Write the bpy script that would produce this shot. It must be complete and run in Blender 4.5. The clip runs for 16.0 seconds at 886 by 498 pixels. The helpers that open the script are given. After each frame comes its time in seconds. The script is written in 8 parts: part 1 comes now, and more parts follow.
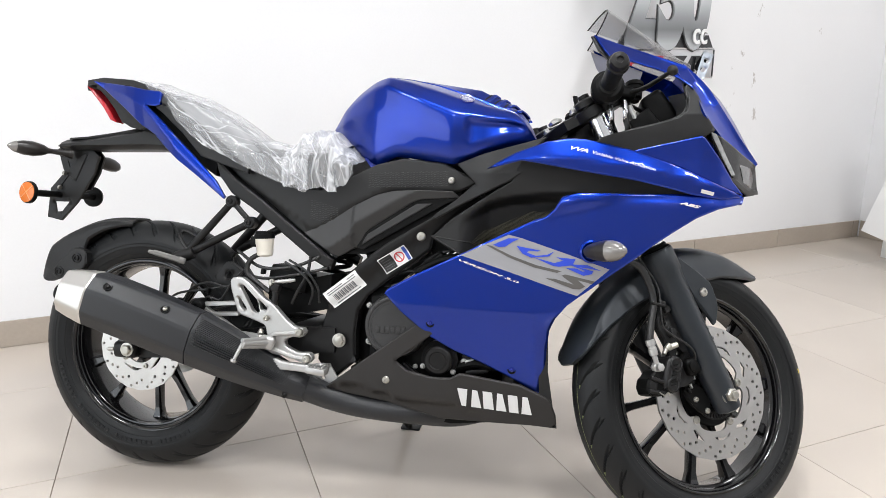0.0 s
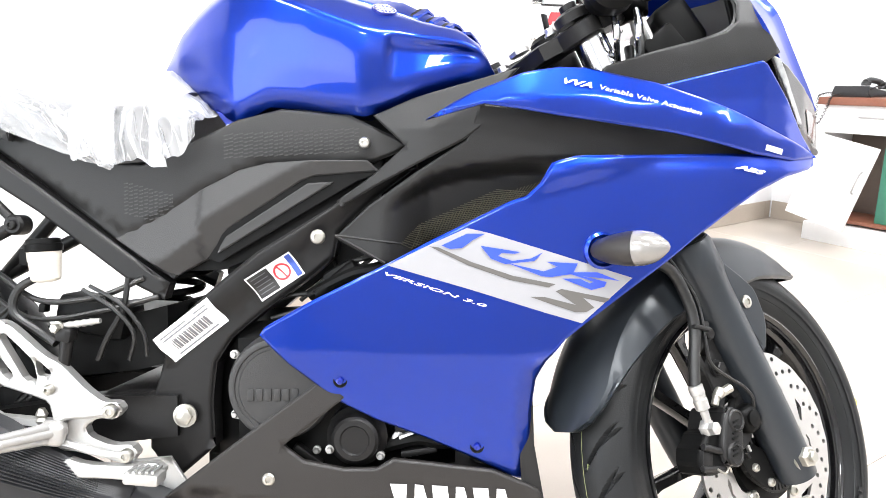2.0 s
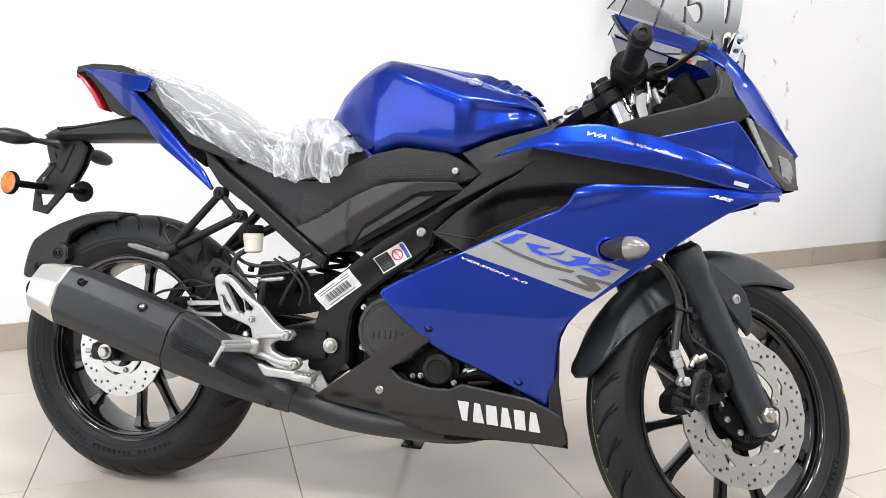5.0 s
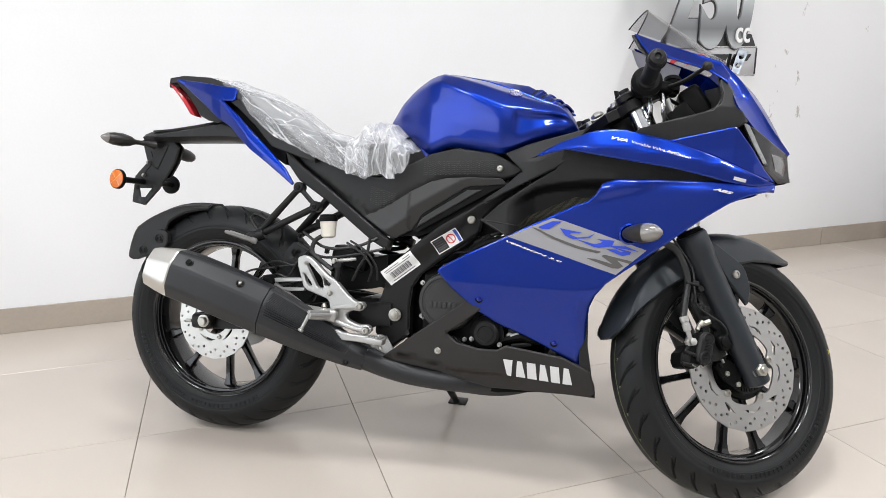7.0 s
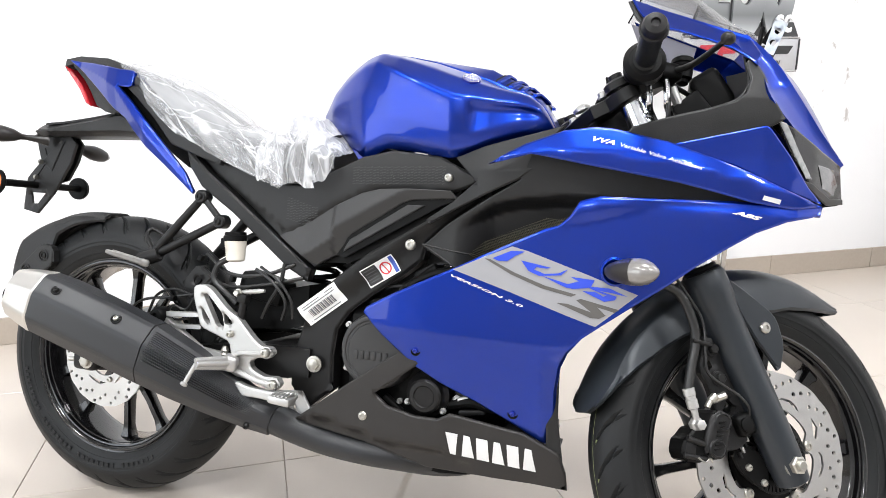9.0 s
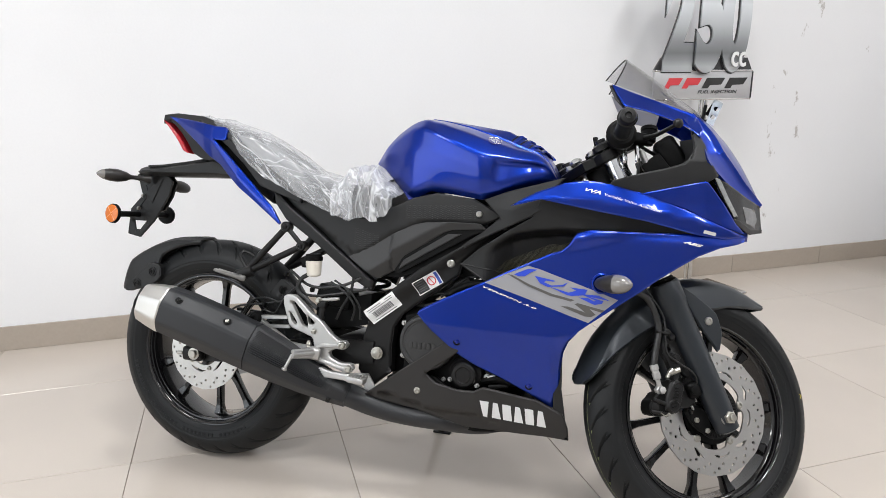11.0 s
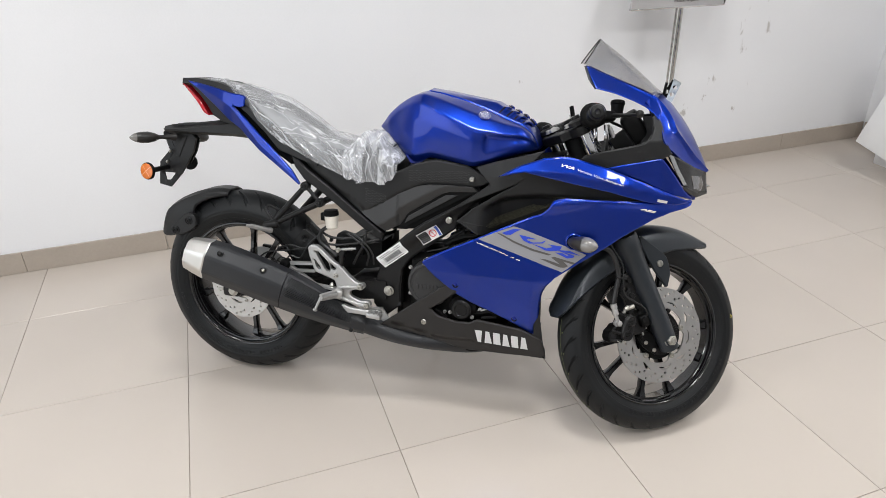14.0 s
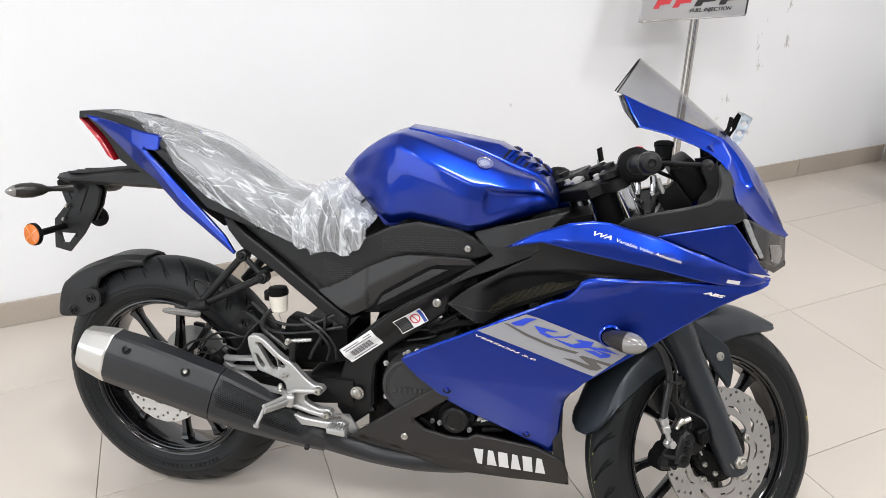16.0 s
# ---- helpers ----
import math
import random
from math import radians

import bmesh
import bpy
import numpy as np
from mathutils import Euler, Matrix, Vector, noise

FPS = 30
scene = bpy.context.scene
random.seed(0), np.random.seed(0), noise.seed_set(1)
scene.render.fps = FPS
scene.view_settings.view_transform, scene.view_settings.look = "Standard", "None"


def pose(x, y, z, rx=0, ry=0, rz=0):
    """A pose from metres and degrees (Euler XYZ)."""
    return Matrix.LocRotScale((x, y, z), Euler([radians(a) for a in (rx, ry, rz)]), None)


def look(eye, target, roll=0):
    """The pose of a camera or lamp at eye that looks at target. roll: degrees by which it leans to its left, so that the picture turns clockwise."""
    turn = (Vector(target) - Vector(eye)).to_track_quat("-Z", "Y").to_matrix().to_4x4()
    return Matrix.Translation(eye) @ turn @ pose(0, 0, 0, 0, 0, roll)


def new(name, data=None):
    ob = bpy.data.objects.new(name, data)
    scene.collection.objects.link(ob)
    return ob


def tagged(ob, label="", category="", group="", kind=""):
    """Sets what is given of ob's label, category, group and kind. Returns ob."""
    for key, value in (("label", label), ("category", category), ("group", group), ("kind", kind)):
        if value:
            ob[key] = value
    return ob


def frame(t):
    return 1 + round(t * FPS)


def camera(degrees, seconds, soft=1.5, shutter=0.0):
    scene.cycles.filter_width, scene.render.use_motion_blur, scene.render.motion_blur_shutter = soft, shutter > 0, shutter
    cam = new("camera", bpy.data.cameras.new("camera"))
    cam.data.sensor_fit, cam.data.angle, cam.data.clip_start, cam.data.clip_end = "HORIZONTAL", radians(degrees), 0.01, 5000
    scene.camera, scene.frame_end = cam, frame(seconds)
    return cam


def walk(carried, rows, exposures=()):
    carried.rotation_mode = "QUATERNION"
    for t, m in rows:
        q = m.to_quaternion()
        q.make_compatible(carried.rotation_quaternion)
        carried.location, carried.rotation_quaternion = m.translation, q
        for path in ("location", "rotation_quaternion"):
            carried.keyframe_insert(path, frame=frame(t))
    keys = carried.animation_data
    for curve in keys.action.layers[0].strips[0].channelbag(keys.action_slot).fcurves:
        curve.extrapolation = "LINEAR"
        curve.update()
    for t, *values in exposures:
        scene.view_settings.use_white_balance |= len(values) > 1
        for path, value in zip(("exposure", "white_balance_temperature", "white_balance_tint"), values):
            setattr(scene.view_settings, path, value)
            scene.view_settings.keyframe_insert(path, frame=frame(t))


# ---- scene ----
cam = camera(66.7, 16.0, soft=0.5)
PATH = [
    (0, (0.190, 0.080, 0.969), (0.023, 2.010, 0.472), -0.5),
    (0.5, (0.205, 0.171, 0.962), (0.036, 2.100, 0.461), -0.6),
    (1, (0.197, 0.269, 0.950), (0.025, 2.192, 0.430), -0.5),
    (1.5, (0.14, 0.47, 0.897), (0.143, 2.397, 0.362), -0.4),
    (2, (0.101, 0.63, 0.84), (0.285, 2.554, 0.329), -0.4),
    (2.5, (0.143, 0.736, 0.821), (0.269, 2.665, 0.305), -0.5),
    (3, (0.223, 0.795, 0.811), (0.156, 2.732, 0.319), -0.1),
    (3.5, (0.254, 0.711, 0.825), (0.106, 2.65, 0.358), 0.1),
    (4, (0.245, 0.396, 0.875), (0.045, 2.332, 0.417), -0.2),
    (4.2, (0.233, 0.282, 0.881), (0.023, 2.224, 0.451), -0.2),
    (6.3, (0.211, 0.124, 0.922), (-0.065, 2.049, 0.457), -0.2),
    (6.5, (0.197, 0.038, 0.939), (-0.085, 1.960, 0.466), -0.4),
    (7, (0.183, -0.061, 0.958), (-0.103, 1.856, 0.466), -0.7),
    (7.5, (0.181, -0.040, 0.955), (-0.104, 1.874, 0.450), -0.7),
    (8, (0.237, 0.079, 0.943), (-0.070, 1.988, 0.434), -0.9),
    (8.5, (0.290, 0.265, 0.927), (-0.053, 2.169, 0.420), -0.6),
    (9, (0.307, 0.357, 0.917), (-0.070, 2.260, 0.432), -0.1),
    (9.2, (0.301, 0.341, 0.915), (-0.083, 2.245, 0.436), -0.0),
    (11.3, (0.262, -0.080, 1.097), (-0.051, 1.828, 0.586), -0.5),
    (11.5, (0.270, -0.026, 1.098), (-0.046, 1.882, 0.586), -0.7),
    (12, (0.322, 0.116, 1.233), (0.016, 1.862, 0.305), -1.6),
    (12.5, (0.309, 0.019, 1.34), (0.021, 1.786, 0.448), -1.0),
    (13, (0.276, -0.235, 1.464), (-0.013, 1.536, 0.58), -0.9),
    (13.5, (0.243, -0.385, 1.53), (-0.029, 1.368, 0.607), -1.3),
    (14, (0.253, -0.254, 1.484), (0.001, 1.493, 0.542), -1.5),
    (14.5, (0.292, -0.083, 1.461), (0.042, 1.667, 0.526), -1.5),
    (15, (0.249, 0.074, 1.419), (0.009, 1.826, 0.485), -0.8),
    (15.5, (0.165, 0.206, 1.408), (-0.049, 1.97, 0.49), -1.1),
    (16, (0.16, 0.273, 1.396), (-0.021, 2.045, 0.486), -1.2),
]
EXPOSURE = [(0, -0.21, 6500, 10), (0.5, -0.06, 6500, 10), (1, -0.02, 6500, 10), (1.5, 0.48, 6500, 10), (2, 1.00, 6500, 10), (2.5, 1.55, 6850, 10), (3, 1.98, 7300, 10), (3.5, 1.98, 7250, 10), (4, 0.80, 6700, 10), (4.3, 0.19, 6500, 10), (6.4, -0.20, 6500, 10), (7, -0.32, 6500, 10), (8, -0.23, 6500, 10), (9, 0.20, 6500, 10), (9.3, 0.18, 6500, 10), (11.4, -0.46, 6500, 10), (12, -0.20, 6500, 10), (12.5, -0.33, 6500, 10), (13, -0.54, 6500, 10), (14.5, -0.57, 6500, 10), (15, -0.44, 6500, 10), (16, -0.29, 6500, 10)]
walk(cam, [(t, look(eye, target, roll)) for t, eye, target, roll in PATH], exposures=EXPOSURE)

# ---------------------------------------------------------------- world, light
world = bpy.data.worlds.new("world")
scene.world = world
world.use_nodes = True
wn = world.node_tree.nodes
sky = wn.new("ShaderNodeTexSky")
sky.sky_type, sky.sun_disc, sky.sun_elevation, sky.sun_rotation = "NISHITA", False, radians(48), radians(200)
world.node_tree.links.new(sky.outputs[0], wn["Background"].inputs[0])
wn["Background"].inputs[1].default_value = 0.10

# room frame: u along the long wall, v into it, origin on the wall's foot
ROOM = pose(0.136, 3.181, 0, 0, 0, 26.5)
EAST, WEST, SOUTH, HIGH = 2.5, -4.6, -4.3, 3.05


def area_lamp(name, m, sx, sy, watts, colour):
    d = bpy.data.lights.new(name, "AREA")
    d.shape, d.size, d.size_y, d.energy, d.color = "RECTANGLE", sx, sy, watts, colour
    o = new(name, d)
    o.matrix_world = m
    return o


# daylight in the unseen shop front's glazing, and unseen panels inferred from highlights
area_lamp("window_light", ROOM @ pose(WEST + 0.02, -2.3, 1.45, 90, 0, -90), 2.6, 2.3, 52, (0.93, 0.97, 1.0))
# Panel count and layout are set to even out the wall's brightness.
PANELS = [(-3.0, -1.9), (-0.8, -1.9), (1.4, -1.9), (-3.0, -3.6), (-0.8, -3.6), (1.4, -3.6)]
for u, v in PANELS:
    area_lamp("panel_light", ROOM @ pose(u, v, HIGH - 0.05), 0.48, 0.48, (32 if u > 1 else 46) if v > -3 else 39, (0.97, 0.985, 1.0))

# ---------------------------------------------------------------- materials


def mat(name, colour, rough=0.5, metal=0.0, coat=0.0, grain=0.0, grain_size=200.0, stain=0.0, stain_size=6.0, bump=0.0, spec=0.5, coat_rough=0.03, rough_var=0.0):
    m = bpy.data.materials.new(name)
    m.use_nodes = True
    nt = m.node_tree
    n, l = nt.nodes, nt.links
    b = n["Principled BSDF"]
    b.inputs["Base Color"].default_value = (*colour, 1)
    b.inputs["Roughness"].default_value = rough
    b.inputs["Metallic"].default_value = metal
    b.inputs["Coat Weight"].default_value = coat
    b.inputs["Coat Roughness"].default_value = coat_rough
    b.inputs["Specular IOR Level"].default_value = spec
    tc = n.new("ShaderNodeTexCoord")
    if grain or stain or bump or rough_var:
        fine = n.new("ShaderNodeTexNoise")
        fine.inputs["Scale"].default_value, fine.inputs["Detail"].default_value = grain_size, 4
        wide = n.new("ShaderNodeTexNoise")
        wide.inputs["Scale"].default_value, wide.inputs["Detail"].default_value = stain_size, 5
        l.new(tc.outputs["Object"], fine.inputs["Vector"])
        l.new(tc.outputs["Object"], wide.inputs["Vector"])
        add = n.new("ShaderNodeMath")
        add.operation = "MULTIPLY_ADD"
        l.new(fine.outputs["Fac"], add.inputs[0])
        add.inputs[1].default_value, add.inputs[2].default_value = 2 * grain, 1 - grain
        add2 = n.new("ShaderNodeMath")
        add2.operation = "MULTIPLY_ADD"
        l.new(wide.outputs["Fac"], add2.inputs[0])
        add2.inputs[1].default_value, add2.inputs[2].default_value = 2 * stain, -stain
        tot = n.new("ShaderNodeMath")
        tot.operation = "ADD"
        l.new(add.outputs[0], tot.inputs[0])
        l.new(add2.outputs[0], tot.inputs[1])
        mul = n.new("ShaderNodeVectorMath")
        mul.operation = "SCALE"
        mul.inputs[0].default_value = colour
        l.new(tot.outputs[0], mul.inputs["Scale"])
        l.new(mul.outputs[0], b.inputs["Base Color"])
        if rough_var:
            rv = n.new("ShaderNodeMath")
            rv.operation = "MULTIPLY_ADD"
            l.new(wide.outputs["Fac"], rv.inputs[0])
            rv.inputs[1].default_value, rv.inputs[2].default_value = 2 * rough_var, rough - rough_var
            l.new(rv.outputs[0], b.inputs["Roughness"])
        if bump:
            bp = n.new("ShaderNodeBump")
            bp.inputs["Strength"].default_value, bp.inputs["Distance"].default_value = bump, 0.001
            l.new(fine.outputs["Fac"], bp.inputs["Height"])
            l.new(bp.outputs[0], b.inputs["Normal"])
    return m


BLUE = mat("blue_paint", (0.003, 0.029, 0.315), 0.32, 0.92, 0.70, 0.12, 1400, 0.04, 9, spec=0.2, coat_rough=0.022)
def wavy(m):
    """The slight unevenness of moulded, sprayed panels, which bends what they mirror."""
    n, l = m.node_tree.nodes, m.node_tree.links
    b = n["Principled BSDF"]
    tc = n.new("ShaderNodeTexCoord")
    t = n.new("ShaderNodeTexNoise")
    t.inputs["Scale"].default_value, t.inputs["Detail"].default_value = 4.5, 0.0
    l.new(tc.outputs["Object"], t.inputs["Vector"])
    bp = n.new("ShaderNodeBump")
    bp.inputs["Strength"].default_value, bp.inputs["Distance"].default_value = 0.14, 0.010
    l.new(t.outputs["Fac"], bp.inputs["Height"])
    l.new(bp.outputs[0], b.inputs["Normal"])
    l.new(bp.outputs[0], b.inputs["Coat Normal"])
    return m


wavy(BLUE)
BLUE_DARK = mat("blue_paint_inner", (0.006, 0.02, 0.25), 0.35, 0.4, 0.6, 0.08, 1400, coat_rough=0.05)
MATTE = mat("matte_black_plastic", (0.0105, 0.0104, 0.0106), 0.46, 0, 0, 0.15, 900, 0.10, 12, 0.25, 0.33, rough_var=0.06)
MATTE_GREY = mat("charcoal_plastic", (0.0190, 0.0188, 0.0192), 0.50, 0, 0, 0.12, 900, 0.08, 12, 0.3, 0.50, rough_var=0.06)
BROWN_BLACK = mat("belly_plastic", (0.0145, 0.0128, 0.0120), 0.50, 0, 0, 0.12, 900, 0.10, 10, 0.3, 0.42, rough_var=0.06)
FRAME = mat("frame_black", (0.0085, 0.0082, 0.0083), 0.40, 0, 0.0, 0.10, 700, 0.10, 14, 0.15, 0.26, rough_var=0.05)
# Near-black of black parts; on gap fillers it stands in for shade.
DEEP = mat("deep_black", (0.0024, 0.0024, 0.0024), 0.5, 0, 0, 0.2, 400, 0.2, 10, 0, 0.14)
GUNMETAL = mat("gunmetal_paint", (0.023, 0.0275, 0.033), 0.38, 0.35, 0.1, 0.08, 1500, 0.06, 10, coat_rough=0.2)
RUBBER = mat("tyre_rubber", (0.0092, 0.0098, 0.0104), 0.48, 0, 0, 0.2, 500, 0.2, 8, 0.25, 0.24, rough_var=0.08)
RIM = mat("gloss_black_rim", (0.004, 0.004, 0.0045), 0.20, 0.0, 0.55, 0.1, 500, 0.1, 9, spec=0.35)
ALU = mat("cast_aluminium", (0.46, 0.455, 0.445), 0.44, 0.8, 0, 0.08, 600, 0.06, 20, 0.15, rough_var=0.06)
ALU_TIP = mat("satin_silver_tip", (0.62, 0.60, 0.57), 0.36, 0.9, 0, 0.05, 900, 0.05, 14, rough_var=0.05)
STEEL = mat("brake_disc_steel", (0.54, 0.53, 0.515), 0.33, 0.95, 0, 0.08, 700, 0.08, 16, 0.1, rough_var=0.06)
PEG = mat("worn_aluminium", (0.30, 0.295, 0.285), 0.48, 0.8, 0, 0.12, 500, 0.12, 24, 0.15)
CHROME = mat("chrome_tube", (0.74, 0.75, 0.77), 0.16, 1.0, 0, 0.03, 300)
BOLT = mat("zinc_bolt", (0.44, 0.425, 0.385), 0.32, 0.9, 0, 0.15, 900, 0.1, 60)
MUFF = mat("muffler_black", (0.0120, 0.0128, 0.0150), 0.44, 0.0, 0, 0.12, 800, 0.12, 10, 0.15, 0.48, rough_var=0.06)
RED = mat("red_tail_lens", (0.42, 0.012, 0.02), 0.18, 0, 0.5, 0.1, 200)
ORANGE = mat("amber_reflector", (0.62, 0.15, 0.012), 0.25, 0, 0.4, 0.25, 180, 0.1, 30, 0.4)
SMOKE = mat("signal_smoke_lens", (0.016, 0.014, 0.013), 0.38, 0, 0.0, 0.1, 200)
CLEAR = mat("clear_lens", (0.22, 0.21, 0.20), 0.22, 0.3, 0.3, 0.06, 160, 0.10, 60)
REFLECTOR = mat("lamp_reflector", (0.22, 0.22, 0.225), 0.16, 0.7, 0.6, 0.3, 160, 0.5, 40)
LAMP_DARK = mat("lamp_bezel", (0.010, 0.010, 0.011), 0.25, 0.0, 0.3, 0.1, 200)
RESERVOIR = mat("white_reservoir", (0.72, 0.68, 0.60), 0.35, 0, 0, 0.05, 200, 0.05, 40)
DECAL = mat("grey_decal", (0.27, 0.27, 0.285), 0.35, 0.1, 0.6, 0.04, 900, 0.03, 12)
GRILLE_WIRE = mat("grille_wire", (0.070, 0.064, 0.042), 0.5, 0.3, 0, 0.2, 300)
PALE_SHEET = mat("pale_sheet_grey", (0.46, 0.45, 0.50), 0.5, 0, 0, 0.05, 300, 0.06, 20)
DECAL_DARK = mat("dark_grey_decal", (0.085, 0.08, 0.075), 0.35, 0.1, 0.6, 0.04, 900)
DECAL_BLUE = mat("blue_decal", (0.02, 0.06, 0.55), 0.3, 0.2, 0.8, 0.05, 900)
LETTER = mat("silver_letter", (0.62, 0.62, 0.62), 0.35, 0.2, 0.2, 0.05, 900)
WHITE = mat("white_print", (0.78, 0.78, 0.77), 0.4, 0, 0, 0.03, 300)
GREY_INK = mat("faded_grey_ink", (0.16, 0.16, 0.17), 0.6)
INK = mat("black_print", (0.02, 0.02, 0.02), 0.5, 0, 0, 0.1, 300)
RED_INK = mat("red_print", (0.55, 0.04, 0.05), 0.45, 0, 0, 0.05, 300)
BLUE_INK = mat("blue_print", (0.04, 0.08, 0.35), 0.45, 0, 0, 0.05, 300)
SEAT = mat("black_vinyl", (0.012, 0.012, 0.013), 0.5, 0, 0, 0.15, 500, 0.1, 12, 0.4)
YELLOW = mat("yellow_mark", (0.55, 0.45, 0.06), 0.6, 0, 0, 0.2, 400)
CHALK = mat("pale_mark", (0.35, 0.45, 0.45), 0.7, 0, 0, 0.2, 400)
TREAD_PAINT = mat("tread_paint", (0.20, 0.23, 0.10), 0.7, 0, 0, 0.4, 300)
WIRE = mat("cable_black", (0.007, 0.007, 0.007), 0.42, 0, 0, 0.1, 500)


def grazing(n, l, low, high, bump=None):
    """Gloss weight from low face-on to high edge-on, the same from either side."""
    w = n.new("ShaderNodeLayerWeight")
    w.inputs["Blend"].default_value = 0.5
    if bump:
        l.new(bump.outputs[0], w.inputs["Normal"])
    p = n.new("ShaderNodeMath")
    p.operation = "POWER"
    l.new(w.outputs["Facing"], p.inputs[0])
    p.inputs[1].default_value = 3.5
    r = n.new("ShaderNodeMapRange")
    r.inputs["To Min"].default_value, r.inputs["To Max"].default_value = low, high
    l.new(p.outputs[0], r.inputs["Value"])
    return r


def film_material(name, bunched=False):
    """Thin clear polythene: mostly see-through, milky and glossy along its folds."""
    m = bpy.data.materials.new(name)
    m.use_nodes = True
    n, l = m.node_tree.nodes, m.node_tree.links
    n.remove(n["Principled BSDF"])
    tc = n.new("ShaderNodeTexCoord")

    def way(rotation, stretch):
        mp = n.new("ShaderNodeMapping")
        mp.vector_type = "TEXTURE"
        mp.inputs["Scale"].default_value = (stretch, 1, 1)
        mp.inputs["Rotation"].default_value = rotation
        l.new(tc.outputs["Object"], mp.inputs[0])
        return mp

    def plus(a, b):
        m2 = n.new("ShaderNodeMath")
        l.new(a.outputs[0], m2.inputs[0])
        l.new(b.outputs[0], m2.inputs[1])
        return m2

    def creases(scale, wide, high, warp, along):
        t = n.new("ShaderNodeTexNoise")
        t.inputs["Scale"].default_value, t.inputs["Detail"].default_value, t.inputs["Distortion"].default_value = scale, 2.0, warp
        l.new(along.outputs[0], t.inputs["Vector"])
        a = n.new("ShaderNodeMath")
        a.operation = "SUBTRACT"
        a.inputs[1].default_value = 0.5
        l.new(t.outputs["Fac"], a.inputs[0])
        b = n.new("ShaderNodeMath")
        b.operation = "ABSOLUTE"
        l.new(a.outputs[0], b.inputs[0])
        r = n.new("ShaderNodeMapRange")
        r.inputs["From Min"].default_value, r.inputs["From Max"].default_value = 0.0, wide
        r.inputs["To Min"].default_value, r.inputs["To Max"].default_value = high, 0.0
        l.new(b.outputs[0], r.inputs["Value"])
        return r

    if bunched:
        ways = ((way((0.1, 1.5, 0.1), 7.0), 20, 0.030, 0.34), (way((-0.2, 1.25, 0.3), 7.0), 28, 0.022, 0.28), (way((0.2, 1.75, -0.3), 6.0), 34, 0.014, 0.24))
    else:
        ways = ((way((0.0, 0.62, 0.08), 10.0), 19, 0.016, 0.36), (way((0.15, 0.90, -0.15), 8.0), 30, 0.010, 0.28), (way((-0.1, 0.30, 0.2), 8.0), 24, 0.010, 0.30))
    ridge = None
    for along, scale, wide, high in ways:
        c = creases(scale, wide, high, 0.05, along)
        ridge = c if ridge is None else plus(ridge, c)
    # thicker and thinner layers
    cloud = n.new("ShaderNodeTexNoise")
    cloud.inputs["Scale"].default_value, cloud.inputs["Detail"].default_value = (26, 3) if bunched else (11, 3)
    l.new(ways[0][0].outputs[0], cloud.inputs["Vector"])
    layer = n.new("ShaderNodeMapRange")
    layer.inputs["From Min"].default_value, layer.inputs["From Max"].default_value = 0.3, 0.7
    layer.inputs["To Min"].default_value, layer.inputs["To Max"].default_value = (0.16, 0.46) if bunched else (0.12, 0.40)
    l.new(cloud.outputs["Fac"], layer.inputs["Value"])
    haze = plus(ridge, layer)
    haze.use_clamp = True
    bump = n.new("ShaderNodeBump")
    bump.inputs["Strength"].default_value, bump.inputs["Distance"].default_value = 0.6, 0.002
    l.new(ridge.outputs[0], bump.inputs["Height"])
    clear = n.new("ShaderNodeBsdfTransparent")
    clear.inputs[0].default_value = (0.97, 0.97, 0.98, 1)
    milk = n.new("ShaderNodeBsdfPrincipled")
    milk.inputs["Base Color"].default_value = (0.82, 0.83, 0.85, 1)
    milk.inputs["Roughness"].default_value = 0.42 if bunched else 0.30
    milk.inputs["Specular IOR Level"].default_value = 0.7
    l.new(bump.outputs[0], milk.inputs["Normal"])
    gloss = n.new("ShaderNodeBsdfGlossy")
    gloss.inputs["Roughness"].default_value = 0.30 if bunched else 0.18
    l.new(bump.outputs[0], gloss.inputs["Normal"])
    fr = grazing(n, l, 0.03, 0.26 if bunched else 0.50, bump)
    a = n.new("ShaderNodeMixShader")
    l.new(haze.outputs[0], a.inputs[0])
    l.new(clear.outputs[0], a.inputs[1])
    l.new(milk.outputs[0], a.inputs[2])
    b = n.new("ShaderNodeMixShader")
    l.new(fr.outputs[0], b.inputs[0])
    l.new(a.outputs[0], b.inputs[1])
    l.new(gloss.outputs[0], b.inputs[2])
    l.new(b.outputs[0], n["Material Output"].inputs[0])
    return m


def glass_material(name, tint, ior=1.5, rough=0.02):
    """A thin tinted pane: see-through with gloss by Fresnel."""
    m = bpy.data.materials.new(name)
    m.use_nodes = True
    n, l = m.node_tree.nodes, m.node_tree.links
    n.remove(n["Principled BSDF"])
    clear = n.new("ShaderNodeBsdfTransparent")
    clear.inputs[0].default_value = (*tint, 1)
    gloss = n.new("ShaderNodeBsdfGlossy")
    gloss.inputs["Roughness"].default_value = rough
    fr = grazing(n, l, 0.04, 0.6)
    mix = n.new("ShaderNodeMixShader")
    l.new(fr.outputs[0], mix.inputs[0])
    l.new(clear.outputs[0], mix.inputs[1])
    l.new(gloss.outputs[0], mix.inputs[2])
    l.new(mix.outputs[0], n["Material Output"].inputs[0])
    return m


FILM = film_material("clear_polythene")
FILM_BUNCH = film_material("bunched_polythene", True)
SCREEN = glass_material("smoked_screen", (0.87, 0.87, 0.875))
GLASS = glass_material("window_glass", (0.95, 0.97, 0.97))


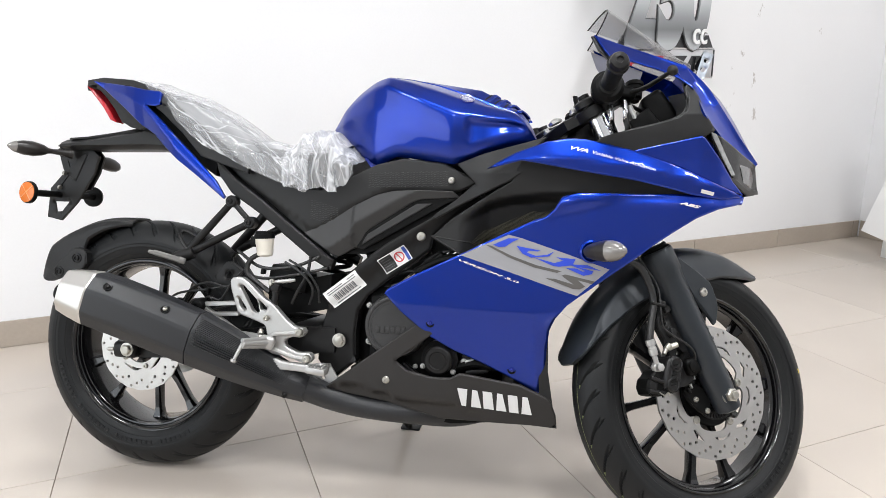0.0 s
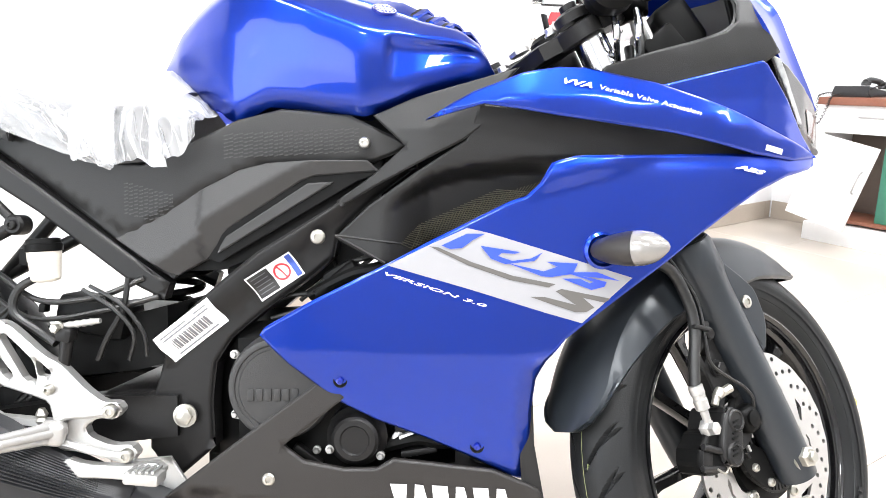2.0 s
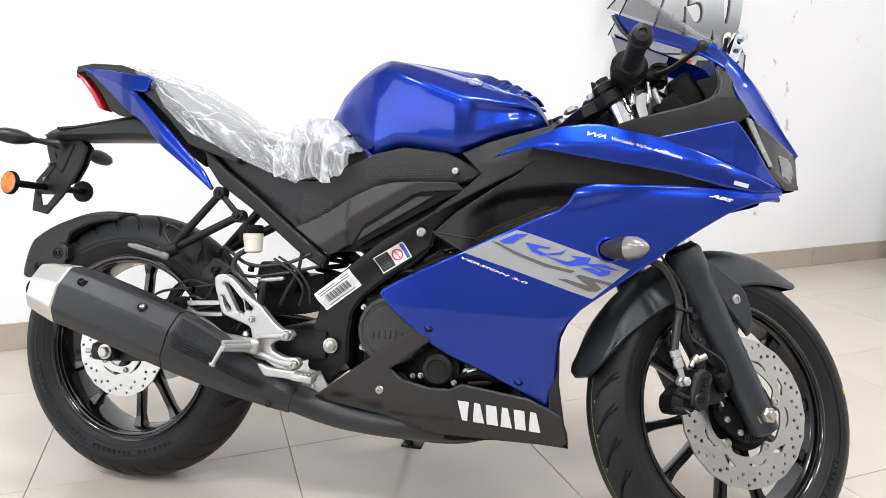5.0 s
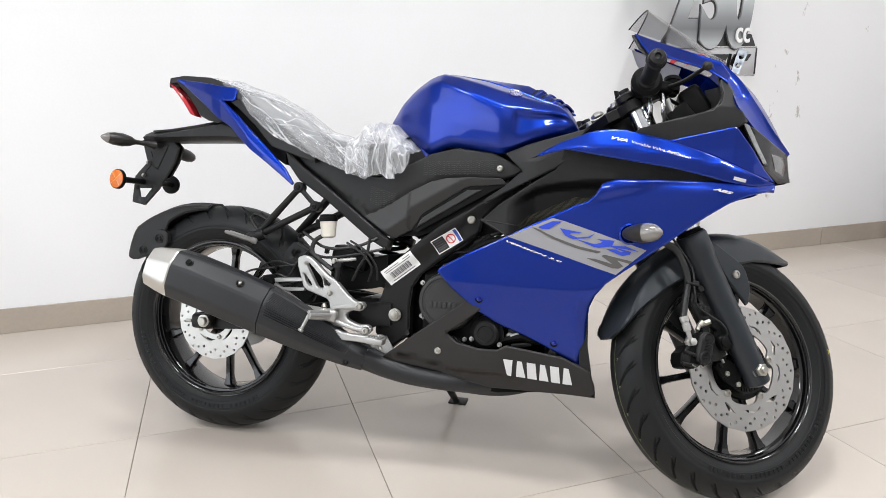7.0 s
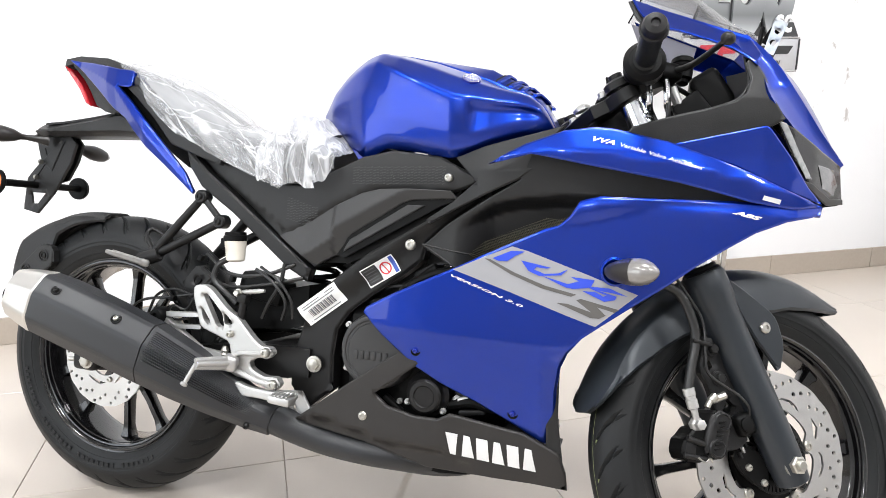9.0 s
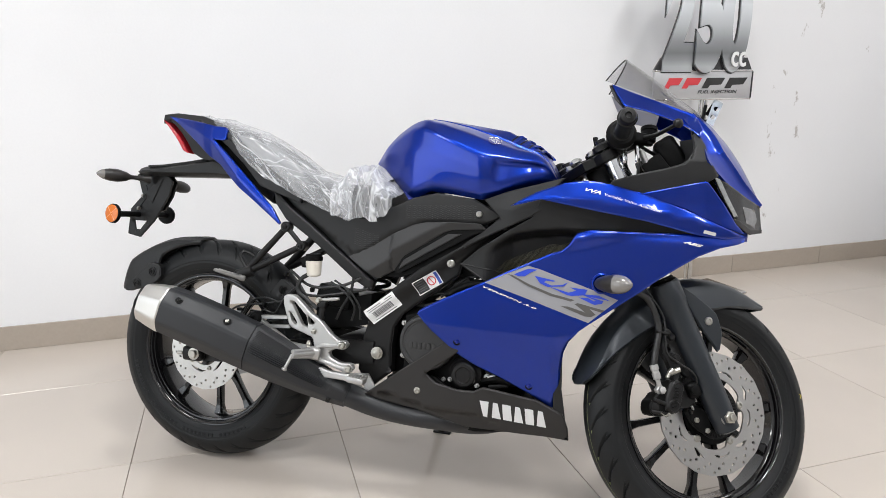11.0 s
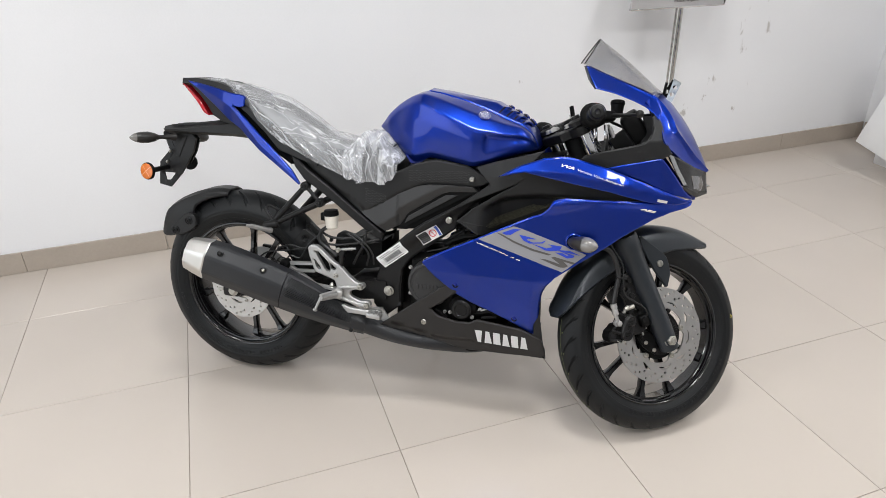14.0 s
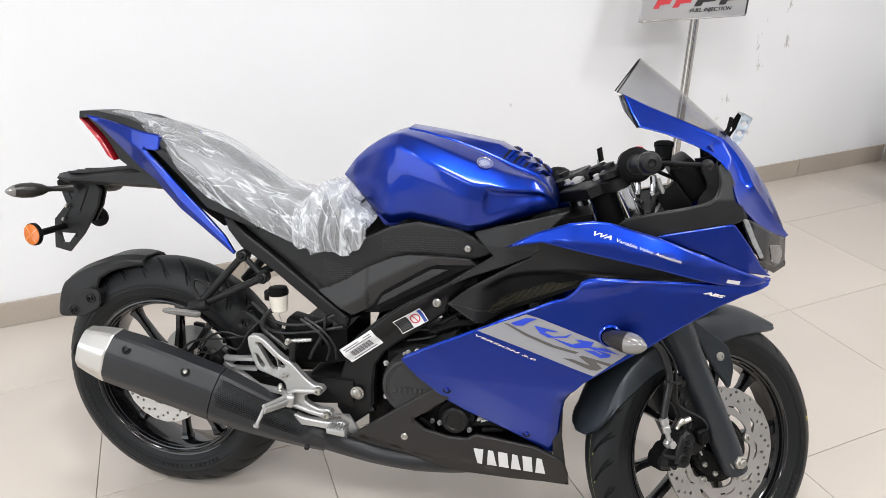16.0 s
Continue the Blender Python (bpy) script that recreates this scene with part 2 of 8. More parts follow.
def wall_material():
    """White distemper: trowel unevenness, faint grey blotches, and a patch where damp has lifted the paint."""
    m = mat("white_wall_paint", (0.80, 0.80, 0.81), 0.55, 0, 0, 0.02, 120, 0.05, 1.3, 0.25, 0.3, rough_var=0.05)
    n, l = m.node_tree.nodes, m.node_tree.links
    b = n["Principled BSDF"]
    base = b.inputs["Base Color"].links[0].from_socket
    tc = n.new("ShaderNodeTexCoord")
    mp = n.new("ShaderNodeMapping")
    mp.inputs["Scale"].default_value = (1.0, 1.0, 0.55)
    l.new(tc.outputs["Object"], mp.inputs[0])
    spot = n.new("ShaderNodeTexNoise")
    spot.inputs["Scale"].default_value, spot.inputs["Detail"].default_value, spot.inputs["Roughness"].default_value = 38, 8, 0.62
    l.new(mp.outputs[0], spot.inputs["Vector"])
    # flaking marks: the middle and reach of each, with ragged edges
    worst = None
    for u, z, r in ((1.394, 0.745, 0.020), (1.402, 0.700, 0.012), (1.417, 0.657, 0.022), (1.572, 0.760, 0.024), (1.553, 0.690, 0.018), (1.257, 0.504, 0.020), (1.218, 0.502, 0.014), (1.202, 0.414, 0.020), (1.420, 0.312, 0.016), (1.511, 0.440, 0.016), (1.545, 0.935, 0.020), (1.390, 0.820, 0.014), (1.408, 0.863, 0.014), (1.250, 0.560, 0.012), (1.390, 0.994, 0.010), (1.449, 1.065, 0.012), (1.545, 1.270, 0.022), (1.630, 1.410, 0.030), (1.973, 1.190, 0.018), (1.578, 1.106, 0.008), (1.075, 0.335, 0.030), (-1.274, 1.080, 0.007), (0.055, 0.626, 0.007)):
        away = n.new("ShaderNodeVectorMath")
        away.operation = "DISTANCE"
        away.inputs[1].default_value = (u, 0, z * 0.55)
        flat = n.new("ShaderNodeVectorMath")
        flat.operation = "MULTIPLY"
        flat.inputs[1].default_value = (1, 0, 1)
        l.new(mp.outputs[0], flat.inputs[0])
        l.new(flat.outputs[0], away.inputs[0])
        keep = n.new("ShaderNodeMath")
        keep.operation = "SUBTRACT"
        keep.inputs[0].default_value = r
        l.new(away.outputs["Value"], keep.inputs[1])
        if worst is None:
            worst = keep
        else:
            top = n.new("ShaderNodeMath")
            top.operation = "MAXIMUM"
            l.new(worst.outputs[0], top.inputs[0])
            l.new(keep.outputs[0], top.inputs[1])
            worst = top
    rag = n.new("ShaderNodeMath")
    rag.operation = "MULTIPLY_ADD"
    l.new(spot.outputs["Fac"], rag.inputs[0])
    rag.inputs[1].default_value, rag.inputs[2].default_value = 0.16, -0.096
    add = n.new("ShaderNodeMath")
    l.new(worst.outputs[0], add.inputs[0])
    l.new(rag.outputs[0], add.inputs[1])
    cut = n.new("ShaderNodeMapRange")
    cut.inputs["From Min"].default_value, cut.inputs["From Max"].default_value = -0.002, 0.010
    l.new(add.outputs[0], cut.inputs["Value"])
    mix = n.new("ShaderNodeMix")
    mix.data_type = "RGBA"
    l.new(cut.outputs[0], mix.inputs["Factor"])
    l.new(base, mix.inputs["A"])
    mix.inputs["B"].default_value = (0.50, 0.475, 0.455, 1)
    l.new(mix.outputs["Result"], b.inputs["Base Color"])
    return m


WALL = wall_material()
# Greys of unseen surfaces, chosen for how dark the blue paint mirrors them.
UNSEEN_WALL = mat("unseen_wall_grey", (0.30, 0.30, 0.302), 0.6, 0, 0, 0.02, 120, 0.04, 1.2, 0.2, 0.3)
CEIL = mat("unseen_room_grey", (0.42, 0.42, 0.425), 0.8, 0, 0, 0.02, 90, 0.03, 1.0)
SKIRT = mat("skirting_tile", (0.40, 0.345, 0.29), 0.32, 0, 0, 0.06, 90, 0.10, 3, 0.1, 0.5)
GROUT = mat("brown_grout", (0.34, 0.29, 0.245), 0.85, 0, 0, 0.2, 150, 0.1, 4)
LAMINATE = mat("white_laminate", (0.80, 0.80, 0.80), 0.3, 0, 0, 0.015, 60, 0.02, 3)
BROWN = mat("brown_edge_laminate", (0.24, 0.09, 0.055), 0.35, 0, 0, 0.15, 60, 0.1, 6)
CABINET_IN = mat("cabinet_inside", (0.12, 0.09, 0.075), 0.6, 0, 0, 0.1, 40, 0.1, 4)
SIGN_GREY = mat("brushed_sign_face", (0.50, 0.50, 0.51), 0.35, 0.5, 0, 0.08, 160, 0.06, 6)
SIGN_DARK = mat("dark_sign_face", (0.035, 0.035, 0.037), 0.35, 0.1, 0.2, 0.1, 200)
SIGN_STEEL = mat("polished_pole", (0.60, 0.59, 0.57), 0.18, 1.0, 0, 0.05, 300, 0.05, 20)
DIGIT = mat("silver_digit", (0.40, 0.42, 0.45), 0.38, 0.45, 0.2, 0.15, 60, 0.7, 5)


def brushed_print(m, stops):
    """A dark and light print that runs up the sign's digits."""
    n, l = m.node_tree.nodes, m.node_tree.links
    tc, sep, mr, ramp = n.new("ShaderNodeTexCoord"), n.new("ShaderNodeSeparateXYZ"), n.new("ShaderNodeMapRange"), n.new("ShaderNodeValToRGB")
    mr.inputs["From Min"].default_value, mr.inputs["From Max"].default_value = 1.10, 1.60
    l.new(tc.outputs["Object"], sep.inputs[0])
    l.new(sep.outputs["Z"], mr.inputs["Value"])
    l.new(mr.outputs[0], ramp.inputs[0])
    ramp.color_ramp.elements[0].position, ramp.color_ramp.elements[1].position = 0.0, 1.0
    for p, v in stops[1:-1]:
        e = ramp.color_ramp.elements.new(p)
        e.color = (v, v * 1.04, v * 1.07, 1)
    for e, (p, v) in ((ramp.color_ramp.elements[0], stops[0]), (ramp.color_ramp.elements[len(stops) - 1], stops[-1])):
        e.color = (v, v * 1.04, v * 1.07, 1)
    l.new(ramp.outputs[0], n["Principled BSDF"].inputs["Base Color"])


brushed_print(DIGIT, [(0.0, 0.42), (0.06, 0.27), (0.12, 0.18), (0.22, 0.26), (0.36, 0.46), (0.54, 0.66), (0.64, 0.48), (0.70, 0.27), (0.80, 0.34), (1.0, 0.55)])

PHONE = mat("phone_black", (0.02, 0.02, 0.021), 0.35, 0, 0, 0.1, 400)
GREEN = mat("green_folder", (0.05, 0.20, 0.14), 0.5, 0, 0, 0.1, 60)


def tile_material():
    """Polished beige vitrified tile: cloudy tone, fine speckle, a slight difference from tile to tile."""
    m = mat("beige_floor_tile", (0.53, 0.472, 0.415), 0.20, 0, 0, 0.03, 260, 0.05, 2.2, 0.0, 0.5, rough_var=0.05)
    n, l = m.node_tree.nodes, m.node_tree.links
    b = n["Principled BSDF"]
    base = b.inputs["Base Color"].links[0].from_socket
    info = n.new("ShaderNodeObjectInfo")
    rng = n.new("ShaderNodeMapRange")
    rng.inputs["To Min"].default_value, rng.inputs["To Max"].default_value = 0.96, 1.03
    l.new(info.outputs["Random"], rng.inputs["Value"])
    sc = n.new("ShaderNodeVectorMath")
    sc.operation = "SCALE"
    l.new(base, sc.inputs[0])
    l.new(rng.outputs[0], sc.inputs["Scale"])
    l.new(sc.outputs[0], b.inputs["Base Color"])
    return m


TILE = tile_material()

# ---------------------------------------------------------------- mesh helpers


def finish(bm, name, material, smooth=True, sharp=35):
    bmesh.ops.recalc_face_normals(bm, faces=bm.faces)
    for f in bm.faces:
        f.smooth = smooth
    if smooth:
        lim = radians(sharp)
        for e in bm.edges:
            if len(e.link_faces) == 2 and e.calc_face_angle(0) > lim:
                e.smooth = False
    me = bpy.data.meshes.new(name)
    lay = bm.verts.layers.float_vector.get("face_normal")
    way = None
    if lay is not None:
        bm.normal_update()
        turn = TURN.get(id(bm), Matrix.Identity(3))
        way = []
        for f in bm.faces:
            flat = [turn @ v[lay] for v in f.verts]
            ok = all(v.length > 0.5 for v in flat)
            if ok and f.normal.dot(flat[0]) < 0:
                flat = [-v for v in flat]
            way += [tuple(v) for v in flat] if ok else [tuple(f.normal)] * len(f.verts)
    bm.to_mesh(me)
    bm.free()
    if way is not None:
        me.normals_split_custom_set(way)
        me.attributes.remove(me.attributes["face_normal"])
    me.materials.append(material)
    return me


TURN = {}


def part(name, bm, material, parent, label="", m=None, smooth=True, sharp=35):
    """Links a bmesh as one mesh object under a thing or under a part."""
    TURN.clear()
    if m is not None:
        bm.transform(m)
        TURN[id(bm)] = m.to_3x3()
    ob = new(name, finish(bm, name, material, smooth, sharp))
    ob.parent = parent
    if label:
        tagged(ob, label=label)
    return ob


def thing(name, m, label, category, group="", kind=""):
    e = new(name)
    e.empty_display_size = 0.1
    e.matrix_world = m
    return tagged(e, label, category, group, kind)


def cuboid(sx, sy, sz, m=None, bevel=0.004, seg=2):
    bm = bmesh.new()
    bmesh.ops.create_cube(bm, size=1)
    bmesh.ops.scale(bm, vec=(sx, sy, sz), verts=bm.verts)
    if bevel:
        bmesh.ops.bevel(bm, geom=bm.edges[:], offset=min(bevel, 0.45 * min(sx, sy, sz)), segments=seg, affect="EDGES", profile=0.5)
    if m is not None:
        bm.transform(m)
    return bm


def join(*bms):
    out = bms[0]
    for b in bms[1:]:
        me = bpy.data.meshes.new("tmp")
        b.to_mesh(me)
        b.free()
        out.from_mesh(me)
        bpy.data.meshes.remove(me)
    return out


def basis(axis):
    a = Vector(axis).normalized()
    s = a.orthogonal().normalized() if abs(a.z) > 0.95 else a.cross(Vector((0, 0, 1))).normalized()
    return a, s, s.cross(a)


def lathe(p, axis, profile, n=32, closed=False):
    """Turns (along, radius) pairs about axis through p."""
    a, s, t = basis(axis)
    bm = bmesh.new()
    rings = [[bm.verts.new(Vector(p) + a * h + (s * math.cos(k * math.tau / n) + t * math.sin(k * math.tau / n)) * r) for k in range(n)] for h, r in profile]
    pairs = list(zip(rings, rings[1:])) + ([(rings[-1], rings[0])] if closed else [])
    for r0, r1 in pairs:
        for k in range(n):
            bm.faces.new((r0[k - 1], r0[k], r1[k], r1[k - 1]))
    if not closed:
        bm.faces.new(rings[0])
        bm.faces.new(rings[-1])
    return bm


def rod(p, q, r0, r1=None, n=16, lip=0.15):
    r1 = r0 if r1 is None else r1
    d = Vector(q) - Vector(p)
    h, e = d.length, min(r0, r1) * lip
    return lathe(p, d, [(0, r0 - e), (e, r0), (h - e, r1), (h, r1 - e)], n)


def spline(pts, per=6):
    """Catmull-Rom through pts."""
    P = [Vector(p) for p in pts]
    P = [P[0] * 2 - P[1]] + P + [P[-1] * 2 - P[-2]]
    out = []
    for i in range(1, len(P) - 2):
        for k in range(per):
            t = k / per
            out.append(0.5 * (2 * P[i] + (P[i + 1] - P[i - 1]) * t + (2 * P[i - 1] - 5 * P[i] + 4 * P[i + 1] - P[i + 2]) * t * t + (3 * P[i] - P[i - 1] - 3 * P[i + 1] + P[i + 2]) * t ** 3))
    out.append(P[-2])
    return out


def tube(pts, r, n=8, per=6):
    """A round cable or bent tube through pts; r may be a list of radii for the ends."""
    C = spline(pts, per)
    bm, rings, up = bmesh.new(), [], None
    r0, r1 = r if isinstance(r, (list, tuple)) else (r, r)
    for i, c in enumerate(C):
        d = (C[min(i + 1, len(C) - 1)] - C[max(i - 1, 0)]).normalized()
        if up is None:
            up = d.orthogonal().normalized()
        up = (up - d * up.dot(d)).normalized()
        s, rr = d.cross(up), r0 + (r1 - r0) * i / (len(C) - 1)
        rings.append([bm.verts.new(c + (up * math.cos(k * math.tau / n) + s * math.sin(k * math.tau / n)) * rr) for k in range(n)])
    for a, b in zip(rings, rings[1:]):
        for k in range(n):
            bm.faces.new((a[k - 1], a[k], b[k], b[k - 1]))
    bm.faces.new(rings[0])
    bm.faces.new(rings[-1])
    return bm


def loft(rings, cap=True):
    """Skins closed rings of equal length."""
    bm = bmesh.new()
    R = [[bm.verts.new(p) for p in r] for r in rings]
    n = len(R[0])
    for a, b in zip(R, R[1:]):
        for k in range(n):
            bm.faces.new((a[k - 1], a[k], b[k], b[k - 1]))
    if cap:
        bm.faces.new(R[0])
        bm.faces.new(R[-1])
    return bm


def sheet(rows, thick=0.0):
    """Skins open rows of equal length; thick gives it a back."""
    bm = bmesh.new()
    R = [[bm.verts.new(p) for p in r] for r in rows]
    for a, b in zip(R, R[1:]):
        for k in range(len(a) - 1):
            bm.faces.new((a[k], a[k + 1], b[k + 1], b[k]))
    if thick:
        bm.normal_update()
        bmesh.ops.solidify(bm, geom=bm.faces[:], thickness=thick)
    return bm


def interp(x, table):
    """Piecewise smooth value from (x, value) pairs."""
    if x <= table[0][0]:
        return table[0][1]
    for (a, va), (b, vb) in zip(table, table[1:]):
        if x <= b:
            t = (x - a) / (b - a)
            return va + (vb - va) * t
    return table[-1][1]


def chaikin(pts, times):
    P = [tuple(p) for p in pts]
    for _ in range(times):
        Q = []
        for i in range(len(P)):
            a, b = P[i], P[(i + 1) % len(P)]
            Q += [(a[0] * 0.82 + b[0] * 0.18, a[1] * 0.82 + b[1] * 0.18), (a[0] * 0.18 + b[0] * 0.82, a[1] * 0.18 + b[1] * 0.82)]
        P = Q
    return P


def inside(P, pts):
    P, Q = np.asarray(P, float), np.asarray(pts, float)
    res = np.zeros(len(Q), bool)
    j = len(P) - 1
    for i in range(len(P)):
        (xi, yi), (xj, yj) = P[i], P[j]
        with np.errstate(divide="ignore", invalid="ignore"):
            hit = ((yi > Q[:, 1]) != (yj > Q[:, 1])) & (Q[:, 0] < (xj - xi) * (Q[:, 1] - yi) / (yj - yi) + xi)
        res ^= hit
        j = i
    return res


def edge_distance(P, pts):
    P, Q = np.asarray(P, float), np.asarray(pts, float)
    best = np.full(len(Q), 9.0)
    for i in range(len(P)):
        a, b = P[i - 1], P[i]
        d = b - a
        t = np.clip(((Q - a) @ d) / max(d @ d, 1e-12), 0, 1)
        best = np.minimum(best, np.hypot(*(Q - a - t[:, None] * d).T))
    return best


def fill(outline, step=0.014, rims=(), holes=()):
    """Even triangles inside an outline in (x, z), less the holes; returns points and faces."""
    from mathutils.geometry import delaunay_2d_cdt
    loops = []
    for poly in (outline, *holes):
        P = []
        for i in range(len(poly)):
            a, b = np.array(poly[i - 1], float), np.array(poly[i], float)
            k = max(1, int(np.ceil(np.hypot(*(b - a)) / step)))
            P += [tuple(a + (b - a) * t / k) for t in range(k)]
        loops.append(P)
    pts, edges = [], []
    for P in loops:
        o = len(pts)
        pts += P
        edges += [(o + i, o + (i + 1) % len(P)) for i in range(len(P))]
    A = np.array(loops[0])
    gx, gz = np.meshgrid(np.arange(A[:, 0].min(), A[:, 0].max(), step), np.arange(A[:, 1].min(), A[:, 1].max(), step * 0.87))
    gx[1::2] += step / 2
    G = np.c_[gx.ravel(), gz.ravel()]
    clear = max([0, *rims]) + step * 0.45
    keep = inside(loops[0], G) & (edge_distance(loops[0], G) > clear)
    for h in loops[1:]:
        keep &= ~inside(h, G) & (edge_distance(h, G) > step * 0.4)
    pts += [tuple(p) for p in G[keep]]
    C = A
    nxt, prv = np.roll(C, -1, 0), np.roll(C, 1, 0)
    d = nxt - prv
    nrm = np.c_[-d[:, 1], d[:, 0]] / np.maximum(np.hypot(*d.T), 1e-9)[:, None]
    for r in rims:
        for sign in (1, -1):
            Q = C + nrm * r * sign
            ok = inside(loops[0], Q) & (edge_distance(loops[0], Q) > r * 0.9)
            for h in loops[1:]:
                ok &= ~inside(h, Q)
            pts += [tuple(p) for p in Q[ok]]
    V, _, F, *_ = delaunay_2d_cdt([Vector(p) for p in pts], edges, [], 1, 1e-5)
    V = [(v.x, v.y) for v in V]
    cen = np.array([[sum(V[k][c] for k in f) / len(f) for c in (0, 1)] for f in F])
    ok = inside(loops[0], cen)
    for h in loops[1:]:
        ok &= ~inside(h, cen)
    return V, [f for f, o in zip(F, ok) if o]


def shell(outline, depth, thick=0.004, roll=0.005, step=0.016, soft=0, side=-1, holes=(), lift=0.0):
    """A moulded panel: an outline in the side view, pushed out to depth(x, z) from the middle plane, with rolled edges and a back."""
    P = chaikin(outline, soft) if soft else outline
    V, F = fill(P, step, (roll * 0.25, roll * 0.6, roll, roll * 1.5) if roll else (), holes)
    D = edge_distance(P, V)
    for h in holes:
        D = np.minimum(D, edge_distance(h, V))
    bm = bmesh.new()
    fun = depth if callable(depth) else (lambda x, z: depth)
    front = []
    loops = [P, *holes]

    def height(pts):
        dd = np.min([edge_distance(q, pts) for q in loops], axis=0)
        out = []
        for (x, z), d in zip(pts, dd):
            drop = roll * (1 - math.sqrt(max(0, 1 - (1 - d / roll) ** 2))) if roll and d < roll else 0
            out.append(fun(x, z) + lift - drop)
        return np.array(out)

    def gap(pts):
        return np.min([edge_distance(q, pts) for q in loops], axis=0)

    A = np.array(V, float)
    H = height(A)
    e = 0.003
    gx = np.array([(fun(x + e, z) - fun(x - e, z)) / (2 * e) for x, z in V])
    gz = np.array([(fun(x, z + e) - fun(x, z - e)) / (2 * e) for x, z in V])
    if roll:
        d, q = gap(A), 0.0004
        k = np.clip(1 - d / roll, 0, 0.96)
        steep = np.where(d < roll * 0.98, k / np.sqrt(1 - k * k), 0)
        gx = gx + steep * (gap(A + (q, 0)) - gap(A - (q, 0))) / (2 * q)
        gz = gz + steep * (gap(A + (0, q)) - gap(A - (0, q))) / (2 * q)
    lay = bm.verts.layers.float_vector.new("face_normal")
    for (x, z), h, a, b in zip(V, H, gx, gz):
        v = bm.verts.new((x, side * h, z))
        v[lay] = Vector((-a, side, -b)).normalized()
        front.append(v)
    for f in F:
        bm.faces.new([front[k] for k in f])
    if thick:
        rim = [e for e in bm.edges if len(e.link_faces) == 1]
        made = bmesh.ops.extrude_edge_only(bm, edges=rim)["geom"]
        back = [g for g in made if isinstance(g, bmesh.types.BMVert)]
        bmesh.ops.translate(bm, vec=(0, -side * thick, 0), verts=back)
        for g in back:
            g[lay] = (0, 0, 0)
    loose = [v for v in bm.verts if not v.link_faces]
    bmesh.ops.delete(bm, geom=loose, context="VERTS")
    return bm


def text_mesh(body, size, x, z, slope, depth, side=-1, lift=0.0016, shear=0.2, squeeze=1.0, thin=0.0):
    """Words laid on a panel, starting at (x, z) of the side view and rising by slope degrees."""
    cu = bpy.data.curves.new("words", "FONT")
    cu.body, cu.size, cu.shear, cu.resolution_u, cu.offset = body, size, shear, 2, thin
    ob = new("words", cu)
    dg = bpy.context.evaluated_depsgraph_get()
    me = bpy.data.meshes.new_from_object(ob.evaluated_get(dg))
    bpy.data.objects.remove(ob)
    bpy.data.curves.remove(cu)
    bm = bmesh.new()
    bm.from_mesh(me)
    bpy.data.meshes.remove(me)
    c, s = math.cos(radians(slope)), math.sin(radians(slope))
    fun = depth if callable(depth) else (lambda a, b: depth)
    for v in bm.verts:
        a, b = v.co.x * squeeze, v.co.y
        px, pz = x + a * c - b * s, z + a * s + b * c
        v.co = (px, side * (fun(px, pz) + lift), pz)
    return bm


def bolt(p, axis=(0, -1, 0), r=0.008, h=0.005):
    """A button-head screw with a hexagon socket."""
    return lathe(p, axis, [(-0.002, r), (h * 0.5, r), (h * 0.9, r * 0.8), (h, r * 0.45), (h * 0.55, r * 0.42), (h * 0.5, r * 0.05)], 12)


def hexbolt(p, axis=(0, -1, 0), r=0.011, h=0.008):
    a, s, t = basis(axis)
    bm = lathe(p, axis, [(-0.002, r * 1.35), (0.0015, r * 1.35), (0.002, r)], 16)
    return join(bm, lathe(Vector(p) + a * 0.002, axis, [(0, r), (h * 0.8, r), (h, r * 0.8)], 6))

# ---------------------------------------------------------------- the room
room_things = {}


def structure(name, bm, material, label, m=None, category="", smooth=False):
    ob = new(name, finish(bm, name, material, smooth))
    ob.matrix_world = ROOM if m is None else m
    return tagged(ob, label, category, kind="structure")


def slab(u0, u1, v0, v1, z0, z1):
    return cuboid(u1 - u0, v1 - v0, z1 - z0, pose((u0 + u1) / 2, (v0 + v1) / 2, (z0 + z1) / 2), 0)


floor = structure("floor", slab(WEST - 0.2, EAST + 0.2, SOUTH - 0.2, 0.2, -0.14, -0.0035), GROUT, "concrete floor laid with polished beige tiles in thin dark joints", category="floor")
wall_north = structure("wall_north", slab(WEST - 0.2, EAST + 0.2, 0, 0.2, -0.003, HIGH), WALL, "white painted wall with flaking damp marks above the skirting", category="wall")
wall_east = structure("wall_east", slab(EAST, EAST + 0.2, SOUTH, -0.001, -0.003, HIGH), WALL, "white painted side wall of the showroom", category="wall")
W0, W1, WB, WT = -3.6, -1.0, 0.30, 2.60
west = join(slab(WEST - 0.2, WEST - 0.001, SOUTH, -0.001, -0.003, WB), slab(WEST - 0.2, WEST - 0.001, SOUTH, -0.001, WT, HIGH), slab(WEST - 0.2, WEST - 0.001, SOUTH, W0, WB, WT), slab(WEST - 0.2, WEST - 0.001, W1, -0.001, WB, WT))
wall_west = structure("wall_west", west, CEIL, "unseen grey side wall with a wide shop window", category="wall")
# Unseen wall, added close behind the camera to darken reflections in the flank.
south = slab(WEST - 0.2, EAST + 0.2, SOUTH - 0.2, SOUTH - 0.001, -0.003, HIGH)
wall_south = structure("wall_south", south, UNSEEN_WALL, "unseen grey wall added close by to darken the motorcycle's reflections", category="wall")
ceiling = structure("ceiling", slab(WEST - 0.2, EAST + 0.2, SOUTH - 0.2, 0.2, HIGH + 0.001, HIGH + 0.15), CEIL, "unseen ceiling in a grey chosen for its reflections", category="ceiling")
window_1 = thing("window_1", ROOM, "wide shop window with grey metal frame and clear panes", "window", kind="structure")
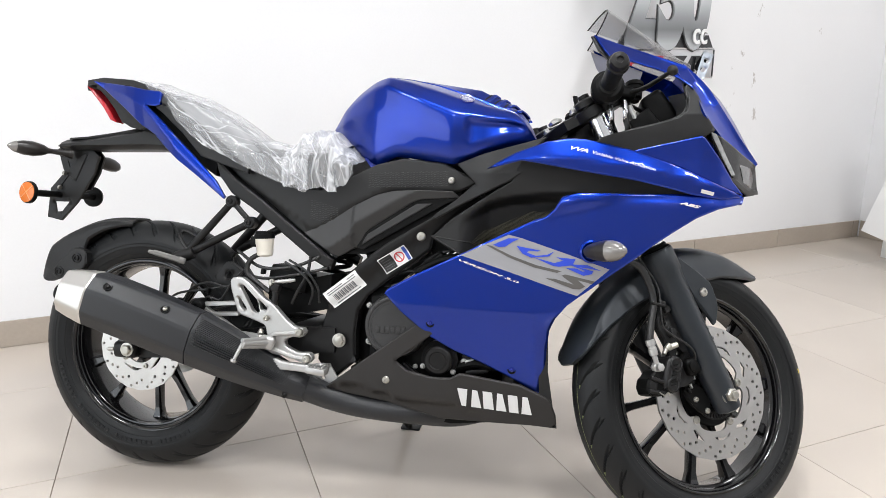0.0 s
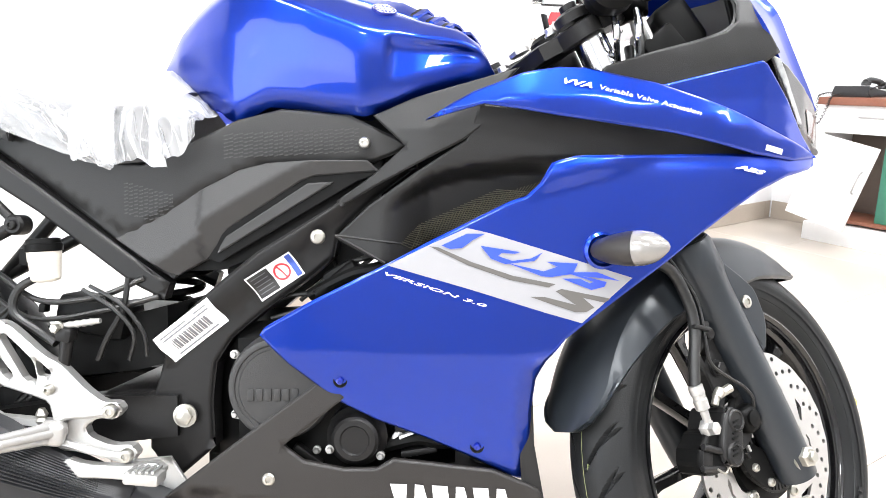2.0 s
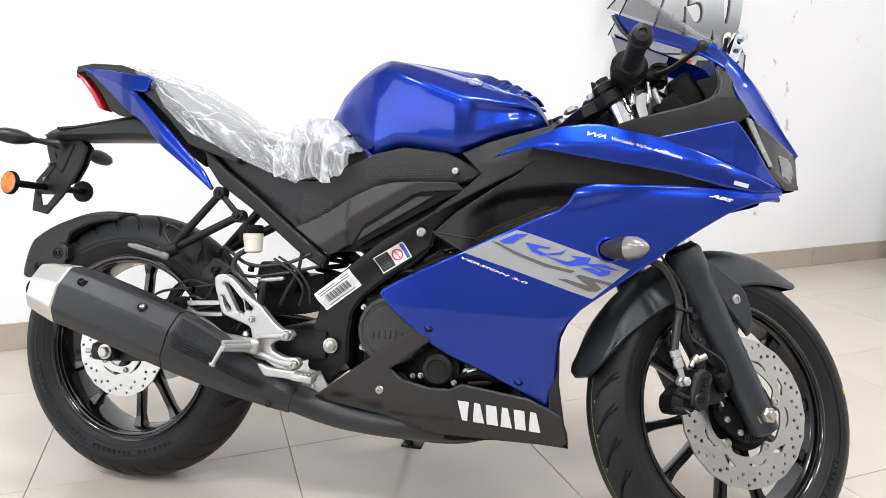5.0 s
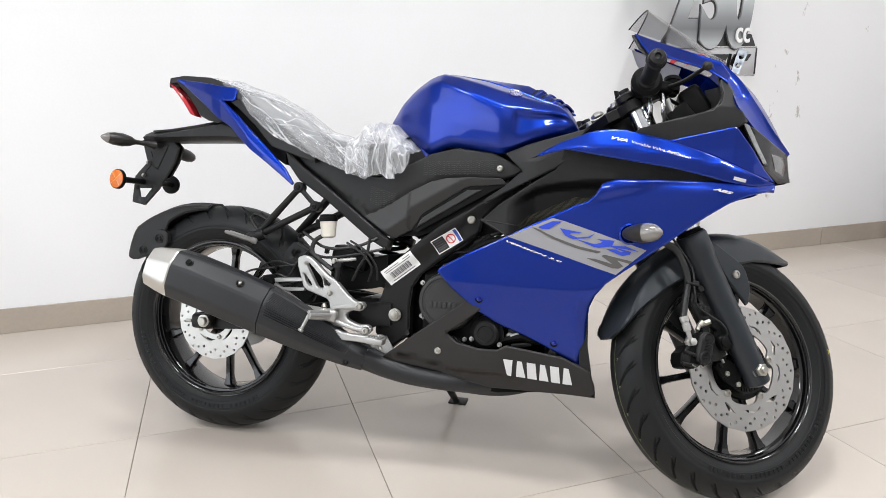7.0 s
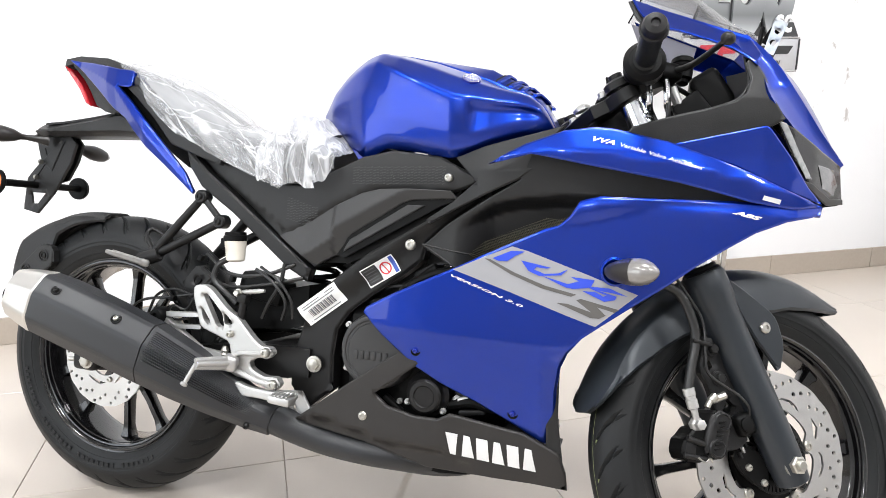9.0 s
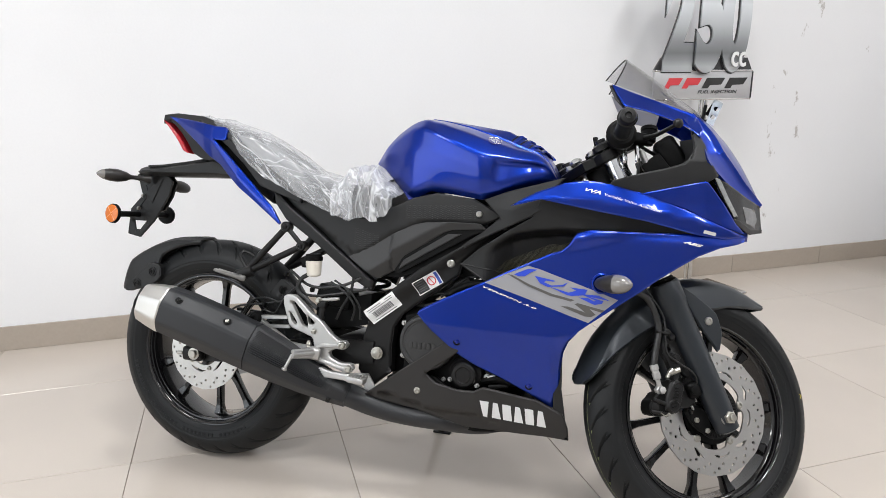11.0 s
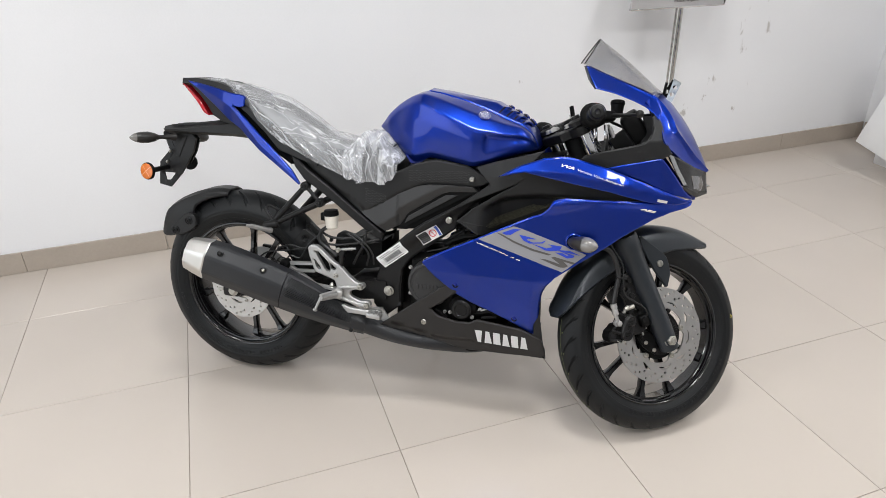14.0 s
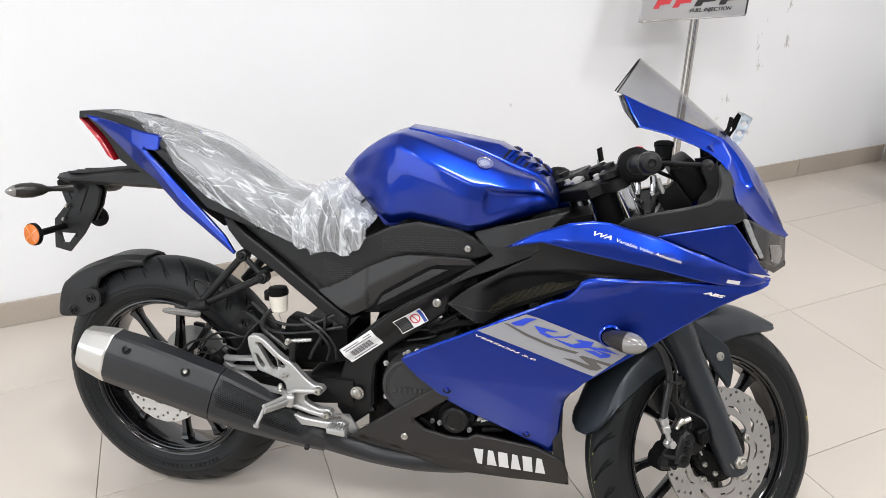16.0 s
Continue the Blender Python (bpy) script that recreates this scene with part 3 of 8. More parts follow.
bars = [slab(WEST - 0.14, WEST - 0.06, W0, W1, WB, WB + 0.06), slab(WEST - 0.14, WEST - 0.06, W0, W1, WT - 0.06, WT)]
for k in range(4):
    v = W0 + (W1 - W0 - 0.06) * k / 3
    bars.append(slab(WEST - 0.139, WEST - 0.061, v, v + 0.06, WB + 0.06, WT - 0.06))
part("window_frame", join(*bars), MATTE_GREY, window_1, smooth=False)
for k in range(3):
    v = W0 + 0.06 + (W1 - W0 - 0.06) * k / 3
    pane = part("pane", slab(WEST - 0.105, WEST - 0.097, v, v + (W1 - W0 - 0.06) / 3 - 0.06, WB + 0.06, WT - 0.06), GLASS, window_1, smooth=False)
    pane.visible_shadow = False
ground = structure("ground", cuboid(80, 80, 0.1, pose(0, 0, -0.25), 0), GROUT, "paved ground outside the shop", m=Matrix(), category="ground")


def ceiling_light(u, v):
    t = thing("ceiling_light", ROOM @ pose(u, v, HIGH), "unseen square white ceiling light panel with opal diffuser", "light", "ceiling lights")
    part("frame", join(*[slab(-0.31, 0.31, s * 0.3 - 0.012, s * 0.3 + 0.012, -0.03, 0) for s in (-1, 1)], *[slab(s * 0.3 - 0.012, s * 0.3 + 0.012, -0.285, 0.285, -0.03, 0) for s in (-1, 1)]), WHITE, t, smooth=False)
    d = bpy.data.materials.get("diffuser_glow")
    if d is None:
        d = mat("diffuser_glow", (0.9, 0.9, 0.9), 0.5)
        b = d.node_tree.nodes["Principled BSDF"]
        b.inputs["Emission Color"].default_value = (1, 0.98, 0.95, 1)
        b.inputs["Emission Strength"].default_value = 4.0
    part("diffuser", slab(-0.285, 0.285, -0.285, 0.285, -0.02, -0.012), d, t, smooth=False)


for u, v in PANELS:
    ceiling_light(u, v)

# ---------------------------------------------------------------- the motorcycle
BIKE = pose(-0.6948, 1.5974, -0.0025, 0, 0, -7.3) @ pose(0, 0, 0, -12.8)
bike = thing("motorcycle", BIKE, "blue and black sport motorcycle leaning on its side stand", "motorcycle")
RAKE = radians(25.5)
AXIS = Vector((-math.sin(RAKE), 0, math.cos(RAKE)))
PIVOT = Vector((1.325 - 0.036 / math.cos(RAKE), 0, 0.296))
STEER = Matrix.Translation(PIVOT) @ Matrix.Rotation(radians(34), 4, AXIS) @ Matrix.Translation(-PIVOT)


def both(name, make, material, label="", parent=None, sharp=35):
    """A panel and its mirror image on the far flank."""
    a = part(name, make(-1), material, parent or bike, label, sharp=sharp)
    b = part(name, make(1), material, parent or bike, label, sharp=sharp)
    return a, b


def fair(x, z):
    """Half width of the fairing."""
    h = 0.180
    if x > 1.02:
        h *= max(0.0, 1 - ((x - 1.02) / 0.425) ** 4) ** 0.7
    h -= 0.24 * max(0.0, 0.47 - z) + 0.30 * max(0.0, z - 0.70)
    return max(h, 0.012)


# --- wheels


def tyre_mesh(cx, R, w, bead, crown, count, seed_shift):
    bm, N = bmesh.new(), 1440
    prof = []
    for k in range(69):
        v = -1 + 2 * k / 68
        prof.append((0.5 * w * math.sin(v * 1.2) / math.sin(1.2), R - crown * (1 - math.cos(v * 1.2)) / (1 - math.cos(1.2)), v))
    y1, r1, _ = prof[-1]
    wall_in = [(y1 * 1.0, r1 - 0.006, 2), (y1 * 0.985, r1 - 0.008, 2), (y1 * 0.985, r1 - 0.014, 2), (y1 * 0.97, bead + 0.030, 2), (y1 * 0.91, bead + 0.016, 2), (y1 * 0.89, bead + 0.015, 2), (y1 * 0.87, bead + 0.011, 2), (y1 * 0.80, bead + 0.005, 2), (y1 * 0.72, bead - 0.004, 2)]
    P = [(-y, r, v) for y, r, v in reversed(wall_in)] + prof + wall_in
    rings = []
    for i in range(N):
        a = i * math.tau / N
        ring = []
        for y, r, v in P:
            if abs(v) < 0.93:
                side = 0.5 if v > 0 else 0.0
                av = abs(v)
                f = (i * count / N + side + 1.75 * av ** 0.85 + seed_shift) % 1.0
                u = (i * count / N + side + 0.50 + 1.05 * av) % 1.0
                deep = 0.0
                if 0.10 < av < 0.80:
                    thick = 0.070 * min(1.0, (av - 0.08) / 0.20, (0.82 - av) / 0.22)
                    deep = max(deep, 0.0065 * max(0.0, min(1.0, (thick - abs(f - 0.5)) / 0.028)))
                if 0.42 < av < 0.90:
                    thick = 0.050 * min(1.0, (av - 0.40) / 0.14, (0.92 - av) / 0.16)
                    deep = max(deep, 0.0050 * max(0.0, min(1.0, (thick - abs(u - 0.5)) / 0.026)))
                r -= deep
            ring.append(bm.verts.new((cx + math.cos(a) * r, y, R + math.sin(a) * r)))
        rings.append(ring)
    for i in range(N):
        for k in range(len(P) - 1):
            bm.faces.new((rings[i - 1][k], rings[i][k], rings[i][k + 1], rings[i - 1][k + 1]))
    return bm


def rim_mesh(cx, cz, wy):
    L = [(wy * 0.55, 0.195), (wy - 0.014, 0.1988), (wy - 0.013, 0.2005), (wy - 0.006, 0.2025), (wy - 0.005, 0.2055), (wy, 0.2075), (wy + 0.002, 0.2105), (wy + 0.0015, 0.2135), (wy - 0.002, 0.2145), (wy, 0.2185)]
    P = [(-y, r) for y, r in reversed(L)] + L + [(wy * 0.6, 0.205), (-wy * 0.6, 0.205)]
    return lathe((cx, 0, cz), (0, 1, 0), P, 96, True)


def spoke_mesh(cx, cz, a, bend=0.0):
    d, s = Vector((math.cos(a), 0, math.sin(a))), Vector((-math.sin(a), 0, math.cos(a)))
    rings = []
    for r, w, t, y in ((0.035, 0.014, 0.022, 0.0), (0.07, 0.0095, 0.018, -0.002), (0.12, 0.0075, 0.013, 0.0), (0.17, 0.0085, 0.012, 0.0), (0.190, 0.0125, 0.015, 0.0), (0.199, 0.018, 0.018, 0.0)):
        c = Vector((cx, y, cz)) + d * r + s * bend * (r - 0.03)
        rings.append([c + s * w * p + Vector((0, t * q, 0)) for p, q in ((-1, -0.6), (-0.7, -1), (0.7, -1), (1, -0.6), (1, 0.6), (0.7, 1), (-0.7, 1), (-1, 0.6))])
    return loft(rings)


def circle(cx, cz, r, n, phase=0.0):
    return [(cx + r * math.cos(phase + k * math.tau / n), cz + r * math.sin(phase + k * math.tau / n)) for k in range(n)]


def disc_mesh(cx, cz, y, R, band, lobes, drilled, hub, side=-1):
    out = [(cx + (R + 0.0007 * math.cos(lobes * k * math.tau / 120)) * math.cos(k * math.tau / 120), cz + (R + 0.0007 * math.cos(lobes * k * math.tau / 120)) * math.sin(k * math.tau / 120)) for k in range(120)]
    big = R > 0.12
    if big:
        # open middle, scalloped between the five ears that take the bolts
        mid = []
        for k in range(60):
            a = k * math.tau / 60
            ear = max(0.0, math.cos(5 * (a - 0.30))) ** 3
            mid.append((cx + (0.083 - 0.017 * ear) * math.cos(a), cz + (0.083 - 0.017 * ear) * math.sin(a)))
        holes = [mid]
        for k in range(10):
            a = k * math.tau / 10 + 0.30
            hook = ((0.0955, 0.02), (0.1005, 0.10), (0.1030, 0.24), (0.1010, 0.40), (0.0960, 0.47), (0.0940, 0.46), (0.0975, 0.38), (0.0990, 0.24), (0.0950, 0.12)) if k % 2 else ((0.0960, 0.06), (0.1075, 0.22), (0.1065, 0.40), (0.1000, 0.30), (0.0925, 0.10))
            holes.append([(cx + r * math.cos(a + t), cz + r * math.sin(a + t)) for r, t in hook])
    else:
        holes = [circle(cx, cz, hub, 30)]
        inner, outer = hub + 0.014, R - band - 0.011
        for k in range(5):
            a0 = k * math.tau / 5 + 0.16
            span = math.tau / 5 - 0.62
            ring = [(outer, a0 + span * q / 5) for q in range(6)] + [(inner, a0 + 0.42 + span * 0.8 * q / 5) for q in range(5, -1, -1)]
            holes.append([(cx + r * math.cos(a), cz + r * math.sin(a)) for r, a in ring])
    for k in range(drilled):
        a = k * math.tau / drilled
        r = R - 0.0070 - (k % 3) * 0.0092
        holes.append([(cx + r * math.cos(a) + 0.0037 * math.cos(q), cz + r * math.sin(a) + 0.0037 * math.sin(q)) for q in [j * math.tau / 8 for j in range(8)]])
    return shell(out, abs(y), 0.0045, 0, 0.012, 0, side, holes)


def wheel(name, cx, R, w, bead, crown, rim_w, disc_R, disc_y, m, phase, label, count):
    cz = R
    hub = part(name, join(lathe((cx, -0.06, cz), (0, 1, 0), [(0, 0.026), (0.004, 0.034), (0.03, 0.036), (0.04, 0.046), (0.08, 0.046), (0.09, 0.036), (0.116, 0.034), (0.12, 0.026)], 32)), RIM, bike, label, m)
    part("tyre", tyre_mesh(cx, R, w, bead, crown, count, 0.1), RUBBER, hub, "black road tyre with slanted tread grooves", m, sharp=24)
    part("rim", rim_mesh(cx, cz, rim_w), RIM, hub, "gloss black cast rim", m)
    for k in range(10):
        part("spoke", spoke_mesh(cx, cz, phase + k * math.tau / 10 + (0.05 if k % 2 else -0.05)), RIM, hub, "", m)
    disc = part("brake_disc", disc_mesh(cx, cz, disc_y, disc_R, 0.044 if disc_R > 0.12 else 0.036, 20, 60 if disc_R > 0.12 else 42, 0.052 if disc_R > 0.12 else 0.042), STEEL, hub, "drilled steel brake disc", m, smooth=False)
    for k in range(5):
        a = k * math.tau / 5 + (0.30 if disc_R > 0.12 else 0.02)
        r = 0.0745 if disc_R > 0.12 else 0.051
        part("disc_bolt", bolt((cx + r * math.cos(a), -abs(disc_y), cz + r * math.sin(a)), r=0.0085 if disc_R > 0.12 else 0.0065), BOLT, hub, "", m)
    return hub


front_wheel = wheel("front_wheel", 1.325, 0.296, 0.104, 0.216, 0.040, 0.040, 0.141, -0.062, STEER, 0.16, "front wheel with ten black spokes, turned to its left", 30)
rear_wheel = wheel("rear_wheel", 0.0, 0.314, 0.140, 0.216, 0.052, 0.056, 0.110, -0.078, None, 0.30, "rear wheel with ten black spokes", 30)
part("tyre_mark", shell(circle(1.325 + 0.262 * math.cos(0.20), 0.296 + 0.262 * math.sin(0.20), 0.0065, 14), 0.0485, 0.0, 0, 0.004, holes=[circle(1.325 + 0.262 * math.cos(0.20), 0.296 + 0.262 * math.sin(0.20), 0.0038, 10)]), YELLOW, front_wheel, "yellow inspection mark", STEER)
for da, s in ((-1.66, 0.006), (-1.60, 0.004), (-1.56, 0.006)):
    part("chalk_mark", shell([(0.262 * math.cos(da) - s, 0.314 + 0.262 * math.sin(da) - 0.003), (0.262 * math.cos(da) + s, 0.314 + 0.262 * math.sin(da) - 0.002), (0.262 * math.cos(da) + s * 0.8, 0.314 + 0.262 * math.sin(da) + 0.004), (0.262 * math.cos(da) - s, 0.314 + 0.262 * math.sin(da) + 0.003)], 0.0680, 0, 0, 0.01), CHALK, rear_wheel, "pale chalk mark")
for y in (-0.0125, -0.0060):
    r = 0.296 - 0.040 * (1 - math.cos(1.2 * y / 0.052)) / (1 - math.cos(1.2))
    part("tread_line", lathe((1.325, y, 0.296), (0, 1, 0), [(-0.0005, r - 0.004), (-0.0005, r + 0.0004), (0.0005, r + 0.0004), (0.0005, r - 0.004)], 120, True), TREAD_PAINT, front_wheel, "faint yellow-green line painted round the new tread", STEER)


def sidewall_bars(cx, R, y, r, a0, a1, count):
    """Raised maker's marks on a tyre's wall, as plain bars."""
    out = []
    for k in range(count):
        if k % 9 == 8:
            continue
        a = a0 + (a1 - a0) * k / (count - 1)
        out.append(cuboid(0.0075, 0.0016, 0.0110, Matrix.Translation((cx + r * math.cos(a), y, R + r * math.sin(a))) @ pose(0, 0, 0, 0, 90 - math.degrees(a), 0), 0.0005, 1))
    return join(*out)


tagged(part("sidewall_lettering", sidewall_bars(1.325, 0.296, -0.0515, 0.240, -1.95, -0.35, 32), RUBBER, front_wheel, "raised bars on the tyre wall", STEER), kind="stuff")
tagged(part("sidewall_lettering", sidewall_bars(0.0, 0.314, -0.0690, 0.244, -2.9, -1.0, 34), RUBBER, rear_wheel, "raised bars on the tyre wall"), kind="stuff")
# sensor ring and rear sprocket
teeth = [cuboid(0.0042, 0.003, 0.0125, pose(1.325 + 0.0505 * math.cos(k * math.tau / 46), -0.0695, 0.296 + 0.0505 * math.sin(k * math.tau / 46), 0, 90 - math.degrees(k * math.tau / 46), 0), 0) for k in range(46)]
part("sensor_ring", join(lathe((1.325, -0.071, 0.296), (0, 1, 0), [(0, 0.038), (0, 0.0455), (0.003, 0.0455), (0.003, 0.038)], 60, True), lathe((1.325, -0.071, 0.296), (0, 1, 0), [(0, 0.0555), (0, 0.0590), (0.003, 0.0590), (0.003, 0.0555)], 60, True), *teeth), FRAME, front_wheel, "slotted black sensor ring", STEER)
part("disc_carrier", lathe((1.325, -0.058, 0.296), (0, 1, 0), [(0, 0.030), (0, 0.070), (0.006, 0.073), (0.010, 0.060), (0.02, 0.036)], 60), DEEP, front_wheel, "", STEER)
part("sprocket", lathe((0, 0.075, 0.314), (0, 1, 0), [(0, 0.03), (0, 0.098), (0.006, 0.098), (0.006, 0.03)], 60, True), ALU, rear_wheel, "rear chain sprocket")

# --- fork, clamps, bars: everything that turns with the front wheel
UPF = Vector((-0.295, 0, 0.577)).normalized()


def on_fork(s, y):
    return Vector((1.325, y, 0.289)) + UPF * s


for sd in (-1, 1):
    y = sd * 0.093
    leg = part("fork_leg", join(lathe(on_fork(0.0, y), UPF, [(-0.036, 0.016), (-0.030, 0.0265), (0.02, 0.0295), (0.06, 0.0305), (0.262, 0.0315), (0.276, 0.0330), (0.284, 0.0350), (0.326, 0.0355), (0.332, 0.0335), (0.333, 0.028)], 28),
               lathe((1.325, y - 0.02, 0.289), (0, 1, 0), [(0, 0.020), (0.003, 0.023), (0.037, 0.023), (0.04, 0.020)], 24)), GUNMETAL, bike, "dark grey front fork lower leg", STEER)
    part("dust_seal", lathe(on_fork(0.331, y), UPF, [(0, 0.0315), (0.003, 0.0318), (0.005, 0.030), (0.006, 0.0275), (0.011, 0.0268), (0.013, 0.0235)], 28), DEEP, leg, "", STEER)
    part("fork_tube", rod(on_fork(0.325, y), on_fork(0.675, y) + Vector((0.014, 0, 0)), 0.0228, n=28), CHROME, leg, "chrome fork tube", STEER)
    part("fork_cap", lathe(on_fork(0.672, y), UPF, [(0, 0.026), (0.012, 0.026), (0.016, 0.02), (0.018, 0.012), (0.026, 0.012), (0.027, 0.009)], 20), FRAME, leg, "", STEER)
axle = part("axle_nut", hexbolt((1.325, -0.114, 0.289), r=0.0145, h=0.012), BOLT, bike, "zinc plated front axle nut", STEER)
part("axle_tip", rod((1.325, -0.124, 0.289), (1.325, -0.134, 0.289), 0.0075), BOLT, axle, "", STEER)


def clamp(s, t, label):
    rings = []
    cen = on_fork(s, 0)
    pts = []
    for k in range(40):
        a = k * math.tau / 40
        yy = 0.128 * math.sin(a)
        xx = 0.036 * math.cos(a) * (0.75 + 0.5 * abs(math.sin(a)) ** 3) + (-0.022 if abs(math.sin(a)) < 0.5 else 0)
        pts.append((xx, yy))
    fwd = Vector((UPF.z, 0, -UPF.x))
    for h, g in ((-t, 0.94), (-t * 0.8, 1), (t * 0.8, 1), (t, 0.94)):
        rings.append([cen + UPF * h + fwd * (x * g) + Vector((0, y * g, 0)) for x, y in pts])
    return part("triple_clamp", loft(rings), FRAME, bike, label, STEER)


clamp(0.655, 0.013, "black upper fork clamp")
clamp(0.47, 0.016, "black lower fork clamp")
part("steering_stem_nut", lathe(on_fork(0.664, 0) + Vector((-0.03, 0, 0)), UPF, [(0, 0.016), (0.006, 0.016), (0.009, 0.012), (0.012, 0.005)], 6), ALU, bike, "", STEER)
part("ignition_lock", join(lathe(on_fork(0.66, 0) + Vector((0.03, 0, 0.01)), UPF, [(0, 0.024), (0.03, 0.024), (0.036, 0.018), (0.037, 0.003)], 24)), DEEP, bike, "", STEER)
for sd in (-1, 1):
    root, end = Vector((1.052, sd * 0.098, 0.908)), Vector((0.963, sd * 0.30, 0.886))
    d = (end - root).normalized()
    bar = part("handlebar", join(rod(root, end - d * 0.01, 0.0115, n=20), lathe(root - UPF * 0.030, UPF, [(0, 0.031), (0.003, 0.033), (0.038, 0.033), (0.041, 0.031)], 28)), FRAME, bike, "black clip-on handlebar", STEER)
    grip = []
    for k in range(26):
        h = 0.085 + 0.0042 * k
        grip.append((h, 0.0172 if k % 2 else 0.0160))
    part("grip", lathe(root, d, [(0.082, 0.014), (0.083, 0.0215), (0.088, 0.022), (0.092, 0.0172)] + grip[2:] + [(0.192, 0.0165), (0.194, 0.012)], 28), RUBBER, bar, "ribbed black rubber grip", STEER)
    part("bar_end", lathe(root, d, [(0.194, 0.014), (0.195, 0.0215), (0.199, 0.0215), (0.201, 0.0185), (0.212, 0.0180), (0.217, 0.0155), (0.219, 0.007), (0.215, 0.0055), (0.214, 0.001)], 28), FRAME, bar, "", STEER)
    box_m = Matrix.Translation(root + d * 0.058) @ d.to_track_quat("Z", "Y").to_matrix().to_4x4()
    sw = part("switch_box", cuboid(0.064, 0.058, 0.050, box_m, 0.024, 4), DEEP, bar, "", STEER)
    if sd < 0:
        part("kill_switch", cuboid(0.018, 0.012, 0.014, pose(0, 0, 0) @ Matrix.Translation(root + d * 0.056 + Vector((0.010, 0, 0.030))), 0.004), mat("red_switch", (0.5, 0.02, 0.02), 0.4), bar, "red engine stop switch", STEER)
        part("throttle_tube", lathe(root, d, [(0.060, 0.02), (0.062, 0.033), (0.080, 0.034), (0.090, 0.026)], 28), DEEP, bar, "", STEER)
    lever_pts = [root + d * 0.035 + Vector((0.045, 0, 0.006)), root + d * 0.07 + Vector((0.075, sd * 0.01, 0.006)), root + d * 0.12 + Vector((0.092, sd * 0.01, 0.004)), root + d * 0.212 + Vector((0.118, 0, 0.003))]
    lev = part("brake_lever" if sd < 0 else "clutch_lever", join(tube(lever_pts, (0.0062, 0.0042), 12), lathe(lever_pts[-1] - d * 0.008, d, [(0, 0.004), (0.003, 0.0085), (0.008, 0.0108), (0.013, 0.0085), (0.016, 0.004)], 16)), FRAME, bar, "black lever with ball end", STEER)
    mc = part("master_cylinder" if sd < 0 else "lever_perch", join(cuboid(0.055, 0.055, 0.028, Matrix.Translation(root + d * 0.028 + Vector((0.036, 0, 0.004))), 0.008, 3), lathe(root + d * 0.002 + Vector((0.082, 0, 0.008)), (0.05, 0, 1), [(0, 0.010), (0.006, 0.010), (0.008, 0.016), (0.034, 0.018), (0.036, 0.020), (0.044, 0.020), (0.047, 0.016)], 24) if sd < 0 else cuboid(0.01, 0.01, 0.01, Matrix.Translation(root + d * 0.03), 0.002)), DEEP, bar, "", STEER)
for k, o in enumerate((0.0, 0.022)):
    e = Vector((1.052, -0.098, 0.908)) + Vector((-0.401, -0.911, -0.099)) * (0.045 + o) + Vector((1.3 * o, 0, 0))
    part("cable_elbow", tube([e + Vector((0.012, 0, -0.020)), e + Vector((0.014, 0, -0.048)), e + Vector((0.022, 0.012, -0.062)), e + Vector((0.050, 0.040, -0.070))], 0.0052, 10), CHROME, bike, "chrome throttle cable elbow", STEER)
key = part("ignition_key", cuboid(0.020, 0.004, 0.030, Matrix.Translation(on_fork(0.66, 0) + Vector((0.022, 0, 0.066))) @ pose(0, 0, 0, 0, -20, 30), 0.006, 2), DEEP, bike, "black ignition key in its lock", STEER)
part("key_blade", cuboid(0.008, 0.002, 0.020, Matrix.Translation(on_fork(0.66, 0) + Vector((0.018, 0, 0.046))) @ pose(0, 0, 0, 0, -20, 30), 0.0005), ALU, key, "", STEER)
for sd in (-1, 1):
    part("clamp_bolt", hexbolt(on_fork(0.668, sd * 0.060) + Vector((-0.018, 0, 0)), UPF, 0.007, 0.007), ALU, bike, "", STEER)
# cables that hang before the fork
for k, pts in enumerate((((1.09, -0.13, 0.885), (1.13, -0.10, 0.84), (1.10, -0.08, 0.78), (1.06, -0.05, 0.72)), ((1.085, -0.15, 0.878), (1.11, -0.145, 0.83), (1.15, -0.10, 0.80), (1.12, -0.05, 0.72)),
                         ((1.10, -0.12, 0.90), (1.18, -0.10, 0.87), (1.19, -0.07, 0.78), (1.13, -0.02, 0.70)), ((1.09, 0.10, 0.89), (1.17, 0.06, 0.85), (1.16, 0.02, 0.76), (1.08, 0.0, 0.70)),
                         ((1.07, -0.16, 0.87), (1.075, -0.15, 0.82), (1.09, -0.11, 0.79), (1.08, -0.06, 0.74)))):
    part("cable", tube(pts, 0.0048 if k < 2 else 0.0042, 8), [ALU, ALU, WIRE, WIRE, WIRE][k], bike, ["silver braided throttle cable", "silver braided throttle cable", "", "", ""][k], STEER)
part("brake_hose", tube([(1.13, -0.08, 0.88), (1.12, -0.09, 0.74), (1.060, -0.100, 0.62), (1.078, -0.110, 0.563), (1.120, -0.113, 0.541), (1.142, -0.114, 0.502), (1.149, -0.113, 0.468), (1.142, -0.112, 0.428), (1.136, -0.112, 0.392)], 0.0074, 12), WIRE, bike, "black front brake hose", STEER)
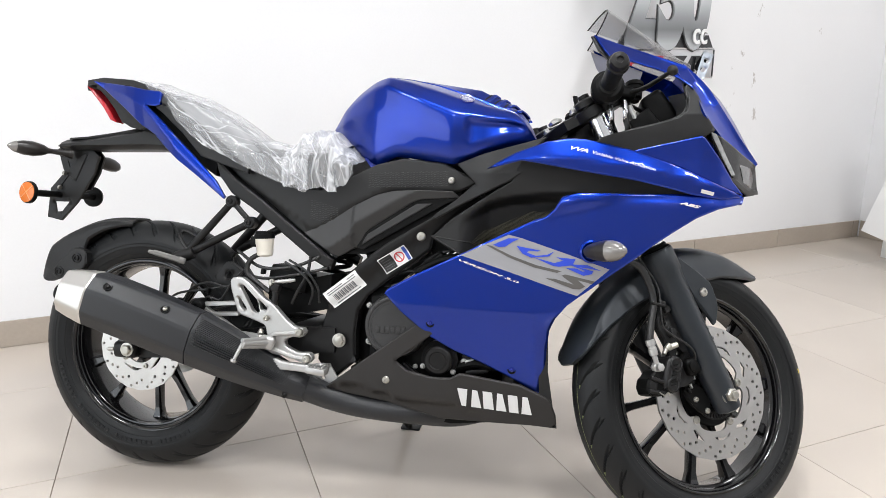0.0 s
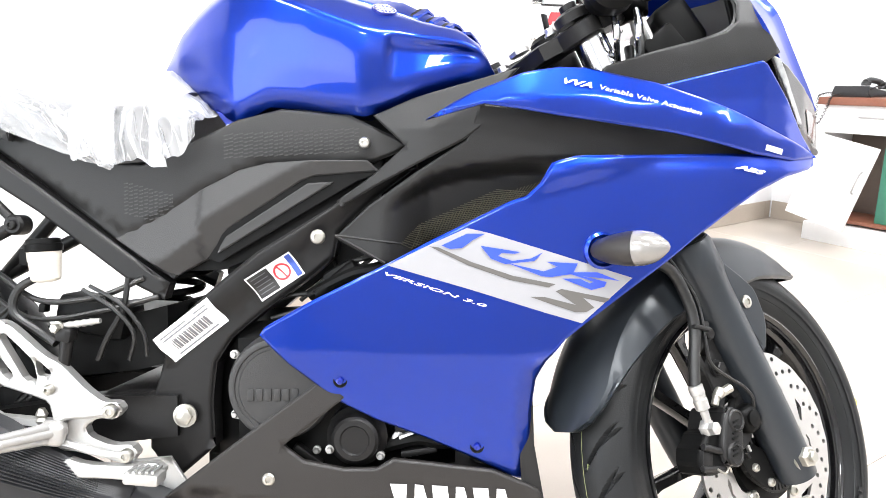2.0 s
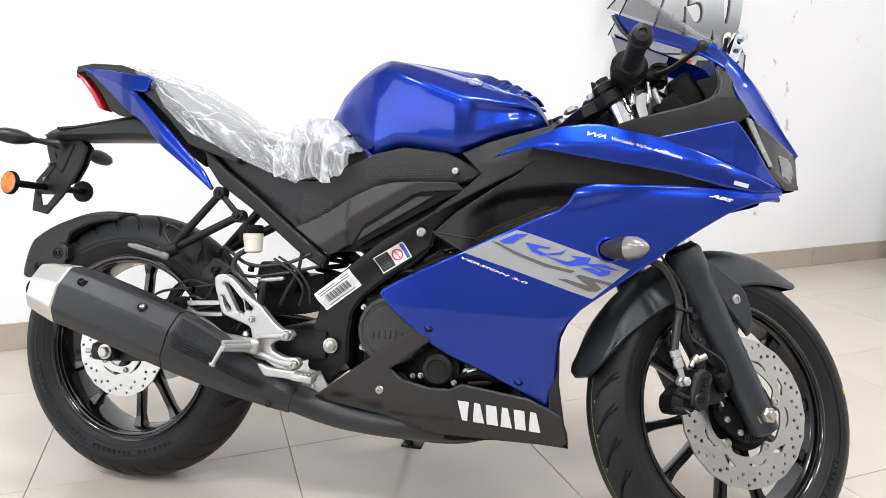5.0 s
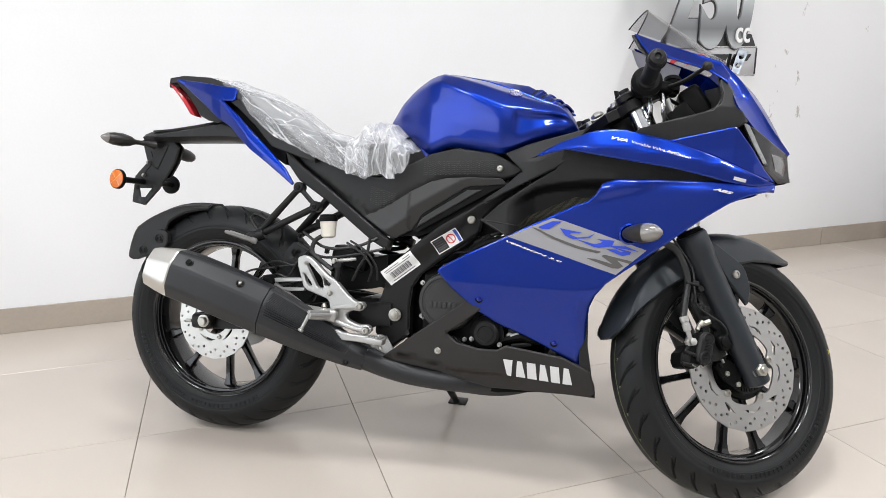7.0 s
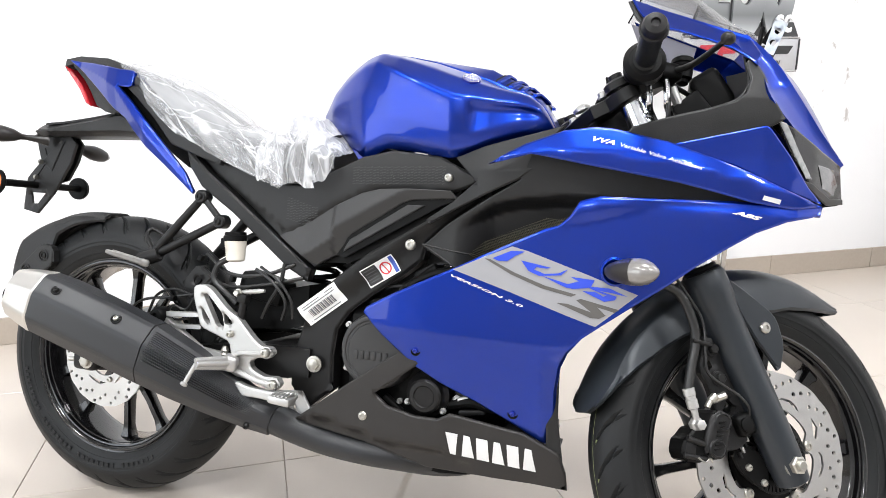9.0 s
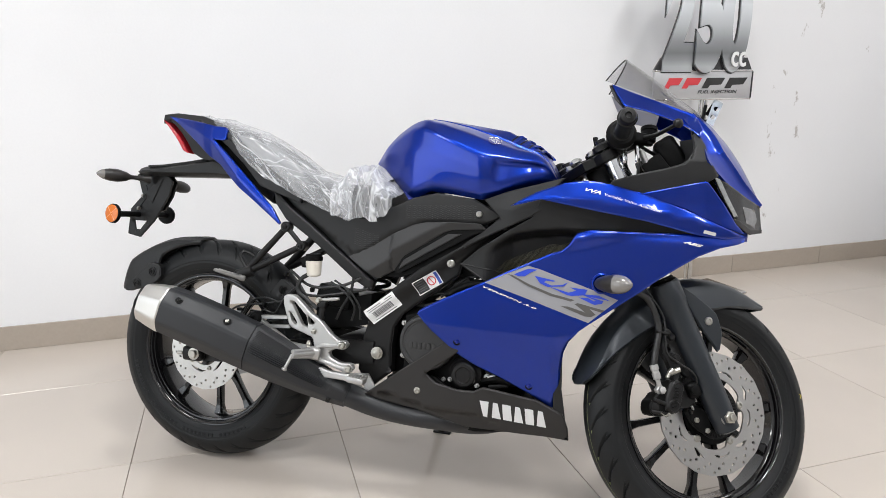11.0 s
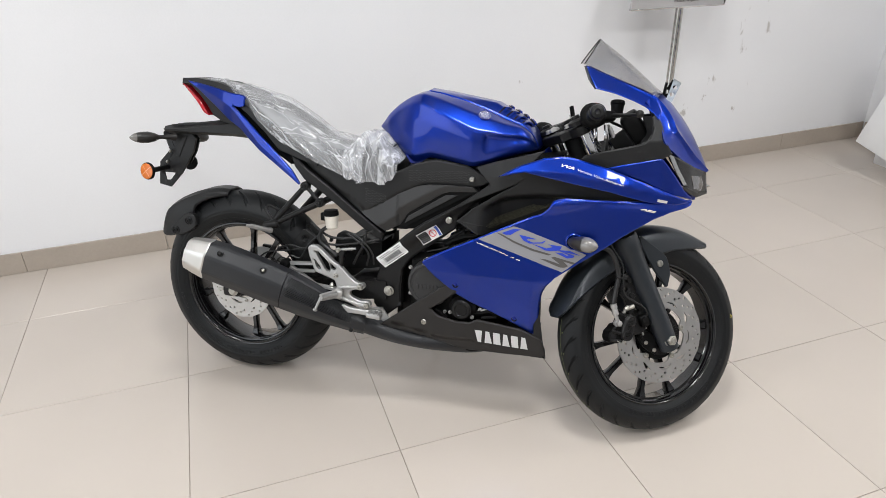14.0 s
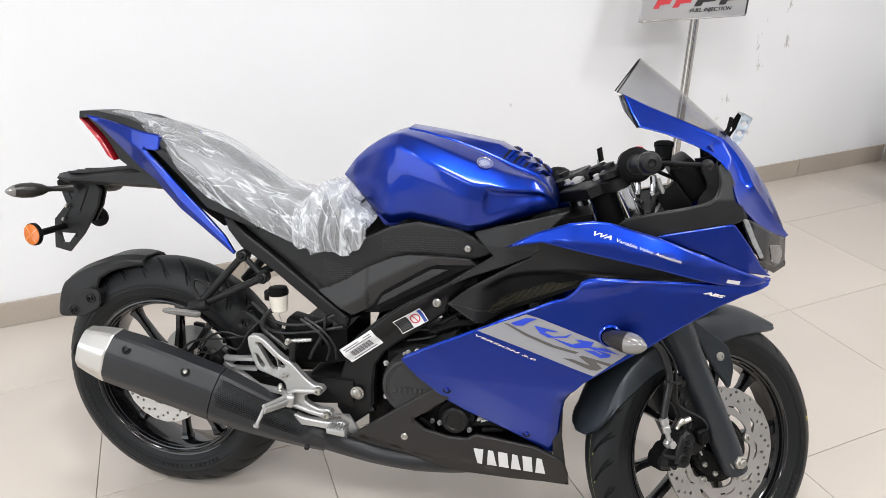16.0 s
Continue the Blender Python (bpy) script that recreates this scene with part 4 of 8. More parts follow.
part("hose_fitting", join(lathe((1.136, -0.112, 0.394), (0.30, 0, -0.95), [(0, 0.007), (0.001, 0.0095), (0.012, 0.0095), (0.013, 0.0080), (0.018, 0.0080), (0.019, 0.0092), (0.032, 0.0088), (0.034, 0.0055), (0.050, 0.0050), (0.054, 0.004)], 16),
     lathe((1.153, -0.104, 0.339), (0, -1, 0), [(0, 0.0115), (0.008, 0.0115), (0.010, 0.0100), (0.011, 0.0085), (0.019, 0.0085), (0.020, 0.006)], 6)), ALU, bike, "silver hose fitting", STEER)
part("sensor_wire", tube([(1.100, -0.105, 0.590), (1.135, -0.110, 0.543), (1.162, -0.112, 0.501), (1.165, -0.114, 0.451), (1.172, -0.112, 0.420), (1.202, -0.112, 0.401), (1.230, -0.112, 0.387), (1.247, -0.110, 0.369), (1.250, -0.100, 0.345)], 0.0026, 8), WIRE, bike, "", STEER)
part("hose_clip", join(cuboid(0.030, 0.008, 0.006, pose(1.156, -0.118, 0.466, 0, 8, 0), 0.002), cuboid(0.020, 0.010, 0.014, pose(1.172, -0.106, 0.470, 0, 8, 0), 0.003)), FRAME, bike, "", STEER)

# front caliper
cal = part("front_caliper", shell([(1.147, 0.334), (1.166, 0.338), (1.178, 0.322), (1.174, 0.288), (1.156, 0.281), (1.132, 0.283), (1.126, 0.297), (1.129, 0.314), (1.138, 0.322)], 0.114, 0.034, 0.006, 0.008, 1), DEEP, bike, "black front brake caliper", STEER)
part("caliper_body", shell(chaikin([(1.176, 0.362), (1.196, 0.364), (1.206, 0.348), (1.203, 0.320), (1.196, 0.296), (1.180, 0.287), (1.163, 0.296), (1.160, 0.312), (1.167, 0.340)], 1), 0.124, 0.052, 0.008, 0.008, 0), FRAME, cal, "ribbed black piston housing", STEER)
for k in range(7):
    part("caliper_rib", cuboid(0.012, 0.003, 0.0028, pose(1.1835 + 0.0014 * (k - 3), -0.1245, 0.325 + 0.0068 * (k - 3), 0, -12, 0), 0.0006), DEEP, cal, "", STEER)
for x, z in ((1.190, 0.346), (1.180, 0.305)):
    part("piston_cover", lathe((x, -0.121, z), (0, -1, 0), [(0, 0.0150), (0.003, 0.0150), (0.005, 0.013), (0.0052, 0.0115), (0.0035, 0.0105), (0.0035, 0.001)], 24), FRAME, cal, "", STEER)
part("caliper_pin", rod((1.132, -0.116, 0.318), (1.166, -0.116, 0.309), 0.0045, n=12), FRAME, cal, "", STEER)
part("caliper_pin", rod((1.128, -0.114, 0.292), (1.168, -0.114, 0.288), 0.0040, n=12), FRAME, cal, "", STEER)
part("pad_spring", cuboid(0.018, 0.010, 0.020, pose(1.140, -0.110, 0.303, 0, 10, 0), 0.002), FRAME, cal, "", STEER)
part("cotter_pin", tube([(1.150, -0.118, 0.290), (1.160, -0.121, 0.284), (1.170, -0.119, 0.290), (1.176, -0.117, 0.284)], 0.0014, 6), BOLT, cal, "", STEER)
part("caliper_bracket", shell(chaikin([(1.180, 0.474), (1.206, 0.478), (1.232, 0.426), (1.264, 0.377), (1.272, 0.334), (1.244, 0.305), (1.214, 0.300), (1.204, 0.350), (1.189, 0.400), (1.170, 0.424)], 1), 0.092, 0.012, 0.003, 0.010, 0, -1, [[(1.180, 0.434), (1.190, 0.443), (1.196, 0.432), (1.187, 0.422)], [(1.222, 0.384), (1.238, 0.372), (1.232, 0.350), (1.214, 0.362)]]), FRAME, cal, "black caliper bracket", STEER)
for x, z in ((1.191, 0.460), (1.204, 0.414)):
    part("caliper_bolt", join(lathe((x, -0.090, z), (0, -1, 0), [(0, 0.0125), (0.003, 0.0125), (0.004, 0.010)], 20), hexbolt((x, -0.094, z), r=0.0085)), FRAME, cal, "", STEER)
part("slide_bolt", rod((1.184, -0.104, 0.378), (1.204, -0.112, 0.388), 0.0062, n=8), BOLT, cal, "zinc slide bolt", STEER)
part("bleed_screw", join(rod((1.172, -0.108, 0.366), (1.180, -0.108, 0.380), 0.0048), rod((1.178, -0.108, 0.376), (1.188, -0.108, 0.386), 0.0065)), BOLT, cal, "", STEER)
part("wheel_sensor", join(cuboid(0.030, 0.026, 0.036, pose(1.246, -0.096, 0.345, 0, -25, 0), 0.008, 3), lathe((1.243, -0.108, 0.345), (0, -1, 0), [(0, 0.011), (0.004, 0.011), (0.005, 0.008), (0.005, 0.001)], 20)), DEEP, cal, "black wheel speed sensor", STEER)
part("sensor_bracket", shell(chaikin([(1.236, 0.300), (1.262, 0.312), (1.290, 0.300), (1.304, 0.268), (1.296, 0.246), (1.276, 0.252), (1.252, 0.270)], 1), 0.084, 0.008, 0.002), DEEP, cal, "", STEER)
for k in range(4):
    part("bracket_tab", cuboid(0.010, 0.006, 0.004, pose(1.246 + 0.004 * k, -0.089, 0.296 + 0.009 * k, 0, 65, 0), 0.001), ALU if k % 2 else FRAME, cal, "", STEER)
for x, z in ((1.264, 0.278), (1.292, 0.256)):
    part("sensor_bolt", bolt((x, -0.084, z), r=0.0060), BOLT, cal, "", STEER)

# front mudguard
rows = []
for k in range(45):
    f = (k / 44) ** 1.25
    g = 171.5 - f * 115.0
    a = radians(g)
    w = interp(g, [(54, 0.020), (58, 0.030), (66, 0.044), (76, 0.055), (90, 0.060), (160, 0.061), (165, 0.056), (169, 0.042), (171.5, 0.018)])
    R = interp(g, [(54, 0.334), (63, 0.327), (75, 0.325), (92, 0.325), (117, 0.317), (132, 0.312), (148, 0.313), (160, 0.317), (171.5, 0.322)])
    cr = interp(g, [(54, 0.329), (60, 0.314), (68, 0.304), (80, 0.303), (95, 0.301), (112, 0.297), (127, 0.294), (136, 0.298), (146, 0.302), (160, 0.303), (166, 0.309), (171.5, 0.319)])
    lo = interp(g, [(54, 0.324), (60, 0.300), (66, 0.283), (75, 0.264), (80, 0.258), (85, 0.249), (89, 0.243), (110, 0.240), (126, 0.243), (137, 0.254), (147, 0.267), (155.5, 0.285), (163, 0.302), (168, 0.312), (171.5, 0.316)])
    half = [(0.0, R), (0.30 * w, R - 0.03 * (R - cr)), (0.62 * w, R - 0.24 * (R - cr)), (0.86 * w, R - 0.62 * (R - cr)), (0.97 * w, cr + 0.002), (1.0 * w, cr - 0.0005), (1.01 * w + 0.0008, cr - 0.003), (1.05 * w + 0.003, 0.5 * (cr + lo)), (1.07 * w + 0.004, lo + 0.002), (1.06 * w + 0.003, lo)]
    ring = [(1.325 + r * math.cos(a), -y, 0.296 + r * math.sin(a)) for y, r in reversed(half)] + [(1.325 + r * math.cos(a), y, 0.296 + r * math.sin(a)) for y, r in half[1:]]
    rows.append(ring)
guard = part("front_mudguard", loft([r + [(1.325 + (x - 1.325) * 0.988, y * 0.955, 0.296 + (z - 0.296) * 0.988) for x, y, z in reversed(r)] for r in rows]), GUNMETAL, bike, "dark gunmetal front mudguard", STEER, sharp=26)
for sd in (-1, 1):
    part("mudguard_stay", shell(chaikin([(1.238, 0.590), (1.262, 0.576), (1.286, 0.560), (1.312, 0.542), (1.329, 0.526), (1.342, 0.482), (1.333, 0.434), (1.316, 0.456), (1.290, 0.488), (1.264, 0.528), (1.246, 0.560)], 1), lambda x, z: 0.0715 + 0.010 * (x - 1.25) / 0.09, 0.006, 0.003, 0.010, 0, sd), GUNMETAL, guard, "", STEER)
    part("stay_bolt", bolt((1.306, sd * 0.0775, 0.508), (0, sd, 0), 0.010), BOLT, guard, "", STEER)

# --- fairing
LOWER = [(0.655, 0.500), (0.712, 0.532), (0.821, 0.586), (0.868, 0.611), (0.968, 0.661), (0.990, 0.668), (1.007, 0.684), (1.022, 0.710), (1.052, 0.718), (1.128, 0.719), (1.252, 0.722), (1.336, 0.721), (1.376, 0.727), (1.386, 0.723), (1.382, 0.711), (1.368, 0.705), (1.330, 0.695), (1.286, 0.675), (1.246, 0.648), (1.205, 0.618), (1.168, 0.587),
         (1.126, 0.555), (1.066, 0.508), (1.040, 0.487), (1.018, 0.459), (1.006, 0.431), (1.001, 0.391), (1.001, 0.348), (1.005, 0.311), (1.010, 0.281), (0.985, 0.291), (0.928, 0.320), (0.862, 0.350), (0.797, 0.375), (0.750, 0.400), (0.686, 0.452), (0.650, 0.490)]


def ease(t):
    t = max(0.0, min(1.0, t))
    return t * t * (3 - 2 * t)


def lower_depth(x, z):
    """The flank with a raised upper shelf and a tucked leading edge."""
    h = fair(x, z)
    shelf = z - (0.668 + 0.30 * max(0, min(0.17, x - 0.99)))
    if x > 0.97:
        h += 0.009 * ease((shelf + 0.012) / 0.028) * ease((x - 0.96) / 0.09) * ease((1.32 - x) / 0.2)
    crease = interp(x, [(0.60, 0.588), (0.709, 0.525), (0.776, 0.480), (0.865, 0.434), (0.93, 0.402), (1.02, 0.352)])
    h -= 0.06 * max(0.0, crease - z)
    h -= 0.60 * max(0.0, x - 0.978) * ease((0.475 - z) / 0.05)
    return h


both("lower_fairing", lambda s: shell(LOWER if s < 0 else [(x - 0.050 * ease((x - 0.92) / 0.07) * ease((0.60 - z) / 0.06), z) for x, z in LOWER], lower_depth, 0.004, 0.005, 0.010, 0, s), BLUE, "glossy blue lower side fairing")
UPPER = [(0.864, 0.763), (0.898, 0.784), (0.925, 0.799), (0.987, 0.822), (1.032, 0.829), (1.063, 0.828), (1.094, 0.821), (1.151, 0.808), (1.249, 0.775), (1.335, 0.741), (1.384, 0.722), (1.336, 0.715), (1.277, 0.721), (1.168, 0.745), (1.039, 0.765), (0.937, 0.782)]


def upper_depth(x, z):
    mid = interp(x, [(0.86, 0.770), (1.0, 0.792), (1.15, 0.777), (1.30, 0.745), (1.40, 0.723)])
    return fair(x, 0.70) * 1.0 + 0.014 * (1 - 0.8 * ease((x - 1.20) / 0.13)) - 0.42 * max(0, z - mid) - 0.10 * max(0, mid - z) - 0.10 * max(0, 0.98 - x)


both("upper_fairing", lambda s: shell(UPPER, upper_depth, 0.004, 0.004, 0.013, 0, s), BLUE, "glossy blue upper side fairing")
HEAD = [(1.152, 0.803), (1.160, 0.808), (1.288, 0.839), (1.296, 0.835), (1.330, 0.794), (1.360, 0.752), (1.384, 0.728), (1.335, 0.740), (1.249, 0.776)]
both("headlight_panel", lambda s: shell(HEAD, lambda x, z: interp(x, [(1.15, 0.162), (1.29, 0.154), (1.33, 0.136), (1.385, 0.094)]) + 0.10 * max(0.0, z - 0.79), 0.004, 0.003, 0.011, 0, s), BLUE, "glossy blue panel beside the headlight")
INTAKE = [(0.740, 0.615), (0.786, 0.657), (0.861, 0.708), (0.914, 0.741), (0.933, 0.788), (1.039, 0.778), (1.168, 0.760), (1.290, 0.736), (1.290, 0.712), (1.128, 0.706), (1.052, 0.702), (1.030, 0.694), (1.016, 0.672), (0.976, 0.650), (0.868, 0.600), (0.820, 0.578), (0.785, 0.590)]


def intake_depth(x, z):
    fold = interp(x, [(0.74, 0.610), (0.80, 0.658), (0.868, 0.700), (0.897, 0.709), (0.933, 0.715), (0.991, 0.721), (1.03, 0.720), (1.29, 0.716)])
    lip = max(0.0, z - fold)
    return 0.150 - 0.12 * max(0.0, x - 1.12) - (0.038 + 0.25 * max(0.0, fold - z - 0.025)) * ease((fold - z) / 0.022) * ease((x - 0.80) / 0.07) + 0.10 * min(lip, 0.05) - 0.014 * ease((0.88 - x) / 0.14)


both("air_intake", lambda s: shell(INTAKE, intake_depth, 0.004, 0.004, 0.008, 0, s), MATTE, "matte black air intake duct")
# wire mesh along the duct's lower lip, and two creases that run out from the frame screw
mesh = []
for i in range(34):
    f = i / 33
    x0, z0 = 0.842 + 0.160 * f, 0.600 + 0.076 * f
    rise = 0.028 * (1 - 0.5 * f * f)
    for lean, up in ((0.012, rise), (-0.046 * min(1.0, 0.3 + 2 * f), rise * 0.25)):
        x1, z1 = x0 + lean, z0 + up
        mesh.append(rod((x0, -intake_depth(x0, z0) - 0.0016, z0), (x1, -intake_depth(x1, z1) - 0.0012, z1), 0.0006, n=5))
part("intake_grille", join(*mesh), GRILLE_WIRE, bike, "fine wire mesh in the air intake", smooth=False)
for x1, z1 in ((0.836, 0.606), (0.808, 0.582)):
    part("intake_rib", tube([(0.742 + (x1 - 0.742) * f, -intake_depth(0.742 + (x1 - 0.742) * f, 0.618 + (z1 - 0.618) * f) + 0.0012, 0.618 + (z1 - 0.618) * f) for f in (0, 0.25, 0.5, 0.75, 1)], 0.0022, 8), MATTE, bike)
COCKPIT = [(1.082, 0.822), (1.092, 0.834), (1.146, 0.850), (1.200, 0.863), (1.242, 0.876), (1.257, 0.890), (1.262, 0.915), (1.253, 0.952), (1.266, 0.954), (1.283, 0.922), (1.297, 0.882), (1.315, 0.852), (1.292, 0.836), (1.156, 0.803), (1.117, 0.808)]


def cockpit_depth(x, z):
    return interp(x, [(1.08, 0.160), (1.16, 0.160), (1.25, 0.158), (1.32, 0.148)]) - 0.55 * max(0.0, z - 0.885) - 0.10 * max(0.0, 0.85 - z)


both("cockpit_panel", lambda s: shell(COCKPIT, cockpit_depth, 0.006, 0.004, 0.011, 0, s), MATTE, "matte black inner cockpit panel")


def duct(s):
    """The hollow inside of the panel, running in from its upper edge to the instrument."""
    rows = []
    for p in spline([(1.112, 0.838, 0), (1.160, 0.852, 0), (1.210, 0.865, 0), (1.244, 0.878, 0), (1.257, 0.895, 0), (1.260, 0.918, 0), (1.254, 0.950, 0)], 5):
        x, z, y = p.x, p.y, cockpit_depth(p.x, p.y) - 0.004
        f = ease((z - 0.86) / 0.06)
        rows.append([(x + 0.030 * f * math.sin(q * math.pi) - 0.020 * q, s * (y - 0.075 * q), z - 0.050 * (1 - f) * math.sin(q * math.pi / 2) - 0.012 * f * q) for q in [j / 8 for j in range(9)]])
    return sheet(rows, 0.003)


both("cockpit_inner", duct, MATTE)
part("cockpit_tray", cuboid(0.16, 0.15, 0.02, pose(1.20, 0, 0.80, 0, -16, 0), 0.006), DEEP, bike)
part("instrument", join(cuboid(0.052, 0.150, 0.085, pose(1.215, 0, 0.905, 0, -35, 0), 0.012, 3)), DEEP, bike, "black instrument pod")
part("fuse_box", cuboid(0.050, 0.045, 0.055, pose(1.185, -0.085, 0.868, 0, -40, 0), 0.005), DEEP, bike, "black box behind the fairing")

# belly pan
BELLY = [(0.507, 0.265), (0.614, 0.347), (0.729, 0.432), (0.766, 0.413), (0.676, 0.343), (0.703, 0.323), (0.757, 0.313), (0.799, 0.314), (0.820, 0.326), (0.950, 0.309), (1.013, 0.282), (1.026, 0.248), (1.029, 0.219), (0.972, 0.222), (0.882, 0.222), (0.780, 0.220), (0.656, 0.247), (0.563, 0.258)]


def belly_depth(x, z):
    return 0.150 + 0.011 * ease((z - interp(x, [(0.50, 0.262), (0.56, 0.280), (0.644, 0.266), (0.70, 0.252), (0.80, 0.254), (0.90, 0.230)]) + 0.003) / 0.010) * (1 - 0.8 * ease((x - 0.78) / 0.12)) - 0.10 * max(0, 0.27 - z) - 0.09 * max(0, x - 0.90) - 0.03 * max(0, 0.60 - x)


both("belly_pan", lambda s: shell(BELLY if s < 0 else [(x - 0.055 * ease((x - 0.88) / 0.12), z) for x, z in BELLY], belly_depth, 0.005, 0.004, 0.014, 0, s), BROWN_BLACK, "matte black belly pan")
rows = []
for k in range(12):
    x = 0.66 + 0.325 * k / 11
    rows.append([(x, y * (0.145 - 0.09 * max(0, x - 0.90)), 0.224 - 0.02 * (1 - y * y) + (0.02 if x < 0.75 else 0) * (0.75 - x) / 0.09) for y in (-1, -0.7, -0.35, 0, 0.35, 0.7, 1)])
part("belly_tray", sheet(rows, 0.003), MATTE, bike)
part("inner_fairing", shell([(0.985, 0.450), (1.008, 0.462), (1.003, 0.420), (1.006, 0.340), (1.020, 0.262), (1.010, 0.255), (0.990, 0.285), (0.984, 0.36)], 0.138, 0.003, 0.002), MATTE, bike)
rows = [[(0.970 + 0.012 * math.sin(math.pi * q / 8) + (0.02 if z > 0.44 else 0) * (z - 0.44) / 0.1, -0.125 + 0.25 * q / 8, z) for q in range(9)] for z in (0.25, 0.31, 0.37, 0.43, 0.49, 0.54)]
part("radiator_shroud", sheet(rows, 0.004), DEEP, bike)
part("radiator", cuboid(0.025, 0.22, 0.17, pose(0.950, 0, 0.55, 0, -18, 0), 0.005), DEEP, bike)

# nose cowl and windscreen
E = [(1.235, 0.112, 0.980), (1.262, 0.118, 0.950), (1.279, 0.132, 0.922), (1.292, 0.156, 0.882), (1.325, 0.122, 0.850), (1.352, 0.094, 0.828), (1.385, 0.060, 0.810), (1.416, 0.026, 0.794)]
C = [(1.268, 1.008), (1.302, 0.980), (1.328, 0.951), (1.346, 0.930), (1.374, 0.890), (1.396, 0.852), (1.413, 0.820), (1.425, 0.794)]
rows = []
for (ex, w, ez), (cx, cz) in zip([tuple(v) for v in spline(E, 4)], [(v.x, v.y) for v in spline([(a, b, 0) for a, b in C], 4)]):
    row = []
    for q in range(-24, 25):
        s = 1 - abs(q) / 24
        if s < 0.42:
            f = s / 0.42
            g, side = 0.50 * f ** 1.15, 1 - 0.26 * f
        else:
            f = (s - 0.42) / 0.58
            g, side = 0.50 + 0.50 * math.sin(f * math.pi / 2) ** 0.95, 0.74 * (1 - f)
        lip = 0.005 * math.exp(-((s - 0.42) / 0.05) ** 2)
        row.append((ex + (cx - ex) * g + lip, math.copysign(w * side, q), ez + (cz - ez) * g + lip))
    rows.append(row)
# Near-black sheet added so the gap behind the cowl stays dark.
both("cowl_inner", lambda s: shell([(1.250, 0.962), (1.272, 0.940), (1.288, 0.905), (1.300, 0.878), (1.340, 0.842), (1.400, 0.806), (1.392, 0.795), (1.345, 0.812), (1.310, 0.840), (1.270, 0.880)], lambda x, z: max(0.030, 0.112 - 0.62 * max(0, x - 1.29)), 0.004, 0.002, 0.012, 0, s), DEEP)
part("nose_cowl", loft([r + [(x - 0.0035, y * 0.965, z - 0.0030) for x, y, z in reversed(r)] for r in rows]), BLUE, bike, "glossy blue nose cowl", sharp=18)
STRIP = [(1.070, 1.068), (1.120, 1.047), (1.200, 1.017), (1.262, 0.994), (1.280, 0.958), (1.272, 0.936), (1.258, 0.950), (1.236, 0.966), (1.207, 0.979), (1.155, 0.997), (1.104, 1.008), (1.086, 1.036)]
both("screen_surround", lambda s: shell(STRIP, lambda x, z: 0.070 + 0.10 * (x - 1.066) + 0.95 * max(0.0, 1.068 - 0.41 * (x - 1.066) - z), 0.005, 0.004, 0.010, 0, s), BLUE, "glossy blue cowl strip under the windscreen")
part("surround_lip", shell([(1.064, 1.066), (1.072, 1.067), (1.088, 1.036), (1.108, 1.008), (1.100, 1.006), (1.080, 1.030)], lambda x, z: 0.062 + 0.70 * max(0.0, 1.066 - z), 0.010, 0.002, 0.008, 0, -1), MATTE, bike, "matte black lip behind the cowl strip")
# Opaque pale sheet added in place of the windscreen's far half.
part("strip_lining", shell([(1.064, 1.064), (1.120, 1.043), (1.185, 1.018), (1.178, 0.990), (1.150, 0.994), (1.103, 1.004), (1.080, 1.030)], lambda x, z: 0.060 + 0.10 * (x - 1.066) + 0.95 * max(0.0, 1.068 - 0.41 * (x - 1.066) - z), 0.002, 0.001, 0.010, 0, 1), PALE_SHEET, bike, "pale grey sheet inside the far cowl strip, standing in for the windscreen")
rows = []
for k in range(17):
    f = k / 16
    ex, ez, w = 1.057 + 0.206 * f, 1.072 - 0.080 * f, 0.082 + 0.020 * f
    cx, cz = interp(f, [(0, 1.098), (0.5, 1.186), (1, 1.278)]), interp(f, [(0, 1.138), (0.5, 1.075), (1, 0.999)])
    row = []
    for q in range(-10, 11):
        s = 1 - abs(q) / 10
        g = math.sin(s * math.pi / 2) ** 0.85
        row.append((ex + (cx - ex) * g, w * q / 10 * (1 + 0.06 * s), ez + (cz - ez) * g))
    rows.append(row)
screen = part("windscreen", sheet(rows, 0.0025), SCREEN, bike, "smoked clear windscreen")
screen.visible_shadow = False
rim_pts = [Vector(p) for p in rows[0]]
part("screen_edge", tube(rim_pts, 0.0016, 6, 1), DEEP, bike)
# number plate bracket
ZINC = mat("bracket_zinc", (0.42, 0.44, 0.46), 0.3, 0.9, 0, 0.1, 300)
br = part("plate_bracket", shell([(1.302, 0.985), (1.318, 0.978), (1.336, 1.028), (1.316, 1.038)], 0.030, 0.002, 0.0005, 0.008, holes=[circle(1.316, 0.999, 0.0055, 12), circle(1.322, 1.018, 0.0055, 12)]), mat("dull_zinc", (0.42, 0.46, 0.50), 0.5, 0.4, 0, 0.15, 300, 0.2, 40), bike, "folded metal plate bracket with holes")
part("bracket_fold", loft([[(1.316, y, 1.038), (1.336, y, 1.028), (1.336, y, 1.031), (1.317, y, 1.041)] for y in (-0.030, 0.016)]), ZINC, br, smooth=False)
part("bracket_leg", shell([(1.286, 0.985), (1.300, 0.978), (1.330, 1.029), (1.316, 1.038)], 0.016, 0.002, 0.0005, 0.008, side=1, holes=[circle(1.304, 1.005, 0.0055, 12)]), DEEP, br)
part("bracket_post", tube([(1.292, -0.012, 0.985), (1.296, -0.012, 1.0), (1.300, -0.012, 1.03)], 0.004), DEEP, br)
br.location.x = -0.013
